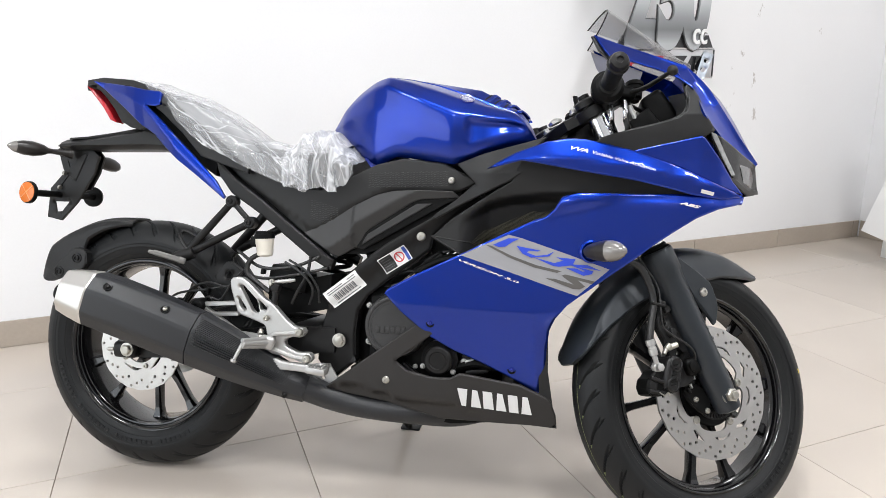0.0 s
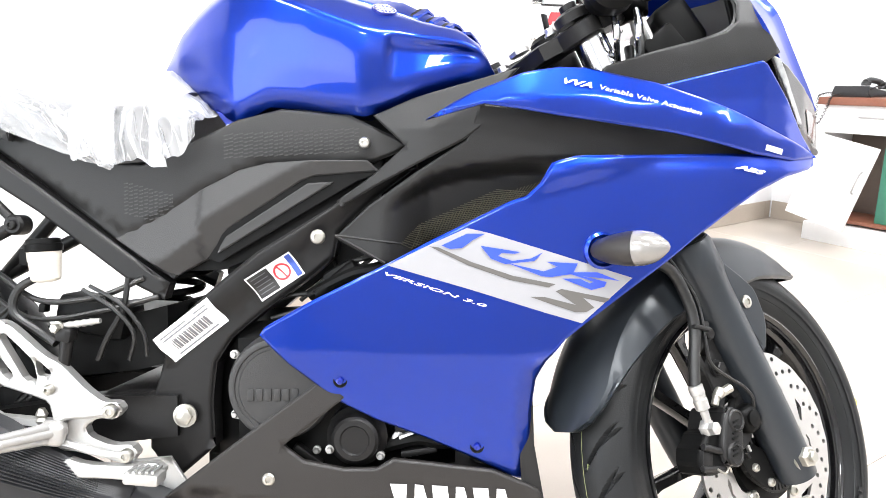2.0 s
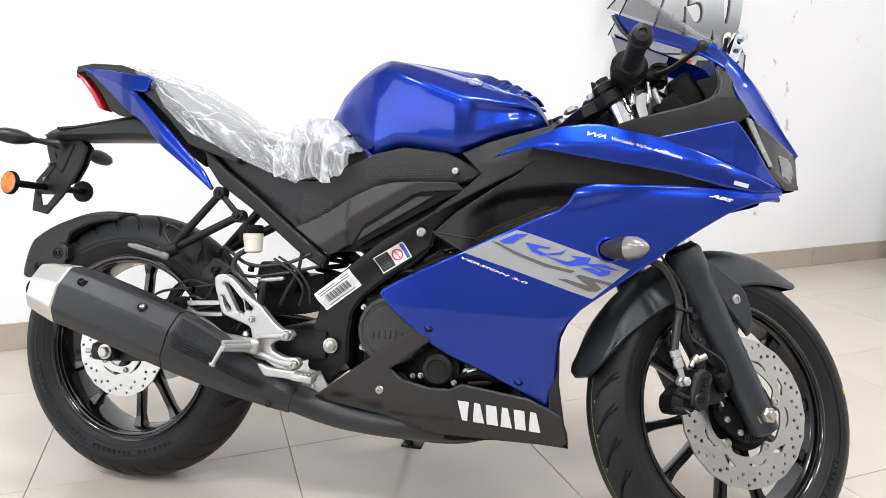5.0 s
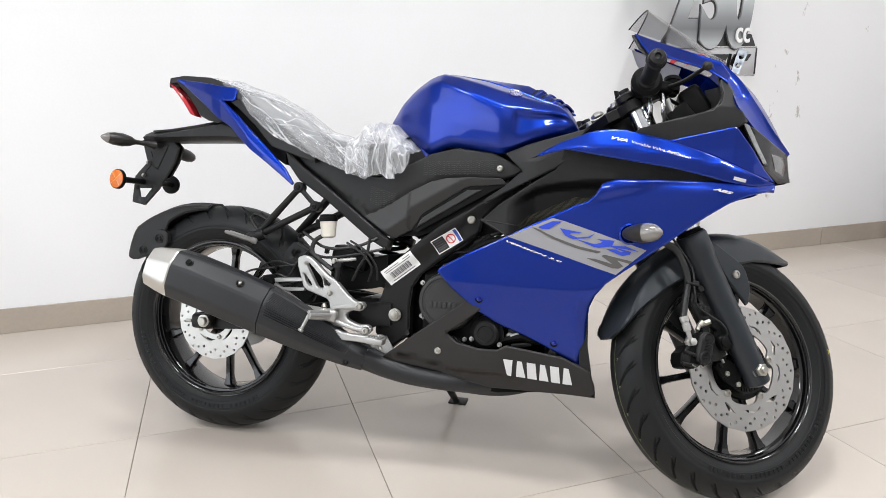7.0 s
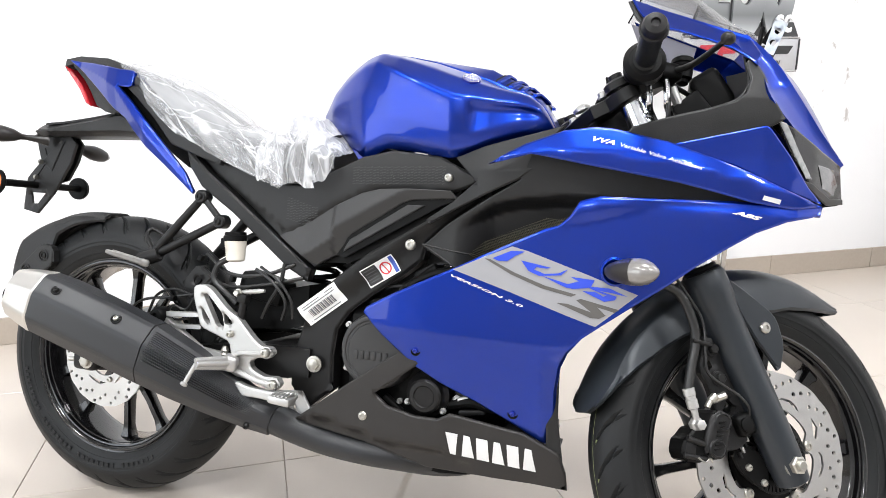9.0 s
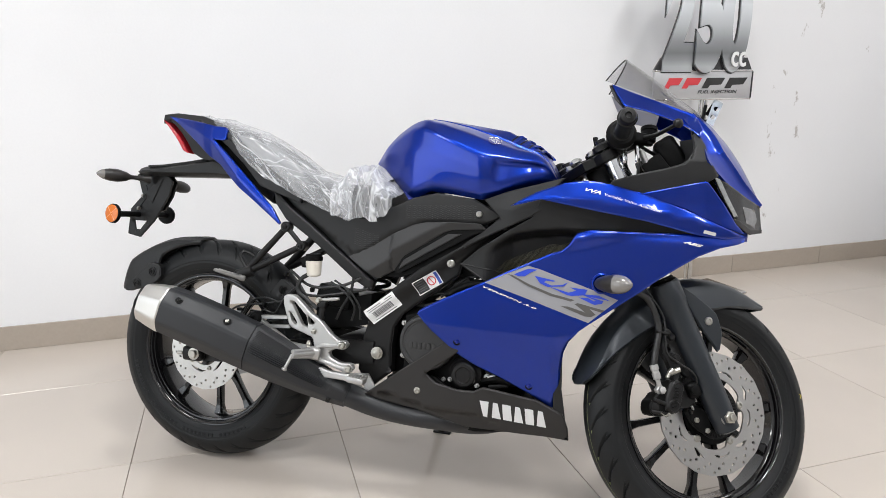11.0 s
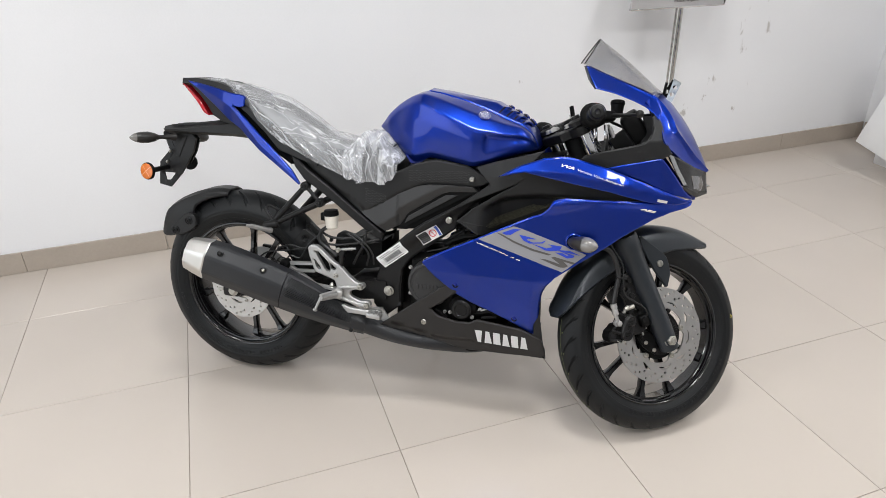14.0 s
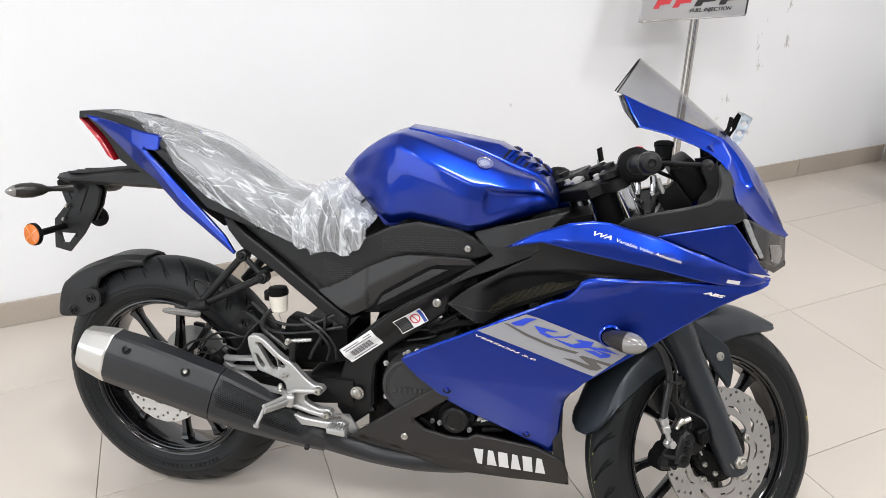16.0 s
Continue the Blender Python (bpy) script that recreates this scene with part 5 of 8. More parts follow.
# headlight
LIGHT = [(1.304, 0.852), (1.334, 0.840), (1.381, 0.812), (1.418, 0.795), (1.428, 0.740), (1.400, 0.733), (1.362, 0.757), (1.330, 0.800)]


def lamp_depth(x, z):
    return interp(x, [(1.29, 0.148), (1.33, 0.130), (1.37, 0.096), (1.40, 0.060), (1.43, 0.016)])


both("headlight", lambda s: shell(LIGHT, lamp_depth, 0.02, 0.004, 0.01, 0, s), LAMP_DARK, "dark glass headlight with bright reflector")
both("daytime_lamp", lambda s: shell([(1.306, 0.850), (1.319, 0.846), (1.340, 0.808), (1.366, 0.766), (1.356, 0.766), (1.334, 0.798)], lambda x, z: lamp_depth(x, z) + 0.003, 0.006, 0.002, 0.006, 0, s), mat("lamp_lens_grey", (0.30, 0.305, 0.31), 0.20, 0.4, 0.4, 0.45, 160, 0.4, 60), "clear lamp strip")
both("reflector", lambda s: shell([(1.374, 0.790), (1.404, 0.786), (1.414, 0.762), (1.408, 0.744), (1.386, 0.754)], lambda x, z: lamp_depth(x, z) + 0.002, 0.004, 0.002, 0.008, 0, s), REFLECTOR, "bright headlight reflector")
both("headlight_lip", lambda s: shell([(1.352, 0.762), (1.366, 0.760), (1.400, 0.740), (1.428, 0.742), (1.429, 0.734), (1.396, 0.728), (1.362, 0.750)], lambda x, z: lamp_depth(x, z) + 0.003, 0.006, 0.002, 0.006, 0, s), SMOKE, "smoked rim under the headlight")
part("chin", loft([[(1.30 + 0.10 * f, y * (0.10 - 0.085 * f), 0.735 - 0.012 * f + z) for y, z in ((-1, 0), (-0.5, -0.012), (0.5, -0.012), (1, 0), (0.5, 0.01), (-0.5, 0.01))] for f in (0, 0.35, 0.7, 1)]), BLUE_DARK, bike)
# front turn signals
for s in (-1, 1):
    base = Vector((1.070, s * 0.184, 0.600))
    tip = Vector((1.150, s * 0.240, 0.607))
    d = tip - base
    sig = part("turn_signal", lathe(base, d, [(0, 0.003), (0.003, 0.008), (0.010, 0.0125), (0.025, 0.0175), (0.045, 0.0208), (0.058, 0.0214)], 28), SMOKE, bike, "smoked black front turn signal")
    part("signal_lens", lathe(base + d.normalized() * 0.0582, d, [(0, 0.0214), (0.008, 0.0212), (0.020, 0.0185), (0.030, 0.0130), (0.038, 0.0055), (0.040, 0.001)], 28), CLEAR, sig, "clear signal lens")
    part("signal_base", lathe((1.084, s * 0.176, 0.600), (0.15, s, 0), [(0, 0.024), (0.006, 0.0235), (0.009, 0.020), (0.006, 0.016)], 28), BLUE, sig, "blue rim round the signal foot")
    part("signal_stem", rod((1.092, s * 0.175, 0.601), (1.098, s * 0.203, 0.602), 0.012, n=16), DEEP, sig)

# --- decals on the flank
both("side_decal", lambda s: shell([(0.816, 0.581), (0.869, 0.607), (0.916, 0.628), (0.943, 0.622), (1.018, 0.599), (1.122, 0.566), (1.060, 0.509), (1.014, 0.522), (0.920, 0.551)], lower_depth, 0, 0, 0.010, 0, s, lift=0.0012), DECAL, "grey swoosh decal")
both("side_decal_stripe", lambda s: shell([(0.869, 0.605), (0.880, 0.604), (0.923, 0.585), (0.975, 0.568), (1.027, 0.558), (1.018, 0.554), (0.970, 0.563), (0.918, 0.581)], lower_depth, 0, 0, 0.008, 0, s, lift=0.0020), DECAL_DARK)
both("side_decal_stripe", lambda s: shell([(0.995, 0.542), (1.013, 0.542), (1.052, 0.532), (1.027, 0.549), (1.034, 0.552), (1.095, 0.540), (1.088, 0.535), (1.061, 0.541), (1.075, 0.529), (1.065, 0.523), (1.051, 0.523)], lower_depth, 0, 0, 0.008, 0, s, lift=0.0020), DECAL_DARK)
for poly in ([(0.884, 0.606), (0.916, 0.621), (0.939, 0.621), (0.923, 0.613), (0.910, 0.603), (0.895, 0.602)],
             [(0.933, 0.606), (0.983, 0.598), (0.976, 0.596), (0.959, 0.597), (0.955, 0.593), (0.973, 0.587), (0.996, 0.590), (1.011, 0.598), (1.000, 0.587), (0.964, 0.583), (0.946, 0.590)],
             [(0.968, 0.584), (1.012, 0.574), (1.029, 0.580), (1.015, 0.586), (1.054, 0.584), (1.048, 0.571), (1.021, 0.567), (1.009, 0.568)],
             [(1.039, 0.573), (1.078, 0.573), (1.107, 0.562), (1.081, 0.566), (1.060, 0.568), (1.090, 0.561), (1.087, 0.555), (1.071, 0.551), (1.035, 0.565), (1.057, 0.565), (1.069, 0.559), (1.074, 0.561)]):
    both("logo_shape", lambda s, q=poly: shell(q, lower_depth, 0, 0, 0.008, 0, s, lift=0.0028), DECAL_BLUE, "plain blue logo shape")
part("lettering", text_mesh("VERSION 3.0", 0.0055, 0.808, 0.5708, -17.9, lower_depth, squeeze=4.5, shear=0.3, thin=0.0001), WHITE, bike, "white words on the fairing")
part("lettering", text_mesh("VVA", 0.0106, 1.030, 0.8060, -10.5, upper_depth, squeeze=1.95, shear=0.35, thin=0.0003, lift=0.0022), WHITE, bike, "white letters on the fairing")
part("lettering", text_mesh("Variable Valve Actuation", 0.0088, 1.076, 0.7975, -15.0, upper_depth, squeeze=1.46, shear=0.12, lift=0.0045), WHITE, bike, "small white words on the fairing")
part("lettering", text_mesh("ABS", 0.0076, 1.252, 0.7025, -12.0, lower_depth, squeeze=2.7, shear=0.4, lift=0.0028, thin=0.0005), LETTER, bike, "small silver letters on the fairing")
# A highlight painted on: small silver dash on the upper fairing.
both("clip", lambda s: shell([(1.292, 0.733), (1.318, 0.728), (1.316, 0.721), (1.290, 0.726)], lambda x, z: upper_depth(x, z) + 0.001, 0, 0, 0.01, 0, s), LETTER)
for k, (lo, hi) in enumerate(((0.45, 1.0), (1.0, 0.50), (1.0, 0.92), (1.0, 0.50), (0.92, 0.92), (1.0, 0.50))):
    x, z = 0.8215 + 0.0268 * k, 0.2575 - 0.0019 * k
    a, b = 0.0110 * lo, 0.0110 * hi
    both("brand_shape", lambda s, x=x, z=z, a=a, b=b: shell([(x + 0.0103 - a, z), (x + 0.0103 + a, z - 0.0014), (x + 0.0058 + b, z + 0.0360), (x + 0.0058 - b, z + 0.0374)], belly_depth, 0, 0, 0.012, 0, s, lift=0.0014), LETTER, "plain silver brand shape")

# fairing screws
for x, z in ((0.753, 0.431), (0.930, 0.340)):
    y = -lower_depth(x, z) - 0.0004
    part("screw_cup", lathe((x, y + 0.003, z), (0, -1, 0), [(0, 0.0090), (0.0026, 0.0094), (0.0032, 0.0085), (0.0020, 0.0068), (0.001, 0.003)], 20), DEEP, bike)
    part("screw", bolt((x, y, z), r=0.0048), BLUE_DARK, bike)
part("screw", bolt((0.657, -0.160, 0.299), r=0.0085), BOLT, bike)
part("screw", bolt((0.780, -0.127, 0.741), r=0.0078), BOLT, bike)
part("screw", bolt((0.718, -0.134, 0.616), r=0.010), BOLT, bike)
part("pivot_bolt", hexbolt((0.531, -0.122, 0.371), r=0.012, h=0.007), BOLT, bike, "zinc plated swing arm pivot bolt")

# --- frame and engine
SPAR = [(0.476, 0.321), (0.475, 0.376), (0.494, 0.433), (0.520, 0.501), (0.587, 0.560), (0.631, 0.595), (0.737, 0.659), (0.797, 0.705), (0.847, 0.729), (0.848, 0.710), (0.786, 0.664), (0.742, 0.622), (0.735, 0.588), (0.700, 0.559), (0.636, 0.512), (0.593, 0.476), (0.571, 0.442), (0.565, 0.388), (0.567, 0.324), (0.510, 0.275)]


def spar_depth(x, z):
    ridge = (z - 0.53) * 0.76 - (x - 0.60) * 0.62
    return 0.114 + 0.012 * ease((ridge + 0.014) / 0.028) - 0.02 * max(0, 0.40 - z)


both("frame_spar", lambda s: shell(SPAR, spar_depth, 0.035, 0.007, 0.015, 0, s), FRAME, "black perimeter frame spar")
both("tank_trim", lambda s: shell([(0.791, 0.777), (0.844, 0.797), (0.935, 0.823), (0.985, 0.838), (0.955, 0.806), (0.945, 0.788), (0.948, 0.768), (0.911, 0.741), (0.853, 0.712), (0.794, 0.683), (0.748, 0.656), (0.742, 0.664), (0.790, 0.697), (0.836, 0.735)], lambda x, z: 0.130 + 0.026 * ease((x - 0.76) / 0.12) - 0.22 * max(0, z - 0.755), 0.005, 0.003, 0.010, 0, s), MATTE, "matte black trim under the tank")
part("steering_head", join(rod((1.045, 0, 0.88), (1.135, 0, 0.69), 0.034, n=24), cuboid(0.20, 0.10, 0.09, pose(1.02, 0, 0.74, 0, 18, 0), 0.02)), FRAME, bike)
COVER = [(0.156, 0.837), (0.299, 0.775), (0.402, 0.725), (0.475, 0.713), (0.564, 0.753), (0.607, 0.774), (0.666, 0.788), (0.759, 0.779), (0.841, 0.740), (0.823, 0.729), (0.790, 0.716), (0.740, 0.706), (0.690, 0.690), (0.640, 0.662), (0.568, 0.614), (0.546, 0.590), (0.514, 0.558), (0.461, 0.592), (0.331, 0.690), (0.264, 0.735), (0.208, 0.785)]


def cover_depth(x, z):
    line = interp(x, [(0.15, 0.80), (0.46, 0.613), (0.558, 0.676), (0.641, 0.715), (0.709, 0.717), (0.84, 0.712)])
    return interp(x, [(0.15, 0.085), (0.30, 0.108), (0.45, 0.118), (0.84, 0.118)]) + 0.006 * ease((z - line + 0.004) / 0.016) - 0.10 * max(0, z - 0.75)


def inlay_depth(x, z):
    """An upper face that looks up and out, and a lower one that tucks in below a slanting edge."""
    edge = interp(x, [(0.43, 0.560), (0.506, 0.584), (0.541, 0.608), (0.554, 0.617), (0.558, 0.637), (0.671, 0.702), (0.706, 0.718), (0.80, 0.728)])
    return 0.1325 - 0.19 * max(0.0, z - edge) - 0.34 * max(0.0, edge - z)


both("side_cover", lambda s: shell(COVER, cover_depth, 0.006, 0.005, 0.013, 0, s), MATTE, "matte black side cover under the seat")
both("side_cover_inlay", lambda s: shell([(0.438, 0.613), (0.550, 0.676), (0.611, 0.706), (0.649, 0.715), (0.706, 0.718), (0.784, 0.718), (0.799, 0.704), (0.712, 0.698), (0.693, 0.691), (0.592, 0.626), (0.582, 0.605), (0.571, 0.590), (0.523, 0.563), (0.512, 0.567)], inlay_depth, 0.010, 0.002, 0.0075, 0, s), MATTE_GREY, "charcoal inlay of the side cover")
# Flat near-black sheet; the slot's depth and shade are in its colour.
both("cover_groove", lambda s: shell([(0.808, 0.705), (0.712, 0.700), (0.690, 0.693), (0.588, 0.627), (0.578, 0.606), (0.564, 0.586), (0.580, 0.581), (0.768, 0.690)], 0.1215, 0.004, 0.001, 0.014, 0, s), DEEP, "near-black strip under the inlay, the slot's shade in its colour")
both("cover_bar", lambda s: shell([(0.591, 0.616), (0.703, 0.6880), (0.738, 0.6895), (0.653, 0.638), (0.579, 0.593), (0.583, 0.603)], 0.1262, 0.006, 0.002, 0.012, 0, s), MATTE_GREY)
# knurled grip patch on the cover
dots = []
for x0, z0, cols, lines, fall in ((0.592, 0.752, 27, 7, 0.0004), (0.455, 0.688, 10, 9, 0.0026)):
    for i in range(cols):
        for j in range(lines):
            x, z = x0 + 0.0068 * i, z0 - 0.0050 * j + (0.0007 - fall) * i + (0.0012 if i % 2 else 0)
            dots.append(cuboid(0.0054, 0.0012, 0.0016, pose(x, -cover_depth(x, z) + 0.0003, z, 0, -12, 0), 0))
tagged(part("grip_pattern", join(*dots), MATTE_GREY, bike, "fine knurled relief on the side cover", smooth=False), "fine knurled relief on the side cover", kind="stuff")
both("subframe_rail", lambda s: shell([(0.208, 0.782), (0.264, 0.732), (0.331, 0.686), (0.461, 0.590), (0.512, 0.553), (0.504, 0.530), (0.461, 0.552), (0.331, 0.650), (0.252, 0.700), (0.222, 0.738)], lambda x, z: 0.110, 0.022, 0.006, 0.014, 0, s), FRAME, "black subframe rail")
# Filler boxes: the shade under seat and tank is put into their near-black.
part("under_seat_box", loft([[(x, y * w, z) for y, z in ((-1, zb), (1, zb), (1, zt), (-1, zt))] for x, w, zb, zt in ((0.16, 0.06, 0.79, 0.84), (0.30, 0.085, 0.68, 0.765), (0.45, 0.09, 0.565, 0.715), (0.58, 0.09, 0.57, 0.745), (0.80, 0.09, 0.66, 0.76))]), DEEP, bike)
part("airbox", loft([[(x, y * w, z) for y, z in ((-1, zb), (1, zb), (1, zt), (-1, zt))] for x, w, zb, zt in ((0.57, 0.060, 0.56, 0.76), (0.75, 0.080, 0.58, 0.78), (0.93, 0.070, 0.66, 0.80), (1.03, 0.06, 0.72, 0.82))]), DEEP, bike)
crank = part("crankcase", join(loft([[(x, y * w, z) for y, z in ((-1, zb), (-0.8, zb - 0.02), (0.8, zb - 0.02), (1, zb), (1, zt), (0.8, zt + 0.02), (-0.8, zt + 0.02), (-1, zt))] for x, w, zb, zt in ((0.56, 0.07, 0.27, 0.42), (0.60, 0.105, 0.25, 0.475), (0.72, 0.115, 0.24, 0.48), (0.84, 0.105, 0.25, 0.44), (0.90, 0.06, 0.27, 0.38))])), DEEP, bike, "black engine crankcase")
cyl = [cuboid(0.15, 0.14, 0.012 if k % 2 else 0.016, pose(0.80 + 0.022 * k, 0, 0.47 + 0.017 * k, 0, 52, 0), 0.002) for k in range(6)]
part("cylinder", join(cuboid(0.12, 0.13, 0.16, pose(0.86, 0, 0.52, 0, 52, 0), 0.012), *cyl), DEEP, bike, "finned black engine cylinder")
cc = Vector((0.668, -0.112, 0.416))
clutch = part("clutch_cover", lathe(cc, (0, -1, 0), [(0, 0.072), (0.02, 0.071), (0.033, 0.069), (0.039, 0.066), (0.0405, 0.062), (0.0400, 0.0585), (0.0385, 0.0575), (0.0385, 0.0530), (0.0405, 0.0515), (0.041, 0.004)], 48), MATTE_GREY, crank, "round charcoal clutch cover")
for k in range(6):
    x = 0.632 + 0.0118 * k
    part("embossed_bar", cuboid(0.0085, 0.0022, 0.016, pose(x, -0.1535, 0.408 + 0.0002 * k, 0, 0, 0), 0.0008), MATTE_GREY, clutch)
oc = Vector((0.769, -0.112, 0.348))
part("oil_filter_cover", lathe(oc, (0, -1, 0), [(0, 0.042), (0.018, 0.041), (0.022, 0.034), (0.026, 0.032), (0.036, 0.031), (0.040, 0.027), (0.0405, 0.020), (0.038, 0.018), (0.038, 0.003)], 36), FRAME, crank, "round black oil filter cover")
for a in (1.35, 3.6, 5.6):
    part("case_bolt", hexbolt(oc + Vector((0.041 * math.cos(a), -0.020, 0.041 * math.sin(a))), r=0.0045, h=0.006), ALU, crank)
for x, z in ((0.652, 0.487), (0.644, 0.481), (0.600, 0.425), (0.606, 0.372), (0.830, 0.372), (0.712, 0.325)):
    part("case_bolt", hexbolt((x, -0.120, z), r=0.0042, h=0.006), ALU, crank)
for x, z, ry, sx in ((0.838, 0.352, 20, 0.040), (0.852, 0.325, -10, 0.050), (0.700, 0.318, 35, 0.045)):
    part("engine_rib", cuboid(sx, 0.016, 0.010, pose(x, -0.118, z, 0, ry, 0), 0.003), FRAME, crank)
part("drain_lever", join(rod((0.826, -0.128, 0.345), (0.846, -0.128, 0.352), 0.0045, n=8), lathe((0.824, -0.120, 0.344), (0, -1, 0), [(0, 0.009), (0.006, 0.009), (0.008, 0.006)], 12)), ALU, crank, "small silver lever on the crankcase")
for a in (0.4, 1.5, 2.6, 3.7):
    part("case_bolt", hexbolt(cc + Vector((0.078 * math.cos(a), -0.012, 0.078 * math.sin(a))), r=0.0045, h=0.006), ALU, crank)
part("water_pipe", tube([(0.80, -0.115, 0.33), (0.85, -0.125, 0.345), (0.89, -0.12, 0.34), (0.93, -0.10, 0.36)], 0.011, 10), DEEP, bike)
part("breather_hose", tube([(0.70, -0.10, 0.535), (0.76, -0.115, 0.565), (0.80, -0.115, 0.575), (0.83, -0.10, 0.60)], 0.009, 10), DEEP, bike)
part("injector_body", join(cuboid(0.05, 0.05, 0.035, pose(0.745, -0.085, 0.560, 0, -30, 0), 0.008), rod((0.71, -0.105, 0.535), (0.765, -0.11, 0.578), 0.009)), DEEP, bike)
for k, pts in enumerate((((0.60, -0.10, 0.49), (0.66, -0.118, 0.53), (0.73, -0.12, 0.545), (0.80, -0.11, 0.60)), ((0.64, -0.11, 0.50), (0.70, -0.12, 0.52), (0.74, -0.12, 0.55), (0.72, -0.10, 0.60)), ((0.68, -0.1, 0.525), (0.745, -0.125, 0.575), (0.79, -0.12, 0.592), (0.80, -0.08, 0.62)))):
    part("wire_loom", tube([(x, y + 0.028, z) for x, y, z in pts], 0.0036, 7), WIRE, bike)

# --- tank
T_TOP = [(0.462, 0.868), (0.500, 0.908), (0.535, 0.940), (0.578, 0.969), (0.603, 0.980), (0.625, 0.986), (0.690, 0.978), (0.760, 0.967), (0.824, 0.957), (0.845, 0.946), (0.891, 0.924), (0.925, 0.898), (0.945, 0.868), (0.958, 0.838)]
T_GAP = [(0.462, 0.867), (0.500, 0.906), (0.535, 0.937), (0.578, 0.965), (0.603, 0.976), (0.625, 0.981), (0.664, 0.976), (0.727, 0.962), (0.789, 0.942), (0.830, 0.926), (0.864, 0.912), (0.910, 0.898), (0.935, 0.876), (0.958, 0.837)]
T_GAP_Y = [(0.462, 0.006), (0.500, 0.025), (0.550, 0.040), (0.620, 0.054), (0.720, 0.061), (0.800, 0.065), (0.860, 0.069), (0.920, 0.071), (0.958, 0.057)]
T_SHO = [(0.462, 0.866), (0.500, 0.894), (0.530, 0.916), (0.558, 0.932), (0.590, 0.946), (0.619, 0.950), (0.660, 0.935), (0.708, 0.914), (0.750, 0.897), (0.785, 0.884), (0.845, 0.876), (0.900, 0.873), (0.932, 0.868), (0.945, 0.856), (0.958, 0.835)]
T_SHO_Y = [(0.462, 0.010), (0.500, 0.049), (0.530, 0.070), (0.558, 0.088), (0.590, 0.106), (0.619, 0.119), (0.660, 0.134), (0.708, 0.145), (0.785, 0.153), (0.850, 0.147), (0.900, 0.131), (0.932, 0.114), (0.958, 0.084)]
T_LOW = [(0.462, 0.863), (0.480, 0.850), (0.513, 0.824), (0.560, 0.792), (0.594, 0.774), (0.610, 0.777), (0.646, 0.793), (0.700, 0.788), (0.779, 0.777), (0.830, 0.790), (0.877, 0.806), (0.930, 0.824), (0.958, 0.832)]
T_LOW_Y = [(0.462, 0.009), (0.513, 0.047), (0.560, 0.076), (0.594, 0.092), (0.646, 0.106), (0.779, 0.124), (0.830, 0.122), (0.880, 0.114), (0.930, 0.100), (0.958, 0.080)]


def rounded(pts, r):
    """A polyline with each corner turned into a short curve."""
    out = [pts[0]]
    for a, b, c in zip(pts, pts[1:], pts[2:]):
        a, b, c = Vector(a), Vector(b), Vector(c)
        p = b + (a - b) * min(0.45, r / max((a - b).length, 1e-6))
        q = b + (c - b) * min(0.45, r / max((c - b).length, 1e-6))
        for f in (0.0, 0.25, 0.5, 0.75, 1.0):
            out.append(tuple(p * (1 - f) ** 2 + b * 2 * f * (1 - f) + q * f * f))
    return out + [pts[-1]]


def tank_ring(x):
    zg, yg, zs, ys, zb, yb = interp(x, T_GAP), interp(x, T_GAP_Y), interp(x, T_SHO), interp(x, T_SHO_Y), interp(x, T_LOW), interp(x, T_LOW_Y)
    sink = 0.008 * ease((x - 0.622) / 0.012)
    tall = max(0.001, zs - zb)
    fl = min(1.0, tall / 0.06)
    # a scoop under the shoulder ahead of the knee, closed below by a rising ledge
    scoop = ease((x - 0.806) / 0.016) * ease((0.946 - x) / 0.030)
    ledge = zb + tall * interp(x, [(0.79, 0.30), (0.83, 0.34), (0.87, 0.42), (0.93, 0.62)])
    line = zb + 0.42 * tall + (ledge - zb - 0.42 * tall) * scoop
    bow = 0.007 * fl
    mid = 0.5 * (ys + yb) + bow - 0.002 * scoop
    half = [(0, zg - sink + 0.001), (yg - 0.004, zg - sink), (yg + 0.002, zg - 0.001), (0.5 * (yg + ys) + 0.007 * fl, 0.5 * (zg + zs) + 0.009 * fl), (ys, zs),
            (0.72 * ys + 0.28 * yb + bow - 0.014 * scoop, zs - 0.30 * tall + 0.14 * tall * scoop), (mid, line), (0.25 * ys + 0.75 * yb + bow * 0.7, zb + 0.14 * tall), (yb - 0.004 * fl, zb)]
    P = rounded(half, 0.008)
    return [(x, -y, z) for y, z in P] + [(x, y, z) for y, z in reversed(P[1:])]


xs = [0.462, 0.468, 0.476] + [0.476 + (0.800 - 0.476) * k / 38 for k in range(1, 39)] + [0.804, 0.807, 0.810, 0.813, 0.817, 0.822] + [0.822 + (0.950 - 0.822) * k / 22 for k in range(1, 23)] + [0.954, 0.958]
tank = part("fuel_tank", loft([tank_ring(x) for x in xs]), BLUE, bike, "glossy blue fuel tank", sharp=40)


def cover_section(x):
    zt, zg, yg = interp(x, T_TOP), interp(x, T_GAP), interp(x, T_GAP_Y) - 0.002
    yt = interp(x, [(0.62, 0.030), (0.72, 0.036), (0.82, 0.035), (0.86, 0.040), (0.93, 0.052), (0.96, 0.050)])
    P = rounded([(0, zt + 0.001), (yt, zt - 0.002), (yg, zg + 0.001), (yg, zg - 0.012)], 0.004)
    P.append((0, zg - 0.014))
    return [(x, -y, z) for y, z in P] + [(x, y, z) for y, z in reversed(P[1:-1])]


part("tank_cover", loft([cover_section(x) for x in [0.626 + 0.330 * k / 50 for k in range(51)]]), BLUE, tank, "raised blue centre cover of the tank", sharp=40)


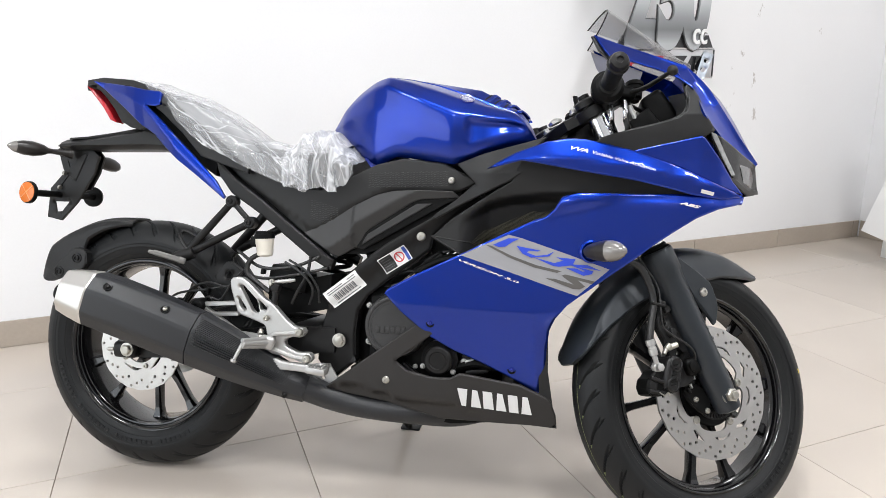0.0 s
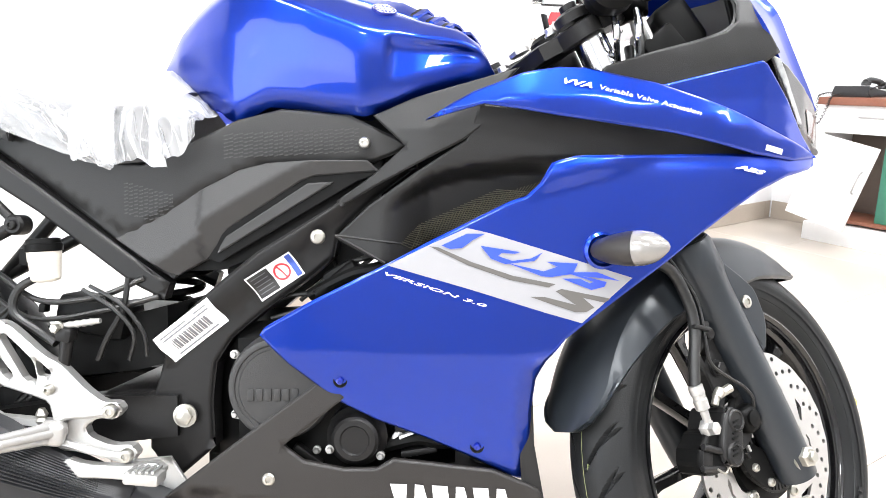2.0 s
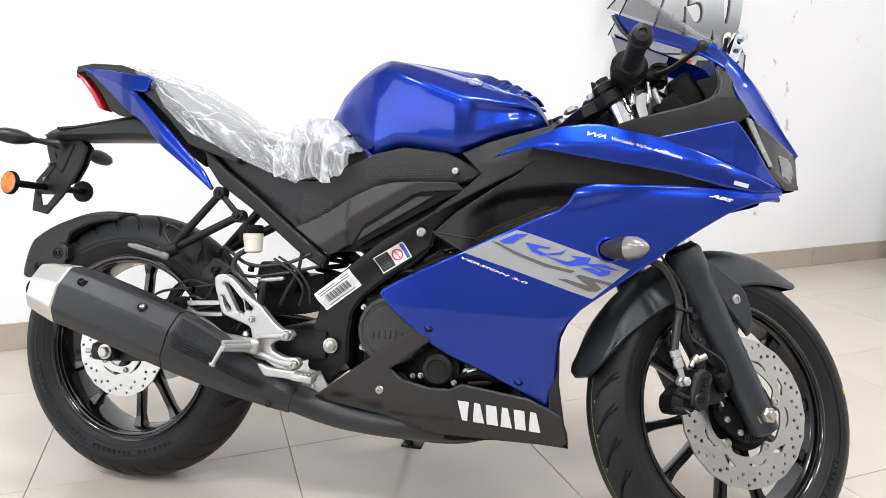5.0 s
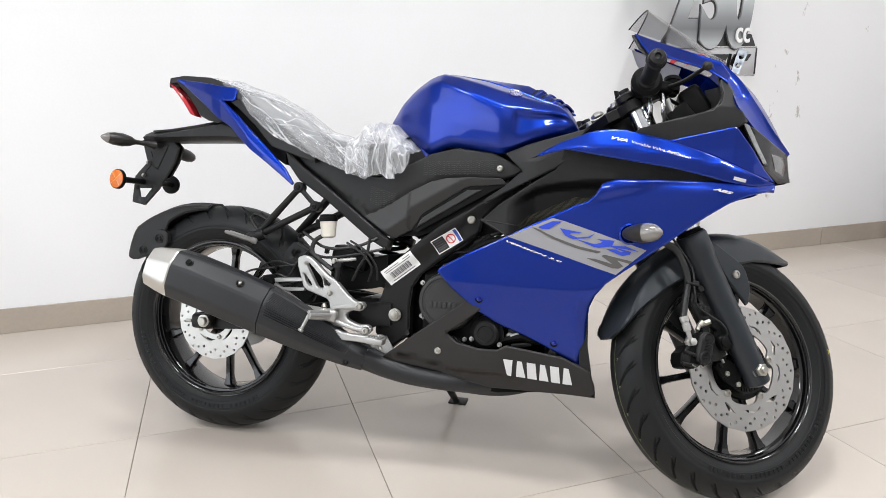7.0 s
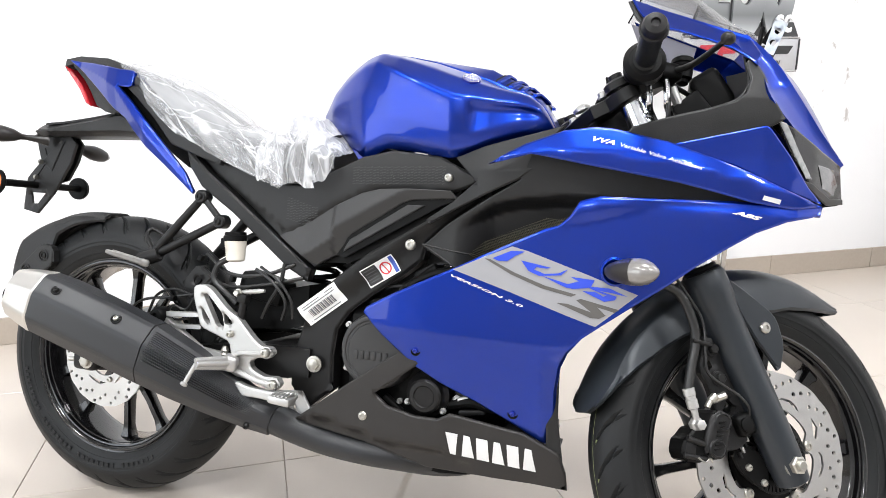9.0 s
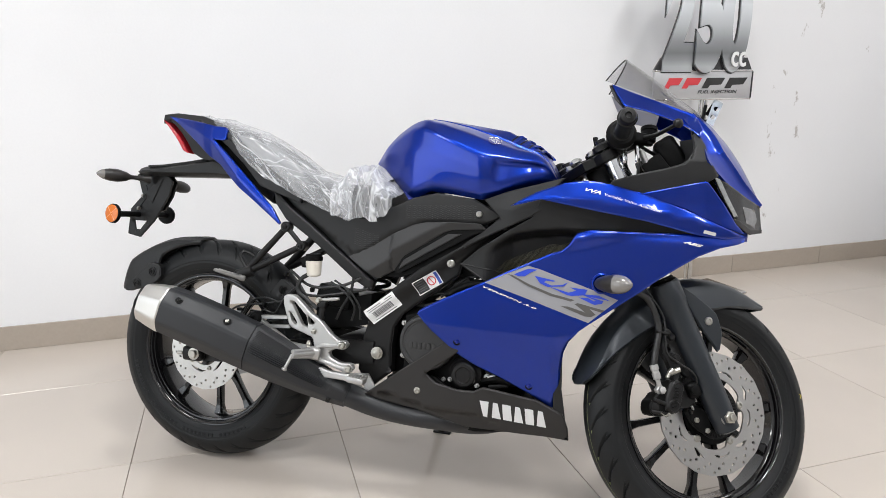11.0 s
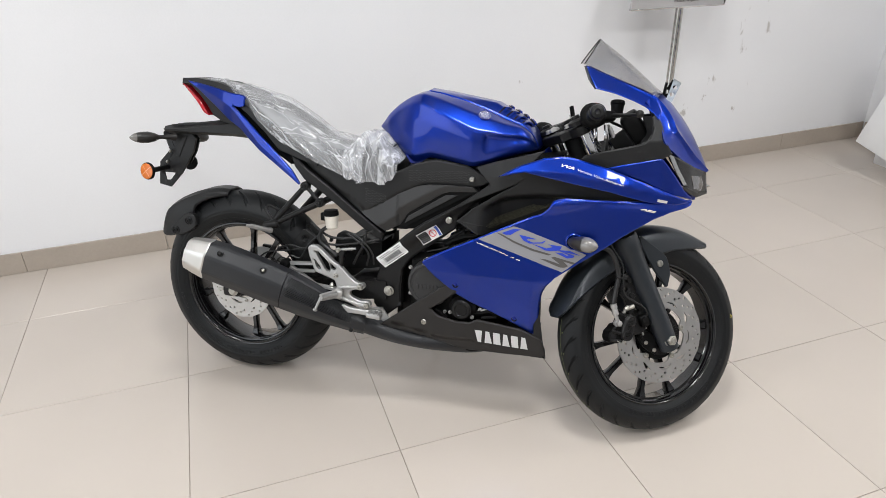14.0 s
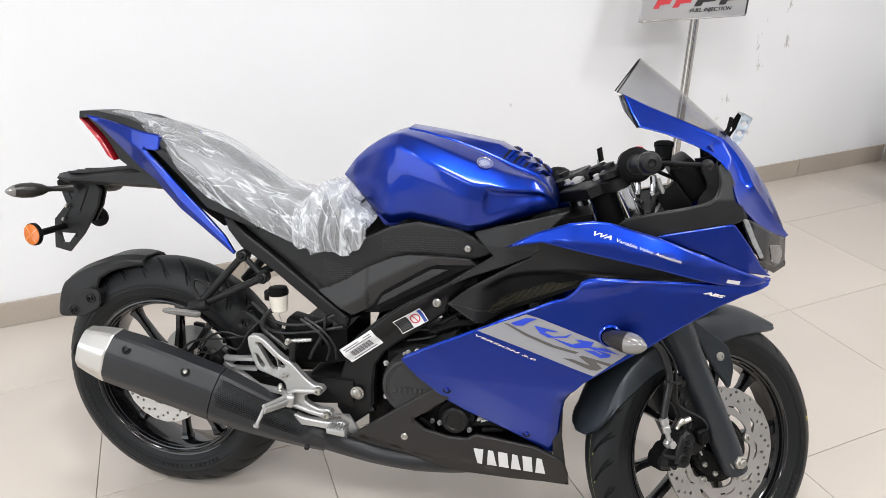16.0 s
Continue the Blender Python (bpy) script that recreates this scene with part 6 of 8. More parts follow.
def cover_height(x, y):
    zt, zg, yg = interp(x, T_TOP), interp(x, T_GAP), interp(x, T_GAP_Y) - 0.002
    yt = interp(x, [(0.62, 0.030), (0.72, 0.036), (0.82, 0.035), (0.86, 0.040), (0.93, 0.052), (0.96, 0.050)])
    return zt if y < yt else zt + (zg - zt) * (y - yt) / max(yg - yt, 0.004)


# Vent gaps are solid slivers, their shade painted as near-black.
for k in range(4):
    for s in (-1, 1):
        x = 0.842 + 0.023 * k
        slot, fin = [], []
        for f in (0.0, 0.35, 0.7, 1.0):
            y = 0.026 + 0.036 * f
            xx = x + 0.016 - 0.022 * f
            z = cover_height(xx, y)
            slot.append([(xx + dx, s * y, z + dz) for dx, dz in ((-0.0035, -0.004), (0.0035, -0.004), (0.0035, 0.0004), (-0.0030, 0.0012))])
            fin.append([(xx + dx, s * y, z + dz) for dx, dz in ((0.0035, -0.004), (0.0110, -0.004), (0.0100, 0.0004), (0.0040, 0.0016))])
        part("vent", loft(slot), DEEP, tank)
        part("vent_fin", loft(fin), BLUE, tank)
both("tank_fin", lambda s: shell([(0.560, 0.794), (0.600, 0.777), (0.640, 0.792), (0.604, 0.766), (0.580, 0.768)], 0.080, 0.004, 0.002, 0.012, 0, s), BLUE_DARK)
ex, ez = 0.805, 0.917
for s in (-1, 1):
    m = Matrix.Translation((ex, s * 0.1105, ez + 0.0050)) @ Vector((0.24, s * 0.55, 0.80)).to_track_quat("Z", "Y").to_matrix().to_4x4()
    em = part("emblem", lathe((0, 0, 0), (0, 0, 1), [(-0.008, 0.0165), (0.0010, 0.0165), (0.0016, 0.0157), (0.0010, 0.0145), (0.0002, 0.0140), (-0.008, 0.0140)], 36, True), SIGN_STEEL, tank, "round silver tank emblem", m)
    part("emblem_field", lathe((0, 0, 0), (0, 0, 1), [(-0.006, 0.0172), (0.0006, 0.0172), (0.0007, 0.001)], 32), BLUE_DARK, em, "", m)
    for k in range(6):
        part("emblem_bar", join(*[cuboid(0.0015, 0.0108, 0.0014, m @ pose(0, 0, 0.0006, 0, 0, 60 * k) @ pose(o, 0.0070, 0), 0.0003) for o in (-0.0024, 0.0024)]), LETTER, em)

# --- seat and tail
S_TOP = [(-0.115, 0.962), (0.017, 0.955), (0.126, 0.922), (0.216, 0.874), (0.290, 0.822), (0.387, 0.802), (0.466, 0.804), (0.53, 0.822)]
S_BOT = [(-0.115, 0.948), (0.03, 0.925), (0.088, 0.880), (0.165, 0.815), (0.305, 0.757), (0.385, 0.730), (0.449, 0.714), (0.53, 0.722)]
S_WID = [(-0.115, 0.050), (0.03, 0.085), (0.12, 0.098), (0.25, 0.108), (0.40, 0.120), (0.53, 0.105)]


def seat_ring(x, g=0.0):
    zt, zb, w = interp(x, S_TOP) + g, interp(x, S_BOT) - g * 0.2, interp(x, S_WID) + g
    half = [(0, zt), (0.5 * w, zt - 0.002), (0.80 * w, zt - 0.012), (0.96 * w, zt - 0.4 * (zt - zb)), (w, zb + 0.2 * (zt - zb)), (0.97 * w, zb)]
    P = [(v.x, v.y) for v in spline([(a, b, 0) for a, b in half], 4)]
    return [(x, -y, z) for y, z in P] + [(x, y, z) for y, z in reversed(P[1:])]


seat = part("seat", loft([seat_ring(-0.115 + 0.645 * k / 40) for k in range(41)]), SEAT, bike, "black vinyl two-level seat", sharp=60)


def tail_depth(x, z):
    return interp(x, [(-0.14, 0.046), (-0.03, 0.080), (0.10, 0.108), (0.25, 0.122)])


TAIL = [(-0.174, 0.977), (-0.100, 0.967), (-0.035, 0.955), (0.005, 0.947), (0.042, 0.943), (0.050, 0.937), (0.048, 0.910), (0.036, 0.906), (0.008, 0.909), (0.059, 0.869), (0.112, 0.823), (0.170, 0.772), (0.220, 0.726), (0.246, 0.690), (0.241, 0.685), (0.212, 0.706), (0.158, 0.743), (0.106, 0.777), (0.060, 0.814), (0.034, 0.838), (-0.012, 0.862), (-0.068, 0.904), (-0.125, 0.944)]


def tail_skin(x, z):
    """The upper flank leans in; a crease runs along the blade."""
    crease = interp(x, [(-0.17, 0.974), (-0.06, 0.935), (0.0, 0.906), (0.05, 0.858), (0.11, 0.800), (0.25, 0.690)])
    return tail_depth(x, z) + 0.006 - 0.16 * max(0.0, z - crease) - 0.20 * max(0.0, crease - z)


both("tail_panel", lambda s: shell(TAIL, tail_skin, 0.006, 0.003, 0.006, 0, s), BLUE, "long glossy blue tail panel")
both("tail_inner", lambda s: shell([(-0.182, 0.972), (-0.150, 0.980), (-0.100, 0.950), (-0.040, 0.895), (0.010, 0.855), (-0.020, 0.851), (-0.052, 0.858), (-0.086, 0.873), (-0.112, 0.905), (-0.150, 0.942)], lambda x, z: tail_depth(x, z) - 0.008, 0.02, 0.003, 0.012, 0, s), MATTE)
both("seat_side", lambda s: shell([(0.030, 0.905), (0.060, 0.912), (0.10, 0.876), (0.170, 0.815), (0.300, 0.765), (0.298, 0.745), (0.170, 0.785), (0.115, 0.842), (0.060, 0.885)], lambda x, z: tail_depth(x, z) - 0.006, 0.01, 0.003, 0.014, 0, s), MATTE)
both("tail_light", lambda s: shell([(-0.190, 0.972), (-0.176, 0.966), (-0.124, 0.918), (-0.092, 0.877), (-0.112, 0.884), (-0.152, 0.930)], lambda x, z: tail_depth(x, z) - 0.006, 0.03, 0.003, 0.010, 0, s), RED, "red tail light")
part("tail_top", loft([[(x, y * w, z) for y, z in ((-1, zz - 0.016), (-0.9, zz), (0.9, zz), (1, zz - 0.016))] for x, w, zz in ((-0.216, 0.018, 0.976), (-0.206, 0.032, 0.984), (-0.15, 0.046, 0.987), (-0.05, 0.070, 0.976), (0.05, 0.080, 0.944))]), MATTE, bike, "black tail top")
part("tail_core", loft([[(x, y * w, z) for y, z in ((-1, zb), (1, zb), (1, zt), (-1, zt))] for x, w, zb, zt in ((-0.12, 0.035, 0.91, 0.945), (-0.05, 0.05, 0.86, 0.94), (0.05, 0.07, 0.83, 0.92), (0.20, 0.085, 0.74, 0.83))]), DEEP, bike)
# plate holder
arm = [[(x, y * w, z) for y, z in ((-1, zb + 0.010), (-0.7, zb), (0.7, zb), (1, zb + 0.010), (1, zt - 0.012), (0.6, zt), (-0.6, zt), (-1, zt - 0.012))] for x, w, zb, zt in ((-0.295, 0.026, 0.806, 0.824), (-0.27, 0.038, 0.803, 0.830), (-0.22, 0.044, 0.804, 0.832), (-0.12, 0.048, 0.806, 0.846), (-0.02, 0.054, 0.808, 0.862), (0.06, 0.058, 0.804, 0.856))]
holder = part("plate_holder", loft(arm), MATTE, bike, "black rear mudguard and plate holder arm")
for s in (-1, 1):
    low = [(-0.328, 0.703), (-0.336, 0.626), (-0.293, 0.618), (-0.246, 0.667)] if s < 0 else [(-0.290, 0.712), (-0.262, 0.690)]
    cut = [[(-0.316, 0.668), (-0.270, 0.668), (-0.292, 0.642), (-0.310, 0.641)]] if s < 0 else []
    part("plate_drop", shell([(-0.302, 0.790), (-0.287, 0.745)] + low + [(-0.222, 0.702), (-0.196, 0.744), (-0.182, 0.788), (-0.205, 0.812), (-0.275, 0.812)], 0.014, 0.006, 0.002, 0.012, 0, s, holes=cut), MATTE, holder)
    part("drop_rib", shell([(-0.280, 0.745), (-0.226, 0.795), (-0.214, 0.795), (-0.250, 0.722)], 0.0175, 0.006, 0.002, 0.012, 0, s), MATTE, holder)
for x, y, z in ((-0.281, -0.020, 0.705), (-0.281, 0.020, 0.705), (-0.262, -0.026, 0.742)):
    part("plate_bolt", bolt((x - 0.012, y, z), (-1, 0, 0.3), 0.006), BOLT, holder)
for y in (-0.030, 0.0, 0.030):
    part("arm_ridge", loft([[(x, y + dy, z + dz) for dy, dz in ((-0.0035, 0), (0.0035, 0), (0.002, 0.005), (-0.002, 0.005))] for x, z in ((-0.255, 0.829), (-0.20, 0.833), (-0.12, 0.844), (-0.03, 0.859))]), MATTE, holder, smooth=False)
part("plate_back", loft([[(x - 0.004, y, z), (x + 0.004, y, z)] + [(x + 0.004, -y, z), (x - 0.004, -y, z)] for x, y, z in ((-0.278, 0.016, 0.775), (-0.268, 0.016, 0.748), (-0.318, 0.016, 0.684))]), MATTE, holder)
part("reflector_bar", rod((-0.298, -0.100, 0.686), (-0.298, 0.118, 0.686), 0.0085, n=16), DEEP, holder)
part("bar_slot", join(*[cuboid(0.002, 0.035, 0.005, pose(-0.3070, y, 0.689), 0.0005) for y in (-0.055, 0.055)]), LETTER, holder)
part("holder_bolt", bolt((-0.307, 0.0, 0.690), (-1, 0, 0.2), 0.007), BOLT, holder)
for s in (-1, 1):
    r = part("side_reflector", lathe((-0.300, s * 0.108, 0.686), (-0.15, s, 0.05), [(0, 0.026), (0.002, 0.028), (0.008, 0.028), (0.011, 0.0265)], 32), DEEP, holder, "round side reflector")
    rm = Matrix.Translation((-0.3018, s * 0.1200, 0.6866)) @ Vector((-0.15, s, 0.05)).to_track_quat("Z", "Y").to_matrix().to_4x4()
    part("reflector_face", lathe((0, 0, 0), (0, 0, 1), [(-0.003, 0.0255), (0.0, 0.0252), (0.0012, 0.020), (0.0020, 0.001)], 28), ORANGE, r, "amber reflector face", rm)
    for k in range(2):
        part("reflector_rib", cuboid(0.0016, 0.050, 0.0012, rm @ pose(0, 0, 0.0014, 0, 0, 38 + 90 * k), 0.0003), mat("reflector_rib_amber", (0.75, 0.33, 0.12), 0.3), r)
    p0, p1 = (Vector((-0.250, -0.030, 0.792)), Vector((-0.322, -0.160, 0.798))) if s < 0 else (Vector((-0.250, 0.040, 0.788)), Vector((-0.250, 0.158, 0.772)))
    d = (p1 - p0)
    p0 = p1 - d.normalized() * 0.149
    st = part("turn_signal", lathe(p0, d, [(0, 0.013), (0.02, 0.0085), (0.046, 0.0062), (0.056, 0.0072), (0.070, 0.0140), (0.092, 0.0185), (0.114, 0.0178), (0.130, 0.0140)], 24), SMOKE, holder, "smoked black rear turn signal")
    part("signal_lens", lathe(p0 + d.normalized() * 0.130, d, [(0, 0.0145), (0.008, 0.0105), (0.016, 0.005), (0.019, 0.001)], 24), CLEAR, st, "clear signal lens")
part("plate_light", cuboid(0.03, 0.05, 0.016, pose(-0.285, 0, 0.800), 0.005), DEEP, holder)

# --- passenger peg bracket
bracket = []
for p, q, r0, r1 in (((0.135, -0.112, 0.546), (0.305, -0.108, 0.632), 0.0095, 0.0085), ((0.135, -0.112, 0.546), (0.256, -0.106, 0.680), 0.0100, 0.0080), ((0.256, -0.106, 0.680), (0.305, -0.108, 0.632), 0.0065, 0.0065), ((0.120, -0.120, 0.540), (0.165, -0.116, 0.556), 0.016, 0.014)):
    bracket.append(rod(p, q, r0, r1, 14))
for p in ((0.305, -0.108, 0.632), (0.256, -0.106, 0.680)):
    bracket.append(lathe(Vector(p) + Vector((0, 0.012, 0)), (0, -1, 0), [(0, 0.014), (0.02, 0.014), (0.024, 0.011)], 20))
fb = part("peg_bracket", join(*bracket), FRAME, bike, "black passenger footrest bracket")
part("bracket_bolt", bolt((0.305, -0.120, 0.632), r=0.007), FRAME, fb)
part("bracket_bolt", bolt((0.256, -0.118, 0.680), r=0.007), FRAME, fb)
pm = Matrix.Translation((0.119, -0.169, 0.549)) @ Vector((-0.062, -0.062, 0.026)).to_track_quat("Z", "Y").to_matrix().to_4x4()
peg2 = part("passenger_peg", join(loft([[pm @ Vector((x * a, y * b, z)) for x, y in ((-1, -0.6), (-0.7, -1), (0.7, -1), (1, -0.6), (1, 0.6), (0.7, 1), (-0.7, 1), (-1, 0.6))] for z, a, b in ((-0.036, 0.0085, 0.0060), (-0.028, 0.0088, 0.0066), (0.014, 0.0078, 0.0055), (0.028, 0.0062, 0.0045), (0.033, 0.0040, 0.0028))]), cuboid(0.015, 0.016, 0.020, pm @ pose(0, 0, -0.042), 0.005)), PEG, fb, "aluminium passenger footrest, folded out")
for k in (-1, 0, 1):
    part("peg_rib", cuboid(0.0022, 0.0026, 0.050, pm @ pose(0.0046 * k, 0.0056, -0.004, 0, 0, 0), 0.0007), PEG, peg2)
part("peg_loop", tube([(0.150, -0.118, 0.560), (0.120, -0.105, 0.592), (0.125, -0.09, 0.605), (0.175, -0.095, 0.585)], 0.005, 8), FRAME, fb)
left_arm = part("peg_bracket", join(rod((0.135, 0.112, 0.546), (0.305, 0.108, 0.632), 0.011), rod((0.135, 0.112, 0.546), (0.256, 0.106, 0.680), 0.012)), FRAME, bike)

# --- swing arm, shock, mudguards
part("swing_arm", join(loft([[(x, -0.088 + dy, z + dz) for dy, dz in ((-0.016, -h), (0.016, -h), (0.016, h), (-0.016, h))] for x, z, h in ((0.52, 0.370, 0.028), (0.40, 0.362, 0.034), (0.20, 0.335, 0.030), (0.0, 0.314, 0.024), (-0.045, 0.310, 0.020))]),
     loft([[(x, 0.10 + dy, z + dz) for dy, dz in ((-0.016, -h), (0.016, -h), (0.016, h), (-0.016, h))] for x, z, h in ((0.52, 0.370, 0.028), (0.40, 0.362, 0.034), (0.20, 0.335, 0.030), (0.0, 0.314, 0.024), (-0.045, 0.310, 0.020))]), cuboid(0.08, 0.2, 0.07, pose(0.44, 0, 0.365), 0.015)), FRAME, bike, "black swing arm")
spring = [Vector((0.43 + 0.085 * f + 0.030 * math.cos(f * 40), 0.030 * math.sin(f * 40), 0.43 + 0.17 * f)) for f in [k / 70 for k in range(71)]]
part("shock_spring", tube(spring, 0.0058, 7, 1), DEEP, bike)
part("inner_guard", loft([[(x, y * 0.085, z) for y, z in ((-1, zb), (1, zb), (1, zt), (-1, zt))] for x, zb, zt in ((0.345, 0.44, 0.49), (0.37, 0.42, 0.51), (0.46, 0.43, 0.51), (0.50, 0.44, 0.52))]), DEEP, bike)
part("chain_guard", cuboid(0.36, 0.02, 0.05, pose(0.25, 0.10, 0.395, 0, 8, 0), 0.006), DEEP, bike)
rows = []
for k in range(27):
    g = 100 + k * 52 / 26
    a = radians(g)
    R = interp(g, [(100, 0.322), (104, 0.328), (117, 0.345), (122, 0.350), (131, 0.361), (138, 0.368), (141, 0.366), (149, 0.352), (152, 0.346)])
    w = interp(g, [(100, 0.046), (110, 0.060), (122, 0.068), (138, 0.074), (152, 0.070)])
    sk = interp(g, [(100, 0.004), (112, 0.014), (122, 0.028), (126, 0.050), (138, 0.072), (146, 0.060), (150, 0.036), (152, 0.016)])
    rows.append([((R - d) * math.cos(a), w * y, 0.314 + (R - d) * math.sin(a)) for y, d in ((-1.06, sk + 0.012), (-1.06, sk * 0.5 + 0.012), (-0.99, 0.014), (-0.94, 0.009), (-0.6, 0.002), (-0.55, 0), (0.55, 0), (0.6, 0.002), (0.94, 0.009), (0.99, 0.014), (1.06, sk * 0.5 + 0.012), (1.06, sk + 0.012))])
hug = part("rear_hugger", loft([r + [(x * 0.985, y * 0.95, 0.314 + (z - 0.314) * 0.985) for x, y, z in reversed(r)] for r in rows]), MATTE, bike, "matte black rear wheel hugger", sharp=24)
part("hugger_bracket", shell(chaikin([(-0.152, 0.546), (-0.188, 0.553), (-0.224, 0.520), (-0.254, 0.492), (-0.240, 0.470), (-0.198, 0.478), (-0.152, 0.506)], 1), 0.090, 0.014, 0.004), MATTE, hug)
for x, z in ((-0.178, 0.526), (-0.229, 0.490)):
    part("hugger_bolt", lathe((x, -0.088, z), (0, -1, 0), [(0, 0.0135), (0.004, 0.0135), (0.0045, 0.0110), (0.001, 0.0100), (0.001, 0.0075), (0.005, 0.0070), (0.006, 0.0045), (0.003, 0.0040), (0.003, 0.0005)], 20), FRAME, hug)
ax_block = part("axle_block", cuboid(0.060, 0.030, 0.040, pose(-0.01, -0.115, 0.312), 0.010, 3), FRAME, bike)
part("axle_nut", hexbolt((0, -0.129, 0.314), r=0.0125), BOLT, ax_block)
part("adjuster_bolt", rod((-0.045, -0.115, 0.310), (-0.062, -0.115, 0.309), 0.005, n=10), BOLT, ax_block)
part("rear_caliper", join(cuboid(0.085, 0.05, 0.05, pose(0.095, -0.085, 0.385, 0, -35, 0), 0.010, 3), cuboid(0.05, 0.035, 0.04, pose(0.065, -0.09, 0.345, 0, -35, 0), 0.008)), DEEP, bike, "black rear brake caliper")
res = part("brake_reservoir", lathe((0.346, -0.112, 0.554), (-0.06, 0, 1), [(0, 0.008), (0.002, 0.016), (0.005, 0.0185), (0.028, 0.0200), (0.030, 0.0210), (0.042, 0.0212)], 24), RESERVOIR, bike, "milky white brake fluid reservoir")
part("reservoir_cap", lathe((0.3435, -0.112, 0.596), (-0.06, 0, 1), [(0, 0.0225), (0.001, 0.0235), (0.010, 0.0235), (0.011, 0.0215), (0.017, 0.0210), (0.018, 0.017)], 24), DEEP, res, "black reservoir cap")
part("reservoir_clip", cuboid(0.03, 0.02, 0.025, pose(0.320, -0.10, 0.588), 0.004), DEEP, res)
part("reservoir_hose", tube([(0.335, -0.112, 0.562), (0.315, -0.125, 0.545), (0.312, -0.13, 0.515), (0.345, -0.13, 0.49), (0.372, -0.135, 0.475)], 0.0058, 10), WIRE, bike)
for pts, r in ((((0.27, -0.10, 0.565), (0.34, -0.118, 0.530), (0.42, -0.12, 0.535), (0.48, -0.11, 0.560)), 0.0055), (((0.25, -0.09, 0.535), (0.33, -0.115, 0.505), (0.42, -0.118, 0.515), (0.50, -0.11, 0.535)), 0.005), (((0.46, -0.115, 0.56), (0.455, -0.12, 0.52), (0.435, -0.125, 0.48), (0.42, -0.12, 0.45)), 0.0055),
               (((0.09, -0.10, 0.40), (0.14, -0.115, 0.43), (0.22, -0.115, 0.425), (0.30, -0.11, 0.45)), 0.0035), (((0.07, -0.105, 0.415), (0.12, -0.11, 0.455), (0.20, -0.11, 0.47), (0.30, -0.10, 0.49)), 0.004), (((0.13, -0.105, 0.40), (0.17, -0.12, 0.445), (0.205, -0.12, 0.43), (0.21, -0.11, 0.40)), 0.0035)):
    part("hose", tube(pts, r * 0.72, 8), WIRE, bike)
part("rear_wiring_box", join(cuboid(0.10, 0.06, 0.05, pose(0.40, -0.075, 0.505, 0, 12, 0), 0.01)), DEEP, bike)
cylinder = part("rear_master_cylinder", join(rod((0.392, -0.142, 0.486), (0.384, -0.142, 0.430), 0.0085, 0.0075, 14), cuboid(0.022, 0.020, 0.020, pose(0.390, -0.142, 0.488, 0, 12, 0), 0.005)), FRAME, bike, "black rear brake master cylinder")
ribs = [(0.0, 0.0040)] + [(0.008 + 0.0045 * k, 0.0052 if k % 2 else 0.0040) for k in range(9)] + [(0.052, 0.0036)]
part("hose_fitting", lathe((0.384, -0.144, 0.499), (0.98, 0.05, 0.14), ribs, 12), ALU, cylinder, "silver crimped hose fitting")
part("banjo_bolt", hexbolt((0.382, -0.148, 0.498), r=0.0062, h=0.008), BOLT, cylinder)
part("push_rod", rod((0.384, -0.142, 0.432), (0.381, -0.146, 0.392), 0.0038, n=10), BOLT, cylinder)
# brackets, clips and wires between the wheel and the engine
for x, z, ry in ((0.268, 0.556, 25), (0.345, 0.520, 8), (0.430, 0.530, -15), (0.205, 0.468, 10)):
    part("cable_clip", cuboid(0.009, 0.014, 0.012, pose(x, -0.116, z, 0, ry, 0), 0.002), DEEP, bike)
for x, z in ((0.076, 0.402), (0.122, 0.426), (0.148, 0.398)):
    part("caliper_bolt", hexbolt((x, -0.108, z), r=0.0055, h=0.006), BOLT, bike)
part("bracket_plate", shell([(0.205, 0.500), (0.236, 0.536), (0.262, 0.540), (0.280, 0.512), (0.258, 0.474), (0.222, 0.470)], 0.092, 0.004, 0.0015, 0.012, holes=[circle(0.243, 0.505, 0.010, 14)]), FRAME, bike, "black bracket plate behind the footrest")
for pts, r in ((((0.17, -0.10, 0.415), (0.20, -0.112, 0.452), (0.235, -0.112, 0.448), (0.262, -0.108, 0.492), (0.30, -0.105, 0.530)), 0.0026), (((0.13, -0.10, 0.43), (0.16, -0.112, 0.470), (0.20, -0.110, 0.486), (0.245, -0.106, 0.476)), 0.0030), (((0.40, -0.12, 0.545), (0.445, -0.125, 0.520), (0.470, -0.122, 0.486), (0.462, -0.118, 0.450)), 0.0032), (((0.41, -0.12, 0.550), (0.455, -0.127, 0.527), (0.482, -0.122, 0.490), (0.485, -0.116, 0.455)), 0.0028)):
    part("hose", tube(pts, r, 7), WIRE, bike)

# --- rider footrest plate


def web(nodes, y, thick, width):
    """Flat cast arms between nodes of the side view."""
    out = []
    for (xa, za, wa), (xb, zb, wb) in nodes:
        a, b = Vector((xa, y, za)), Vector((xb, y, zb))
        d = (b - a).normalized()
        s = Vector((-d.z, 0, d.x))
        rings = []
        for p, w in ((a - d * wa * 0.6, wa * 0.55), (a, wa), (b, wb), (b + d * wb * 0.6, wb * 0.55)):
            rings.append([p + s * w * i + Vector((0, thick * j, 0)) for i, j in ((-1, 0.5), (-1, -0.3), (-0.75, -0.5), (0.75, -0.5), (1, -0.3), (1, 0.5))])
        out.append(loft(rings))
    return join(*out)


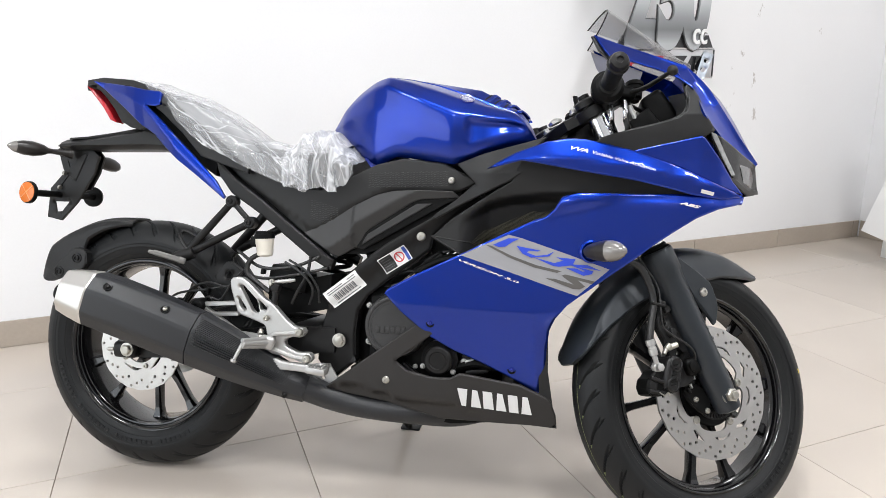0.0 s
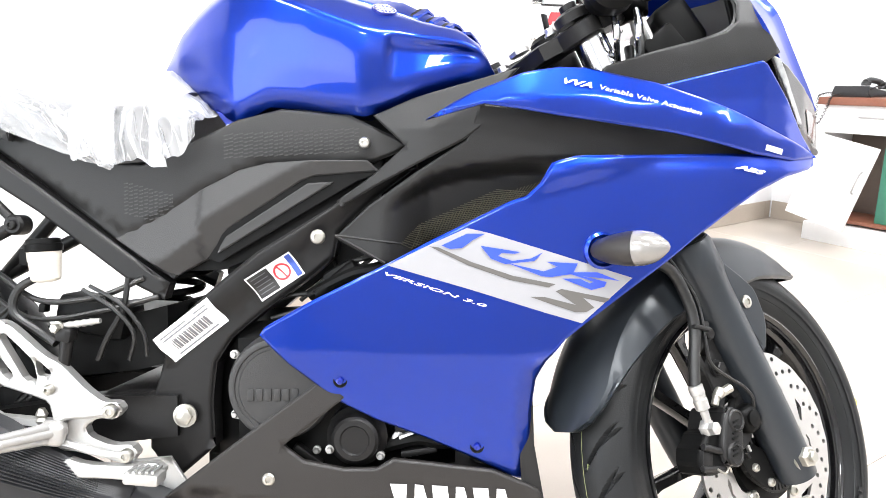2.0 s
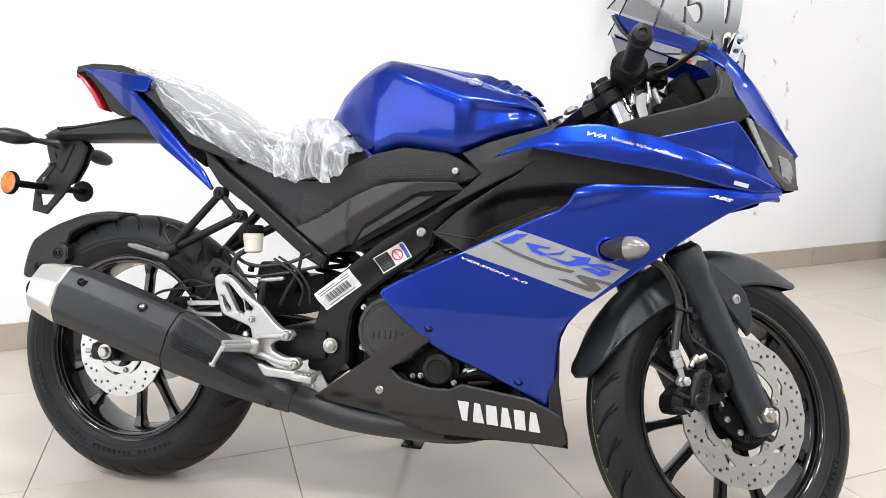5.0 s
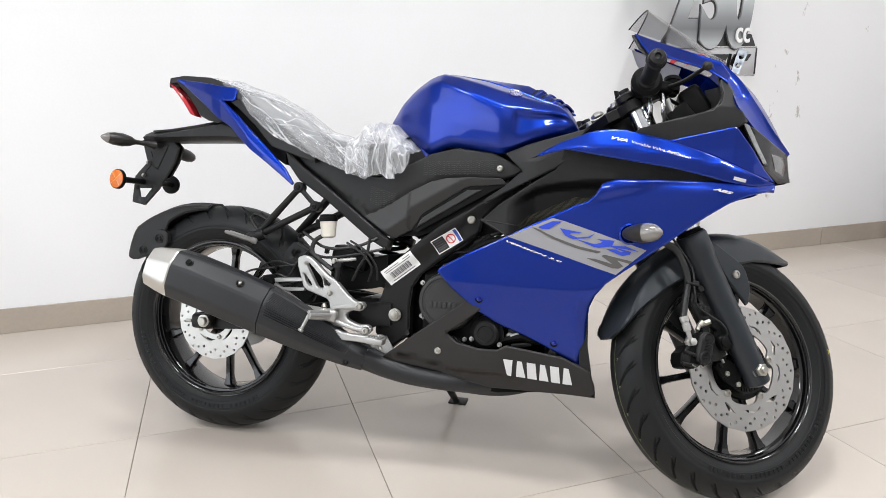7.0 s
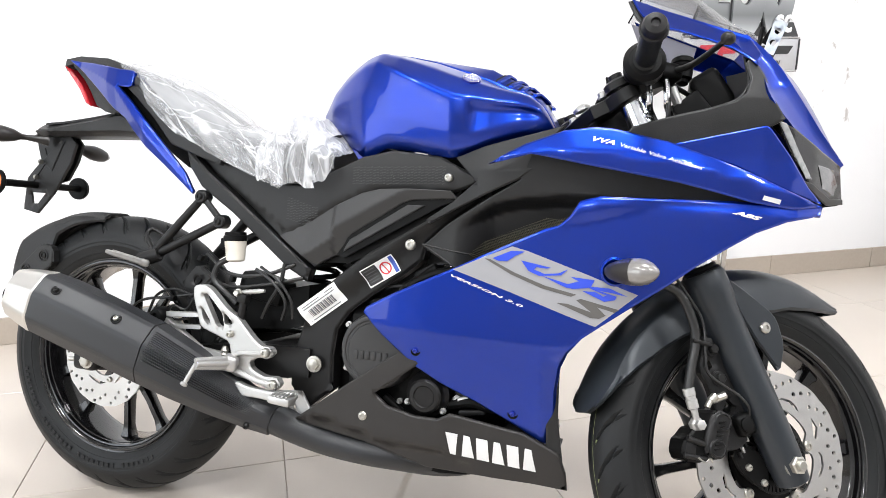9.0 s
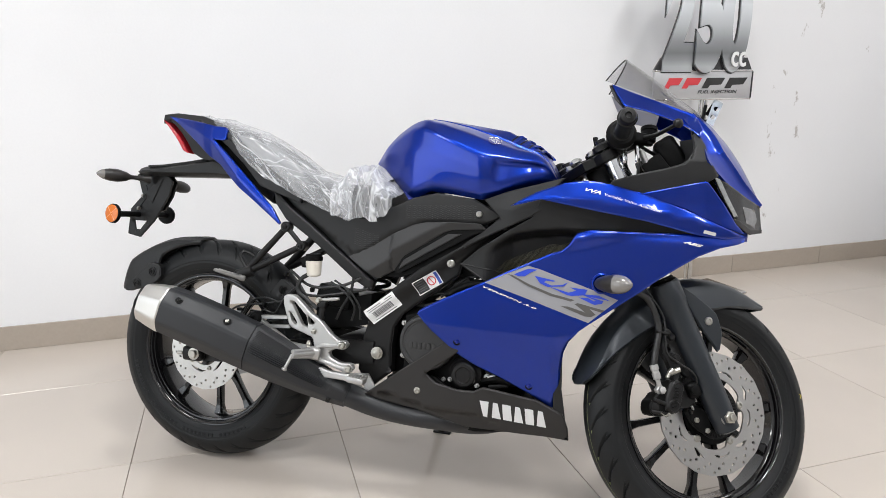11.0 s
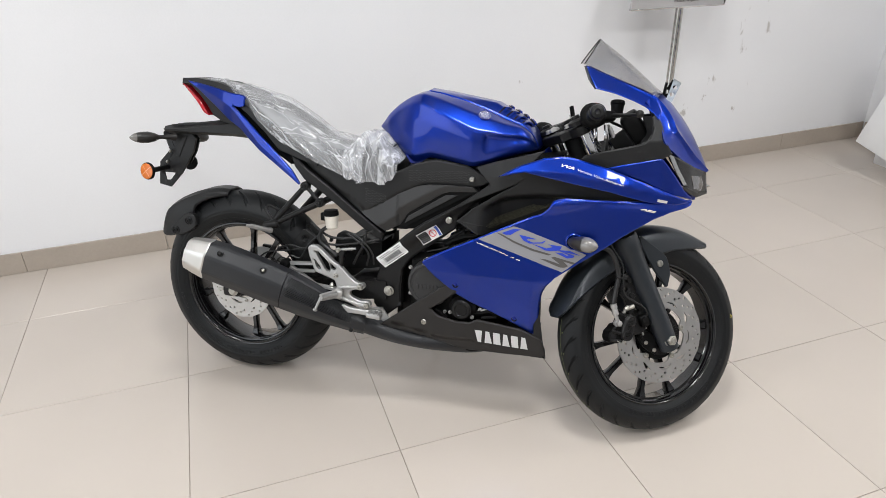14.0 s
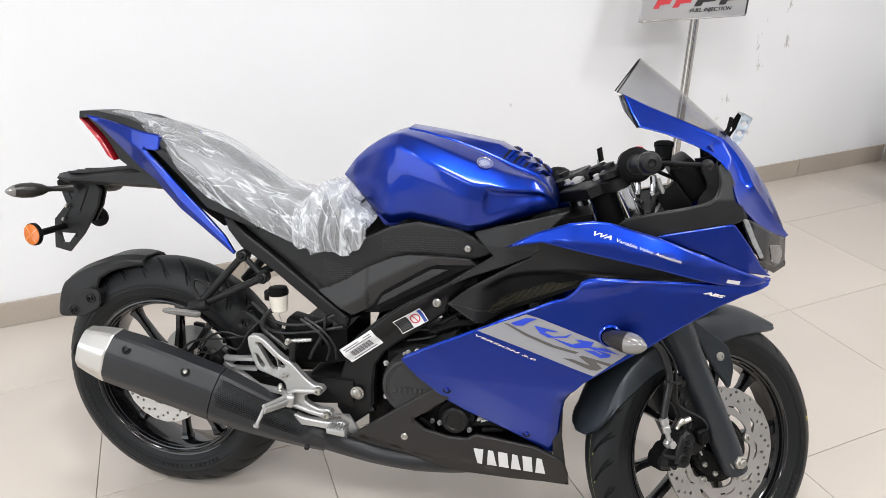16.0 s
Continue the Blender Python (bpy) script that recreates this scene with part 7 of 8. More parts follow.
PLATE = [(0.284, 0.500), (0.292, 0.507), (0.314, 0.507), (0.330, 0.496), (0.366, 0.463), (0.390, 0.451), (0.421, 0.419), (0.444, 0.402), (0.464, 0.402), (0.471, 0.392), (0.460, 0.379), (0.438, 0.381), (0.420, 0.371), (0.424, 0.357), (0.454, 0.345), (0.482, 0.347), (0.490, 0.334), (0.478, 0.321), (0.456, 0.325), (0.434, 0.335), (0.383, 0.338), (0.371, 0.346), (0.369, 0.363), (0.379, 0.378), (0.373, 0.402), (0.350, 0.410), (0.305, 0.424), (0.296, 0.451), (0.286, 0.479)]
HOLES = [[(0.306, 0.488), (0.315, 0.492), (0.334, 0.474), (0.353, 0.455), (0.359, 0.428), (0.341, 0.429), (0.327, 0.453)], [(0.355, 0.456), (0.362, 0.454), (0.377, 0.440), (0.371, 0.434), (0.358, 0.436)], [(0.302, 0.464), (0.309, 0.460), (0.327, 0.436), (0.320, 0.430), (0.309, 0.439)]]
rs = part("footrest_plate", shell(chaikin(PLATE, 1), 0.158, 0.014, 0.004, 0.008, 0, -1, [chaikin(h, 1) for h in HOLES]), ALU, bike, "cast aluminium rider footrest plate with cut-outs")
for a, b in (((0.216, 0.440, 0.0055), (0.296, 0.447, 0.0050)), ((0.232, 0.418, 0.0045), (0.303, 0.423, 0.0045)), ((0.212, 0.434, 0.0065), (0.306, 0.378, 0.0050)), ((0.302, 0.379, 0.0050), (0.372, 0.372, 0.0060))):
    part("plate_arm", web([(a, b)], -0.150, 0.012, 0.01), ALU, rs)
part("plate_ridge", tube([(0.376, -0.159, 0.368), (0.396, -0.162, 0.384), (0.430, -0.161, 0.388), (0.455, -0.159, 0.391)], 0.0055, 10), ALU, rs)
part("plate_ridge", tube([(0.378, -0.159, 0.352), (0.405, -0.162, 0.348), (0.440, -0.161, 0.338), (0.475, -0.159, 0.333)], 0.0055, 10), ALU, rs)
for x, z, r in ((0.457, 0.392, 0.0095), (0.477, 0.334, 0.0095), (0.377, 0.419, 0.007)):
    part("plate_bolt", bolt((x, -0.160, z), r=r, h=0.007), BOLT, rs)
part("plate_bush", lathe((0.206, -0.142, 0.437), (0, -1, 0), [(0, 0.017), (0.020, 0.017), (0.026, 0.013), (0.027, 0.006), (0.023, 0.005), (0.023, 0.001)], 24), DEEP, rs, "black exhaust mount rubber")
peg = part("rider_peg", join(*[rod((0.394 + dx, -0.162, 0.366 + dz), (0.362 + dx * 0.7, -0.240, 0.373 + dz * 0.7), 0.0066, 0.0052, 12) for dx, dz in ((0, 0.0085), (0, -0.0085), (0.004, 0)) ], cuboid(0.030, 0.026, 0.030, pose(0.388, -0.172, 0.366, 0, 12, 20), 0.007, 3)), ALU, rs, "aluminium rider footrest with lengthwise ribs")
part("peg_spring", lathe((0.360, -0.150, 0.372), (0, 0, 1), [(0, 0.006), (0.004, 0.008), (0.008, 0.006), (0.012, 0.008), (0.016, 0.006), (0.020, 0.004)], 14), BOLT, rs)
part("peg_feeler", join(rod((0.361, -0.236, 0.372), (0.349, -0.250, 0.337), 0.0042, n=12), lathe((0.350, -0.249, 0.340), (-0.3, -0.35, -0.85), [(0, 0.004), (0.002, 0.007), (0.006, 0.007), (0.008, 0.004)], 12)), ALU, rs)
part("brake_pedal", shell(chaikin([(0.383, 0.322), (0.401, 0.333), (0.425, 0.325), (0.483, 0.322), (0.519, 0.329), (0.532, 0.319), (0.520, 0.303), (0.494, 0.304), (0.447, 0.307), (0.405, 0.306)], 1), 0.172, 0.012, 0.004, 0.008), ALU, rs, "aluminium brake pedal")
pad = part("pedal_pad", cuboid(0.046, 0.030, 0.016, pose(0.512, -0.184, 0.316, 0, 4, 0), 0.005, 2), ALU, rs)
for k in range(5):
    part("pad_rib", cuboid(0.004, 0.026, 0.004, pose(0.496 + 0.008 * k, -0.184, 0.325, 0, 4, 0), 0.001), ALU, pad)
part("heel_guard", shell([(0.455, 0.312), (0.515, 0.318), (0.545, 0.272), (0.520, 0.268), (0.470, 0.285)], 0.118, 0.004, 0.002, holes=[circle(0.487, 0.300, 0.004, 8), circle(0.50, 0.285, 0.004, 8)]), ALU, rs)

# --- exhaust
MUF = [(-0.092, -0.222, 0.462, 0.034, 0.046), (-0.088, -0.222, 0.461, 0.038, 0.052), (-0.020, -0.220, 0.447, 0.046, 0.062), (0.030, -0.214, 0.433, 0.047, 0.064), (0.120, -0.204, 0.404, 0.047, 0.064), (0.222, -0.190, 0.368, 0.046, 0.062), (0.290, -0.176, 0.338, 0.043, 0.056), (0.360, -0.158, 0.306, 0.038, 0.047), (0.430, -0.140, 0.275, 0.033, 0.036), (0.500, -0.122, 0.250, 0.029, 0.027)]
AX0 = Vector((0.31, 0.032, -0.094)).normalized()
SIDE = Vector((0, 1, 0))
SIDE = (SIDE - AX0 * SIDE.dot(AX0)).normalized()
UPM = SIDE.cross(AX0) * -1
if UPM.z < 0:
    UPM = -UPM
OCT = [(-0.98, 0.32), (-0.93, 0.46), (-0.52, 0.92), (-0.36, 0.99), (0.36, 0.99), (0.52, 0.92), (0.95, 0.45), (1.0, 0.32), (1.0, -0.42), (0.95, -0.55), (0.55, -0.94), (0.36, -1.0), (-0.36, -1.0), (-0.55, -0.94), (-0.92, -0.52), (-0.98, -0.40)]


def muf_ring(x, rib=0.0, grow=0.0):
    y, z = interp(x, [(r[0], r[1]) for r in MUF]), interp(x, [(r[0], r[2]) for r in MUF])
    a, b = interp(x, [(r[0], r[3]) for r in MUF]) + grow, interp(x, [(r[0], r[4]) for r in MUF]) + grow
    c = Vector((x, y, z))
    P = []
    for k in range(len(OCT)):
        (p, q), (r, s) = OCT[k], OCT[(k + 1) % len(OCT)]
        for j in range(6):
            f = j / 6
            P.append((p + (r - p) * f, q + (s - q) * f))
    out = []
    for k, (p, q) in enumerate(P):
        w = 1.0
        out.append(c + SIDE * a * p * w + UPM * b * q * w)
    return out


def ribbed(x):
    y, z = interp(x, [(r[0], r[1]) for r in MUF]), interp(x, [(r[0], r[2]) for r in MUF])
    a, b = interp(x, [(r[0], r[3]) for r in MUF]), interp(x, [(r[0], r[4]) for r in MUF])
    c = Vector((x, y, z))
    fade = max(0.0, min(1.0, (x - 0.232) / 0.004)) * max(0.0, min(1.0, (0.44 - x) / 0.05))
    out, n = [], 0
    for k in range(len(OCT)):
        (p, q), (r, s) = OCT[k], OCT[(k + 1) % len(OCT)]
        steps = {15: 32, 0: 8, 1: 36}.get(k, 4)
        for j in range(steps):
            f = j / steps
            ribs = (k == 15 and f > 0.45) or k in (0, 1)
            h = 0.0028 * (1.0 if (j % 4) in (1, 2) else 0.0) * fade if ribs else 0.0
            d = SIDE * a * (p + (r - p) * f) + UPM * b * (q + (s - q) * f)
            out.append(c + d + d.normalized() * h)
    return out


ex = part("muffler", loft([muf_ring(x) for x in (-0.018, -0.010, 0.03, 0.08, 0.13, 0.18, 0.222)]), MUFF, bike, "matte black exhaust muffler", sharp=28)
part("muffler_tip", loft([muf_ring(-0.092, grow=-0.012), muf_ring(-0.094, grow=-0.004), muf_ring(-0.090), muf_ring(-0.06), muf_ring(-0.022, grow=0.001), muf_ring(-0.018, grow=-0.001)]), ALU_TIP, ex, "satin silver muffler tip", sharp=28)
part("muffler_outlet", rod((-0.11, -0.222, 0.455), (-0.080, -0.222, 0.452), 0.022, n=24), DEEP, ex)
part("heat_shield", loft([ribbed(0.224 + 0.246 * k / 40) for k in range(41)]), MUFF, ex, "finely ribbed black heat shield", sharp=20)
for x, k in ((0.022, 0), (0.155, 0)):
    p = Vector((x, interp(x, [(r[0], r[1]) for r in MUF]), interp(x, [(r[0], r[2]) for r in MUF]))) - SIDE * 0.033 + UPM * 0.045
    n = -SIDE * 0.7 + UPM * 0.7
    part("screw_recess", lathe(p, n, [(0, 0.0105), (0.0015, 0.0105), (0.0018, 0.0085), (0.0010, 0.0075)], 20), DEEP, ex)
    part("muffler_screw", bolt(p + n * 0.001, n, 0.0052), FRAME if x < 0.1 else BOLT, ex)
part("exhaust_pipe", tube([(0.465, -0.130, 0.262), (0.530, -0.116, 0.240), (0.60, -0.112, 0.228), (0.70, -0.105, 0.222), (0.82, -0.06, 0.215), (0.93, -0.02, 0.26), (0.95, 0, 0.36), (0.91, 0, 0.44)], (0.030, 0.020), 20), MUFF, bike, "black exhaust pipe under the engine")
part("pipe_screw", bolt((0.432, -0.172, 0.252), (0, -0.95, -0.3), 0.0065), FRAME, bike)
part("engine_pan", loft([[(x, y * w, z) for y, z in ((-1, zb), (1, zb), (1, zt), (-1, zt))] for x, w, zb, zt in ((0.54, 0.06, 0.23, 0.30), (0.66, 0.10, 0.21, 0.30), (0.80, 0.12, 0.205, 0.30), (0.98, 0.09, 0.22, 0.28))]), DEEP, bike)

# --- side stand on the far side
stand = part("side_stand", join(rod((0.56, 0.105, 0.235), (0.606, 0.270, 0.068), 0.012, 0.010, 14), cuboid(0.055, 0.040, 0.008, pose(0.610, 0.277, 0.0675, 12.8), 0.003)), FRAME, bike, "black side stand, folded out")
part("chain_run", cuboid(0.55, 0.014, 0.012, pose(0.27, 0.082, 0.40, 0, 3, 0), 0.003), DEEP, bike)

# --- stickers
b = lambda f, o: (0.490 + 0.075 * f + 0.026 * o, 0.476 + 0.058 * f - 0.033 * o)
st = part("barcode_sticker", shell([b(0, 0), b(1, 0), b(1, 1), b(0, 1)], spar_depth, 0, 0, 0.006, lift=0.0016), WHITE, bike, "white barcode sticker")
for k in range(22):
    f, w = 0.18 + 0.62 * k / 21, 0.010 + 0.010 * ((k * 7) % 3)
    part("barcode_bar", shell([b(f, 0.40), b(f + w, 0.40), b(f + w, 0.76), b(f, 0.76)], spar_depth, 0, 0, 0.012, lift=0.0026), GREY_INK, st)
for f0, f1, o in ((0.08, 0.55, 0.14), (0.10, 0.92, 0.26), (0.70, 0.92, 0.13), (0.14, 0.86, 0.86)):
    part("print_bar", shell([b(f0, o), b(f1, o), b(f1, o + 0.05), b(f0, o + 0.05)], spar_depth, 0, 0, 0.02, lift=0.0026), GREY_INK, st)
ws = part("warning_sticker", shell([(0.616, 0.558), (0.676, 0.596), (0.696, 0.566), (0.637, 0.527)], spar_depth, 0, 0, 0.006, lift=0.0016), WHITE, bike, "white warning sticker with black panel and red ring")
q = lambda f, o: (0.616 + 0.060 * f + 0.0205 * o, 0.558 + 0.038 * f - 0.0305 * o)
part("black_panel", shell([q(0.03, 0.06), q(0.46, 0.06), q(0.46, 0.94), q(0.03, 0.94)], spar_depth, 0, 0, 0.006, lift=0.0026), INK, ws)
for k in range(5):
    part("print_bar", shell([q(0.08, 0.175 + 0.15 * k), q(0.40, 0.175 + 0.15 * k), q(0.40, 0.198 + 0.15 * k), q(0.08, 0.198 + 0.15 * k)], spar_depth, 0, 0, 0.012, lift=0.0036), GREY_INK, ws)
part("blue_panel", shell([q(0.86, 0.06), q(0.97, 0.06), q(0.97, 0.94), q(0.86, 0.94)], spar_depth, 0, 0, 0.006, lift=0.0026), BLUE_INK, ws)
c0 = q(0.66, 0.48)
part("red_ring", shell(circle(c0[0], c0[1], 0.0118, 24), spar_depth, 0, 0, 0.004, holes=[circle(c0[0], c0[1], 0.0092, 20)], lift=0.0026), RED_INK, ws)
part("red_bar", shell([(c0[0] - 0.008, c0[1] + 0.0062), (c0[0] - 0.0065, c0[1] + 0.0078), (c0[0] + 0.008, c0[1] - 0.0062), (c0[0] + 0.0065, c0[1] - 0.0078)], spar_depth, 0, 0, 0.006, lift=0.0030), RED_INK, ws)

# wheels, fork, rear end and exhaust stand a little off the fairing's middle plane
SET_OUT = -0.017
RUNNING_GEAR = set("""front_wheel rear_wheel fork_leg axle_nut triple_clamp clamp_bolt steering_stem_nut ignition_lock ignition_key handlebar cable cable_elbow
    brake_hose hose_fitting hose_clip sensor_wire front_caliper front_mudguard rear_hugger swing_arm axle_block rear_caliper chain_guard chain_run shock_spring
    inner_guard brake_reservoir reservoir_hose hose rear_wiring_box rear_master_cylinder cable_clip caliper_bolt bracket_plate footrest_plate peg_bracket muffler exhaust_pipe pipe_screw
    plate_holder tail_panel tail_inner tail_light tail_top tail_core seat seat_side subframe_rail under_seat_box""".split())
for ob in bike.children:
    if ob.name.split(".")[0] in RUNNING_GEAR:
        ob.location.y = SET_OUT
    if ob.name.startswith("tail_light"):
        ob.location.x, ob.location.z = -0.012, -0.005

# ---------------------------------------------------------------- polythene over the seat


FILM_LOW = [(-0.125, 0.965), (-0.06, 0.952), (0.03, 0.935), (0.088, 0.880), (0.165, 0.818), (0.30, 0.757), (0.356, 0.737), (0.392, 0.723), (0.428, 0.710), (0.444, 0.705), (0.466, 0.714), (0.501, 0.707), (0.521, 0.712), (0.540, 0.718), (0.552, 0.730), (0.564, 0.752)]


def ridged(p, sharp):
    return max(0.0, 1 - abs(noise.noise(p)) * sharp)


def cover_ring(x, bunched=False):
    xs_ = min(max(x, -0.113), 0.528)
    zt, zb, w = interp(xs_, S_TOP) + 0.013, interp(x, FILM_LOW), interp(xs_, S_WID) + 0.007
    if x < 0.0:
        zt += 0.10 * min(0.10, -x)
    if bunched:
        zt = interp(x, [(0.395, 0.822), (0.425, 0.829), (0.460, 0.836), (0.490, 0.833), (0.513, 0.818), (0.545, 0.796), (0.565, 0.778)])
        w = interp(x, [(0.388, 0.129), (0.50, 0.128), (0.565, 0.122)])
    w *= interp(x, [(-0.125, 0.70), (0.05, 0.84), (0.11, 1.0), (0.6, 1.0)])
    half = [(0, zt), (0.45 * w, zt - 0.001), (0.78 * w, zt - 0.010), (0.98 * w, zt - 0.40 * (zt - zb)), (1.02 * w, zb + 0.25 * (zt - zb)), (1.01 * w, zb)]
    P = [(v.x, v.y) for v in spline([(a, b, 0) for a, b in half], 16)]
    P = [(-y, z) for y, z in reversed(P)] + [(y, z) for y, z in P[1:]]
    out = []
    for y, z in P:
        p = Vector((x, y, z))
        e = abs(y) / max(w, 0.01)
        along, across = 0.82 * x - 0.57 * z, 0.57 * x + 0.82 * z
        d = Vector((0, y / max(w, 0.01), 0.9 if e < 0.8 else 0.25)).normalized()
        if bunched:
            run, over = 0.95 * z - 0.30 * x, 0.95 * x + 0.30 * z
            q = Vector((over * 26, y * 11, run * 9))
            n2 = noise.noise(q)
            push = 0.017 * ridged(q, 2.2) ** 1.2 + 0.005 * ridged(q * 1.9 + Vector((3, 1, 7)), 2.2) ** 1.2
            p.x += 0.010 * n2
            if e > 0.95 and z < zb + 0.03:
                p.z += 0.012 * noise.noise(Vector((x * 60, 4.2, y * 9)))
        else:
            n1 = noise.noise(Vector((along * 5, y * 9, across * 20)))
            push = 0.005 * n1 + 0.0055 * ridged(Vector((along * 4, y * 9, across * 20)), 3.2) ** 1.6 + 0.0020 * ridged(Vector((along * 7 + 4, y * 18, across * 40)), 3.0) ** 1.5
            if e > 0.95 and z < zb + 0.02:
                p.z += 0.004 * noise.noise(Vector((x * 40, 2.2, y * 9)))
        if bunched:
            rise = ease((x - 0.395 - 0.012 * noise.noise(Vector((z * 40, 1.7, y * 6)))) / 0.034)
            push = (push + 0.002) * rise * (1 - 0.55 * ease((x - 0.525) / 0.04)) - 0.010 * (1 - rise)
        p += d * max(push, -0.010)
        out.append(tuple(p))
    return out


cover = thing("plastic_seat_cover", BIKE @ pose(0, SET_OUT, 0), "crumpled clear plastic film wrapped over the motorcycle seat", "plastic cover")
part("seat_film", sheet([cover_ring(-0.125 + 0.575 * k / 230) for k in range(231)]), FILM, cover, "smooth clear film stretched over the seat", sharp=70)
part("bunched_film", sheet([cover_ring(0.388 + 0.174 * k / 120, True) for k in range(121)]), FILM_BUNCH, cover, "crumpled milky film bunched up before the tank", sharp=50)

# ---------------------------------------------------------------- sign on a stand
sign = thing("sign_stand", ROOM @ pose(0.760, -0.2335, 0, 0, 0, -4.9), "grey metal sign with silver digits on a polished pole", "sign")
part("pole", rod((0.035, 0.016, 0.02), (0.035, 0.016, 1.10), 0.011, n=24), SIGN_STEEL, sign, "polished steel pole")
part("pole", rod((0.011, 0.018, 0.02), (0.011, 0.018, 1.08), 0.006, n=12), SIGN_STEEL, sign)
part("base_plate", cuboid(0.44, 0.26, 0.010, pose(0.06, 0.0, 0.0055, 0, 0, 12), 0.003), SIGN_STEEL, sign)
part("sign_panel", cuboid(0.50, 0.016, 0.124, pose(0.0, -0.004, 1.016), 0.003), SIGN_GREY, sign, "brushed grey sign panel")
part("panel_edge", cuboid(0.506, 0.022, 0.007, pose(0.0, -0.004, 0.9535), 0.002), SIGN_STEEL, sign)
part("panel_edge", cuboid(0.506, 0.022, 0.006, pose(0.0, -0.004, 1.0815), 0.002), SIGN_STEEL, sign)
part("panel_edge", cuboid(0.006, 0.022, 0.120, pose(0.253, -0.004, 1.0175), 0.002), SIGN_DARK, sign)
part("dark_panel", loft([[(x, y, z) for x, z in ((-0.250, 1.086), (0.250, 1.086), (0.222, 1.140), (-0.218, 1.140))] for y in (-0.006, 0.006)]), SIGN_DARK, sign, "black foot behind the digits", smooth=False)


def words(body, size, x, y, z, shear=0.0, squeeze=1.0, depth=0.004, bold=0.0):
    cu = bpy.data.curves.new("words", "FONT")
    cu.body, cu.size, cu.shear, cu.extrude, cu.bevel_depth, cu.resolution_u, cu.offset = body, size, shear, depth, depth * 0.3, 6, bold
    ob = new("words", cu)
    me = bpy.data.meshes.new_from_object(ob.evaluated_get(bpy.context.evaluated_depsgraph_get()))
    bpy.data.objects.remove(ob)
    bm = bmesh.new()
    bm.from_mesh(me)
    bm.transform(Matrix.Translation((x, y, z)) @ Matrix.Rotation(radians(90), 4, "X") @ Matrix.Diagonal((squeeze, 1, 1, 1)))
    return bm


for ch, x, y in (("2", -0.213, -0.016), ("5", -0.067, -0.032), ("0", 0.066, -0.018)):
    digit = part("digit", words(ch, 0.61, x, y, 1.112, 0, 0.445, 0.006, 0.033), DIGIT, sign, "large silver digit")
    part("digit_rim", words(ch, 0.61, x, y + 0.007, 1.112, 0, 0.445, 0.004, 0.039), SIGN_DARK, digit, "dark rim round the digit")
part("lettering", words("cc", 0.135, 0.116, -0.036, 1.102, 0, 0.66, 0.003, 0.001), WHITE, sign, "white letters")
part("lettering", words("FUEL INJECTION", 0.021, -0.028, -0.0135, 0.980, 0.25, 1.30, 0.0006), INK, sign, "small dark words")
for k, (x, w, mt) in enumerate(((-0.200, 0.080, RED_INK), (-0.110, 0.088, RED_INK), (-0.008, 0.106, INK), (0.110, 0.104, INK))):
    slant = [(x, 1.003), (x + w * 0.30, 1.003), (x + w * 0.38, 1.017), (x + w * 0.92, 1.019), (x + w + 0.012, 1.050), (x + 0.024, 1.050), (x + 0.020, 1.041)]
    part("logo_shape", loft([[(a, y, b) for a, b in slant] for y in (-0.0155, -0.0115)]), mt, sign, "plain slanted logo shape", smooth=False)

# ---------------------------------------------------------------- desk with phone
DESK = ROOM @ pose(2.20, -0.385, 0)
desk = thing("desk", DESK, "white laminate desk with brown top edge and open lower shelf", "desk")
part("desktop", cuboid(0.30, 1.50, 0.036, pose(0.135, -0.745, 0.6875), 0.002), BROWN, desk, "brown laminate desktop")
part("drawer", cuboid(0.27, 0.46, 0.132, pose(0.145, -0.245, 0.602), 0.002), LAMINATE, desk)
part("drawer", cuboid(0.27, 0.46, 0.132, pose(0.145, -0.712, 0.602), 0.002), LAMINATE, desk)
for y in (-0.245, -0.712):
    part("drawer_handle", tube([(0.012, y - 0.05, 0.615), (-0.006, y - 0.045, 0.615), (-0.006, y + 0.045, 0.615), (0.012, y + 0.05, 0.615)], 0.004, 8, 3), ALU, desk)
part("side_panel", cuboid(0.27, 0.018, 0.50, pose(0.145, -0.025, 0.302), 0.001), LAMINATE, desk)
part("side_panel", cuboid(0.27, 0.018, 0.50, pose(0.145, -0.95, 0.302), 0.001), LAMINATE, desk)
part("back_panel", cuboid(0.012, 0.90, 0.50, pose(0.27, -0.49, 0.302), 0.001), CABINET_IN, desk)
part("shelf", cuboid(0.25, 0.90, 0.016, pose(0.15, -0.49, 0.110), 0.001), BROWN, desk)
part("plinth", cuboid(0.31, 1.45, 0.09, pose(0.120, -0.735, 0.045), 0.001), LAMINATE, desk)
part("side_panel", cuboid(0.27, 0.018, 0.66, pose(0.145, -1.46, 0.36), 0.001), LAMINATE, desk)
LEAN = pose(0, 0, 0, 11, 11.5, 0)
door = thing("loose_cabinet_door", ROOM @ Matrix.Translation(Vector((2.027, -0.498, 0.549)) - LEAN @ Vector((0, 0.1425, 0.196))) @ LEAN, "white cabinet door hanging askew before the desk", "cabinet door")
part("door_panel", cuboid(0.016, 0.285, 0.392, None, 0.002), LAMINATE, door)
part("door_handle", tube([(-0.007, -0.118, 0.08), (-0.026, -0.118, 0.07), (-0.026, -0.118, -0.01), (-0.007, -0.118, -0.02)], 0.004, 8, 3), ALU, door, "bright metal handle")
folder = new("green_folder", finish(cuboid(0.20, 0.075, 0.36, None, 0.004), "green_folder", GREEN))
folder.matrix_world = DESK @ pose(0.15, -0.34, 0.2985)
tagged(folder, "green box file standing on the desk's lower shelf", "folder")
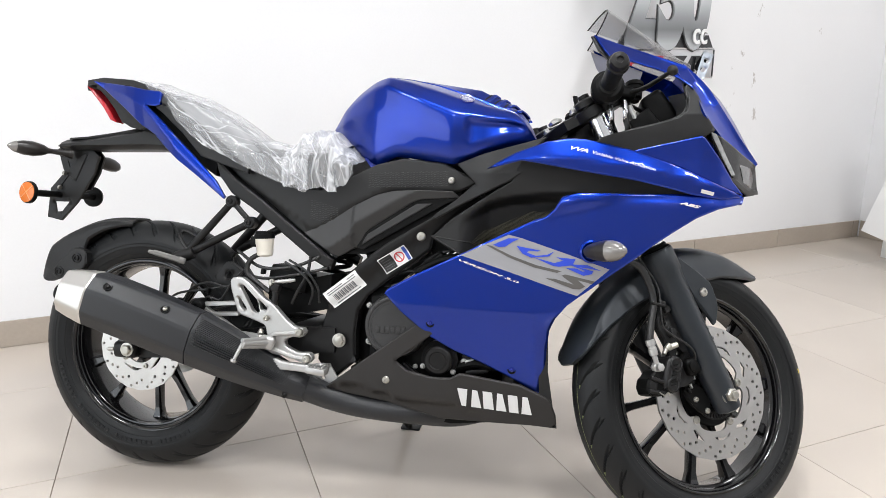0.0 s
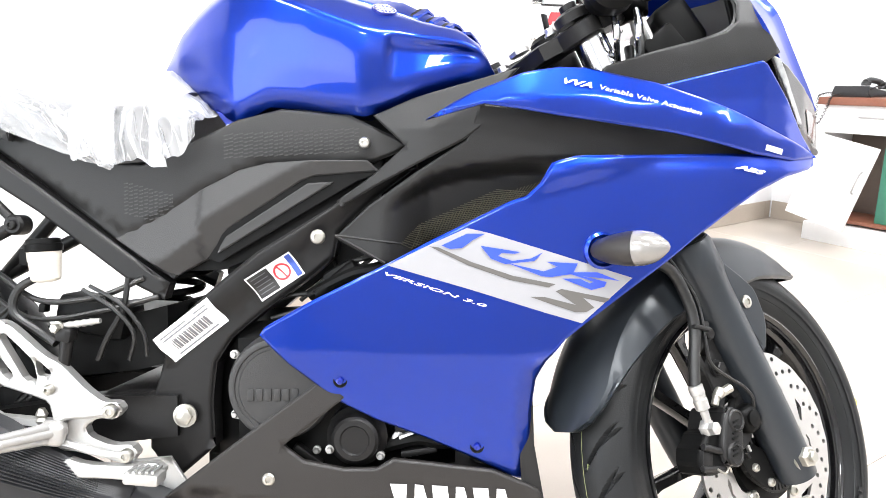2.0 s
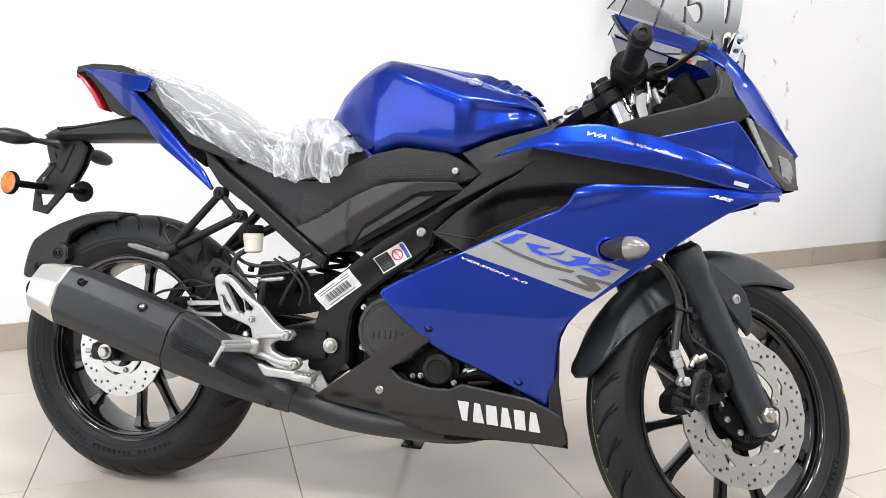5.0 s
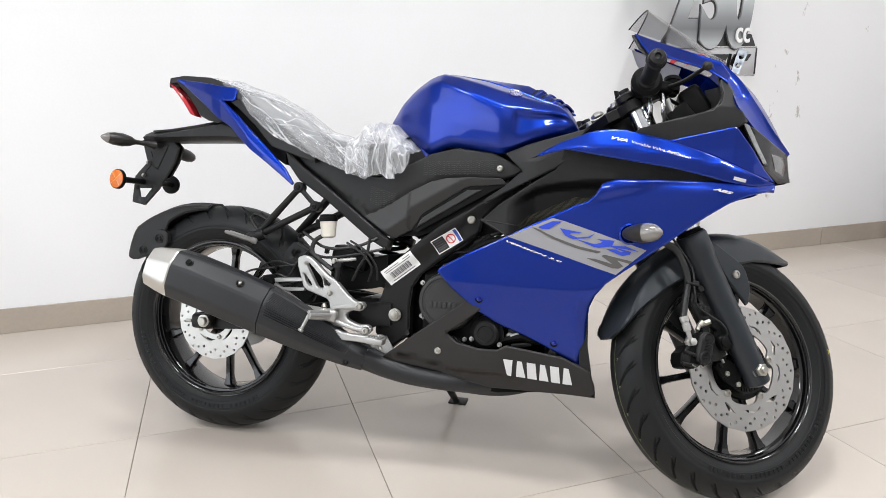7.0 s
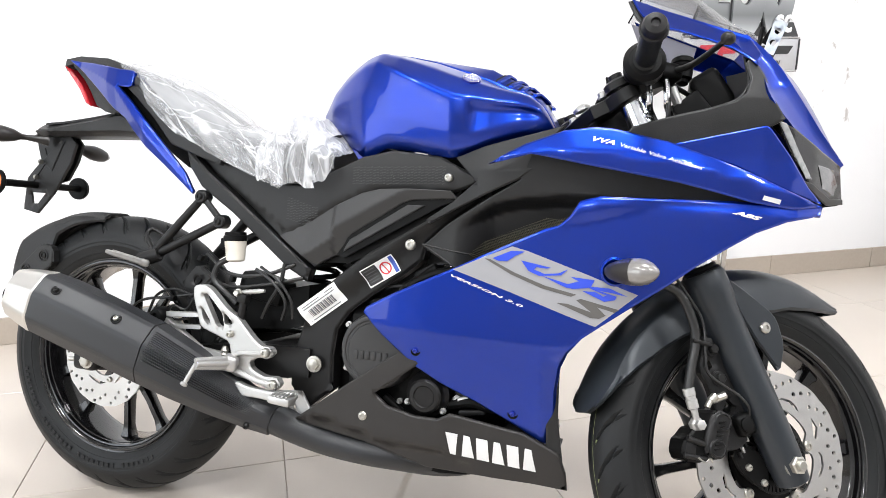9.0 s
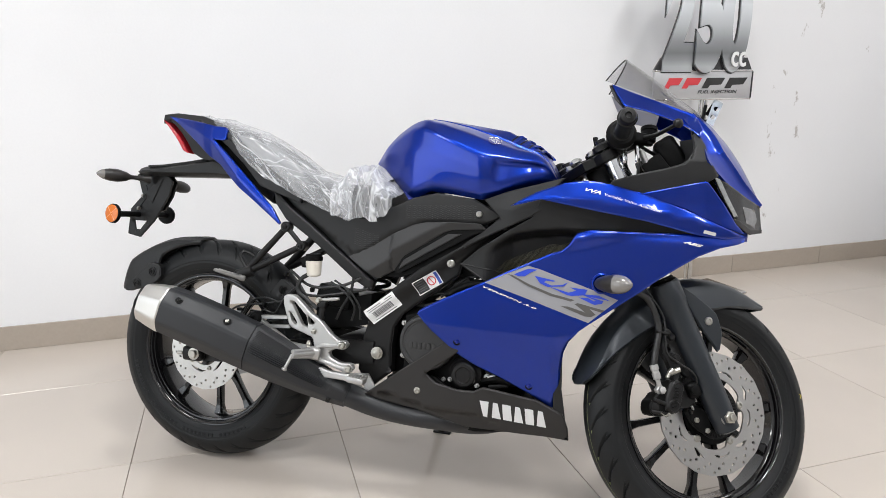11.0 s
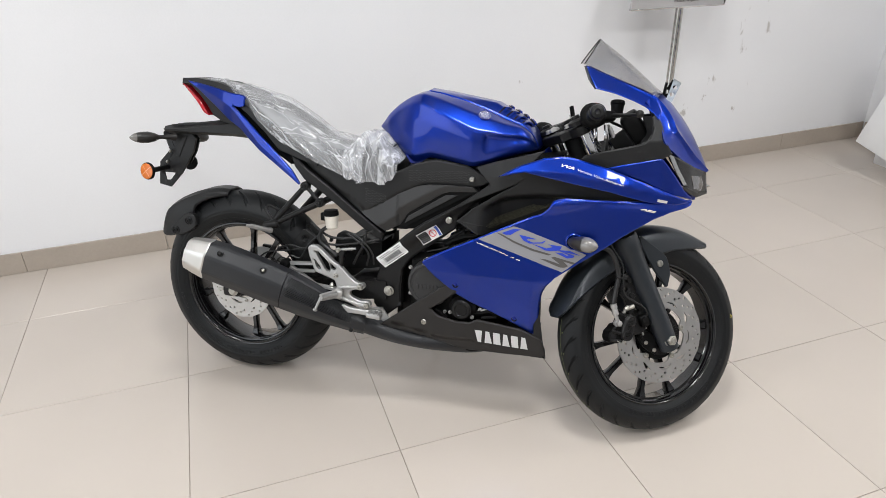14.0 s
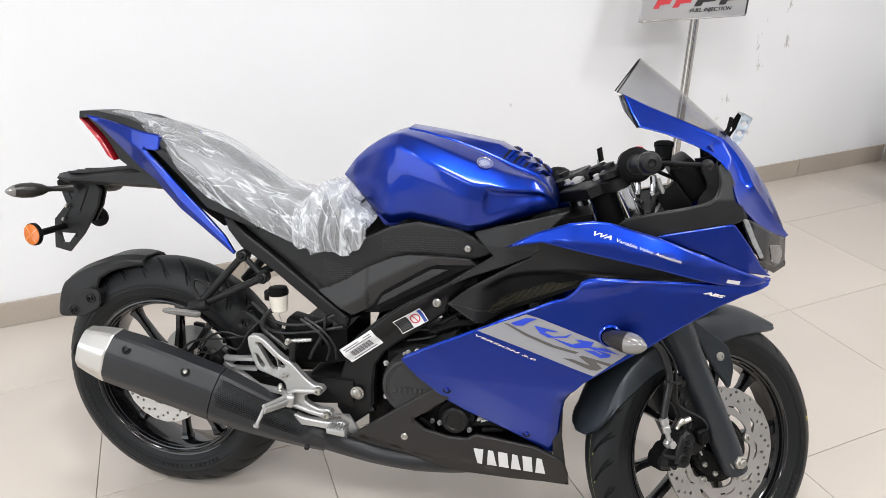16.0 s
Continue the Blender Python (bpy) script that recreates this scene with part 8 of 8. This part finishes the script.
ph = thing("telephone", DESK @ pose(0.14, -0.11, 0.7060, 0, 0, 90), "black corded desk telephone on the desk", "telephone")
part("body", loft([[(x, y, z) for x, y, z in ((-w, -d, h0), (w, -d, h0), (w, d, h0 + s), (-w, d, h0 + s))] for w, d, h0, s in ((0.085, 0.095, 0.0, 0.0), (0.088, 0.098, 0.008, 0.004), (0.080, 0.090, 0.022, 0.030))]), PHONE, ph)
part("handset", join(tube([(-0.060, -0.09, 0.050), (-0.060, -0.04, 0.068), (-0.060, 0.04, 0.078), (-0.060, 0.09, 0.070)], 0.014, 10), lathe((-0.060, -0.08, 0.036), (0, 0, 1), [(0, 0.018), (0.004, 0.022), (0.016, 0.020), (0.022, 0.012)], 16), lathe((-0.060, 0.08, 0.054), (0, 0, 1), [(0, 0.018), (0.004, 0.022), (0.016, 0.020), (0.022, 0.012)], 16)), PHONE, ph)
way = [(v.x, v.y, v.z) for v in spline([(0.10, 0.00, 0.722), (0.03, 0.005, 0.720), (-0.022, 0.004, 0.700), (-0.026, 0.000, 0.620), (-0.026, 0.012, 0.575), (-0.026, -0.020, 0.590), (-0.024, -0.045, 0.660), (-0.020, -0.060, 0.710), (0.04, -0.070, 0.722)], 28)]
back = pose(0.14, -0.11, 0.7060, 0, 0, 90).inverted()
coil = []
for k, p in enumerate(way):
    c = Vector(p) + Vector((0.0055 * math.cos(k * 1.05), 0.0055 * math.sin(k * 1.05), 0.002 * math.sin(k * 1.05)))
    coil.append(back @ c)
part("coiled_cord", tube(coil, 0.0018, 5, 1), WIRE, ph)
wire = new("phone_wire", finish(tube([(0.02, -0.22, 0.706), (0.06, -0.19, 0.74), (0.12, -0.30, 0.80), (0.17, -0.48, 0.86), (0.275, -0.60, 0.90)], 0.0028, 6), "phone_wire", WIRE))
wire.matrix_world = DESK
tagged(wire, "thin black wire running from the telephone up to the wall", "wire")
mon = thing("monitor", DESK @ pose(0.16, -0.42, 0.7055), "grey framed monitor standing on the desk", "monitor")
part("screen_frame", cuboid(0.02, 0.30, 0.24, pose(0, 0, 0.17), 0.006), SIGN_GREY, mon)
part("foot", join(cuboid(0.10, 0.14, 0.012, pose(0.02, 0, 0.006), 0.004), rod((0.02, 0, 0.01), (0.015, 0, 0.09), 0.012)), PHONE, mon)

# ---------------------------------------------------------------- skirting and floor tiles
PITCH, JOINT = 0.602, 0.0018
me_skirt = finish(cuboid(PITCH - JOINT, 0.010, 0.100, pose(0, 0, 0.050), 0.0015, 1), "skirting_tile", SKIRT, False)
baseboard = thing("baseboard", ROOM, "beige tile skirting along the wall's foot", "skirting", kind="structure")
for k in range(12):
    u = 0.03 + PITCH * (k - 7) + PITCH / 2
    if u + PITCH / 2 > EAST:
        continue
    o = new("skirting_tile", me_skirt)
    o.parent = baseboard
    o.location = (u, -0.005, 0.0005 + 0.001 * ((k * 5) % 3) * 0.3)
rest = (0.03 + PITCH * 4, EAST - 0.012)
part("skirting_tile", cuboid(rest[1] - rest[0] - JOINT, 0.010, 0.100, pose((rest[0] + rest[1]) / 2, -0.005, 0.0505), 0.0015, 1), SKIRT, baseboard, smooth=False)
me_east = finish(cuboid(0.010, 2.4, 0.100, pose(0, 0, 0.050), 0.0015, 1), "skirting_tile", SKIRT, False)
o = new("skirting_tile", me_east)
o.parent = baseboard
o.location = (EAST - 0.005, -1.215, 0.0005)

me_tile = finish(cuboid(PITCH - JOINT, PITCH - JOINT, 0.010, pose(0, 0, -0.005), 0.0009, 1), "floor_tile", TILE, False)
U0, V0 = 0.1105, -1.654
rng = random.Random(4)
for i in range(-8, 5):
    for j in range(-8, 4):
        u, v = U0 + PITCH * (i + 0.5), V0 + PITCH * (j + 0.5)
        u0, u1, v0, v1 = u - PITCH / 2, u + PITCH / 2, v - PITCH / 2, v + PITCH / 2
        if u0 > EAST or v0 > -0.012 or u1 < WEST or v1 < SOUTH:
            continue
        if u1 <= EAST and v1 <= -0.012 and u0 >= WEST and v0 >= SOUTH:
            t = new("floor_tile", me_tile)
            t.location = (u, v, rng.uniform(-0.0002, 0.0002))
        else:
            a0, a1, b0, b1 = max(u0, WEST) + JOINT / 2, min(u1, EAST - 0.001) - JOINT / 2, max(v0, SOUTH) + JOINT / 2, min(v1, -0.0005) - JOINT / 2
            t = new("floor_tile", finish(cuboid(a1 - a0, b1 - b0, 0.010, pose((a0 + a1) / 2, (b0 + b1) / 2, -0.005), 0.0009, 1), "floor_tile", TILE, False))
        t.parent = floor
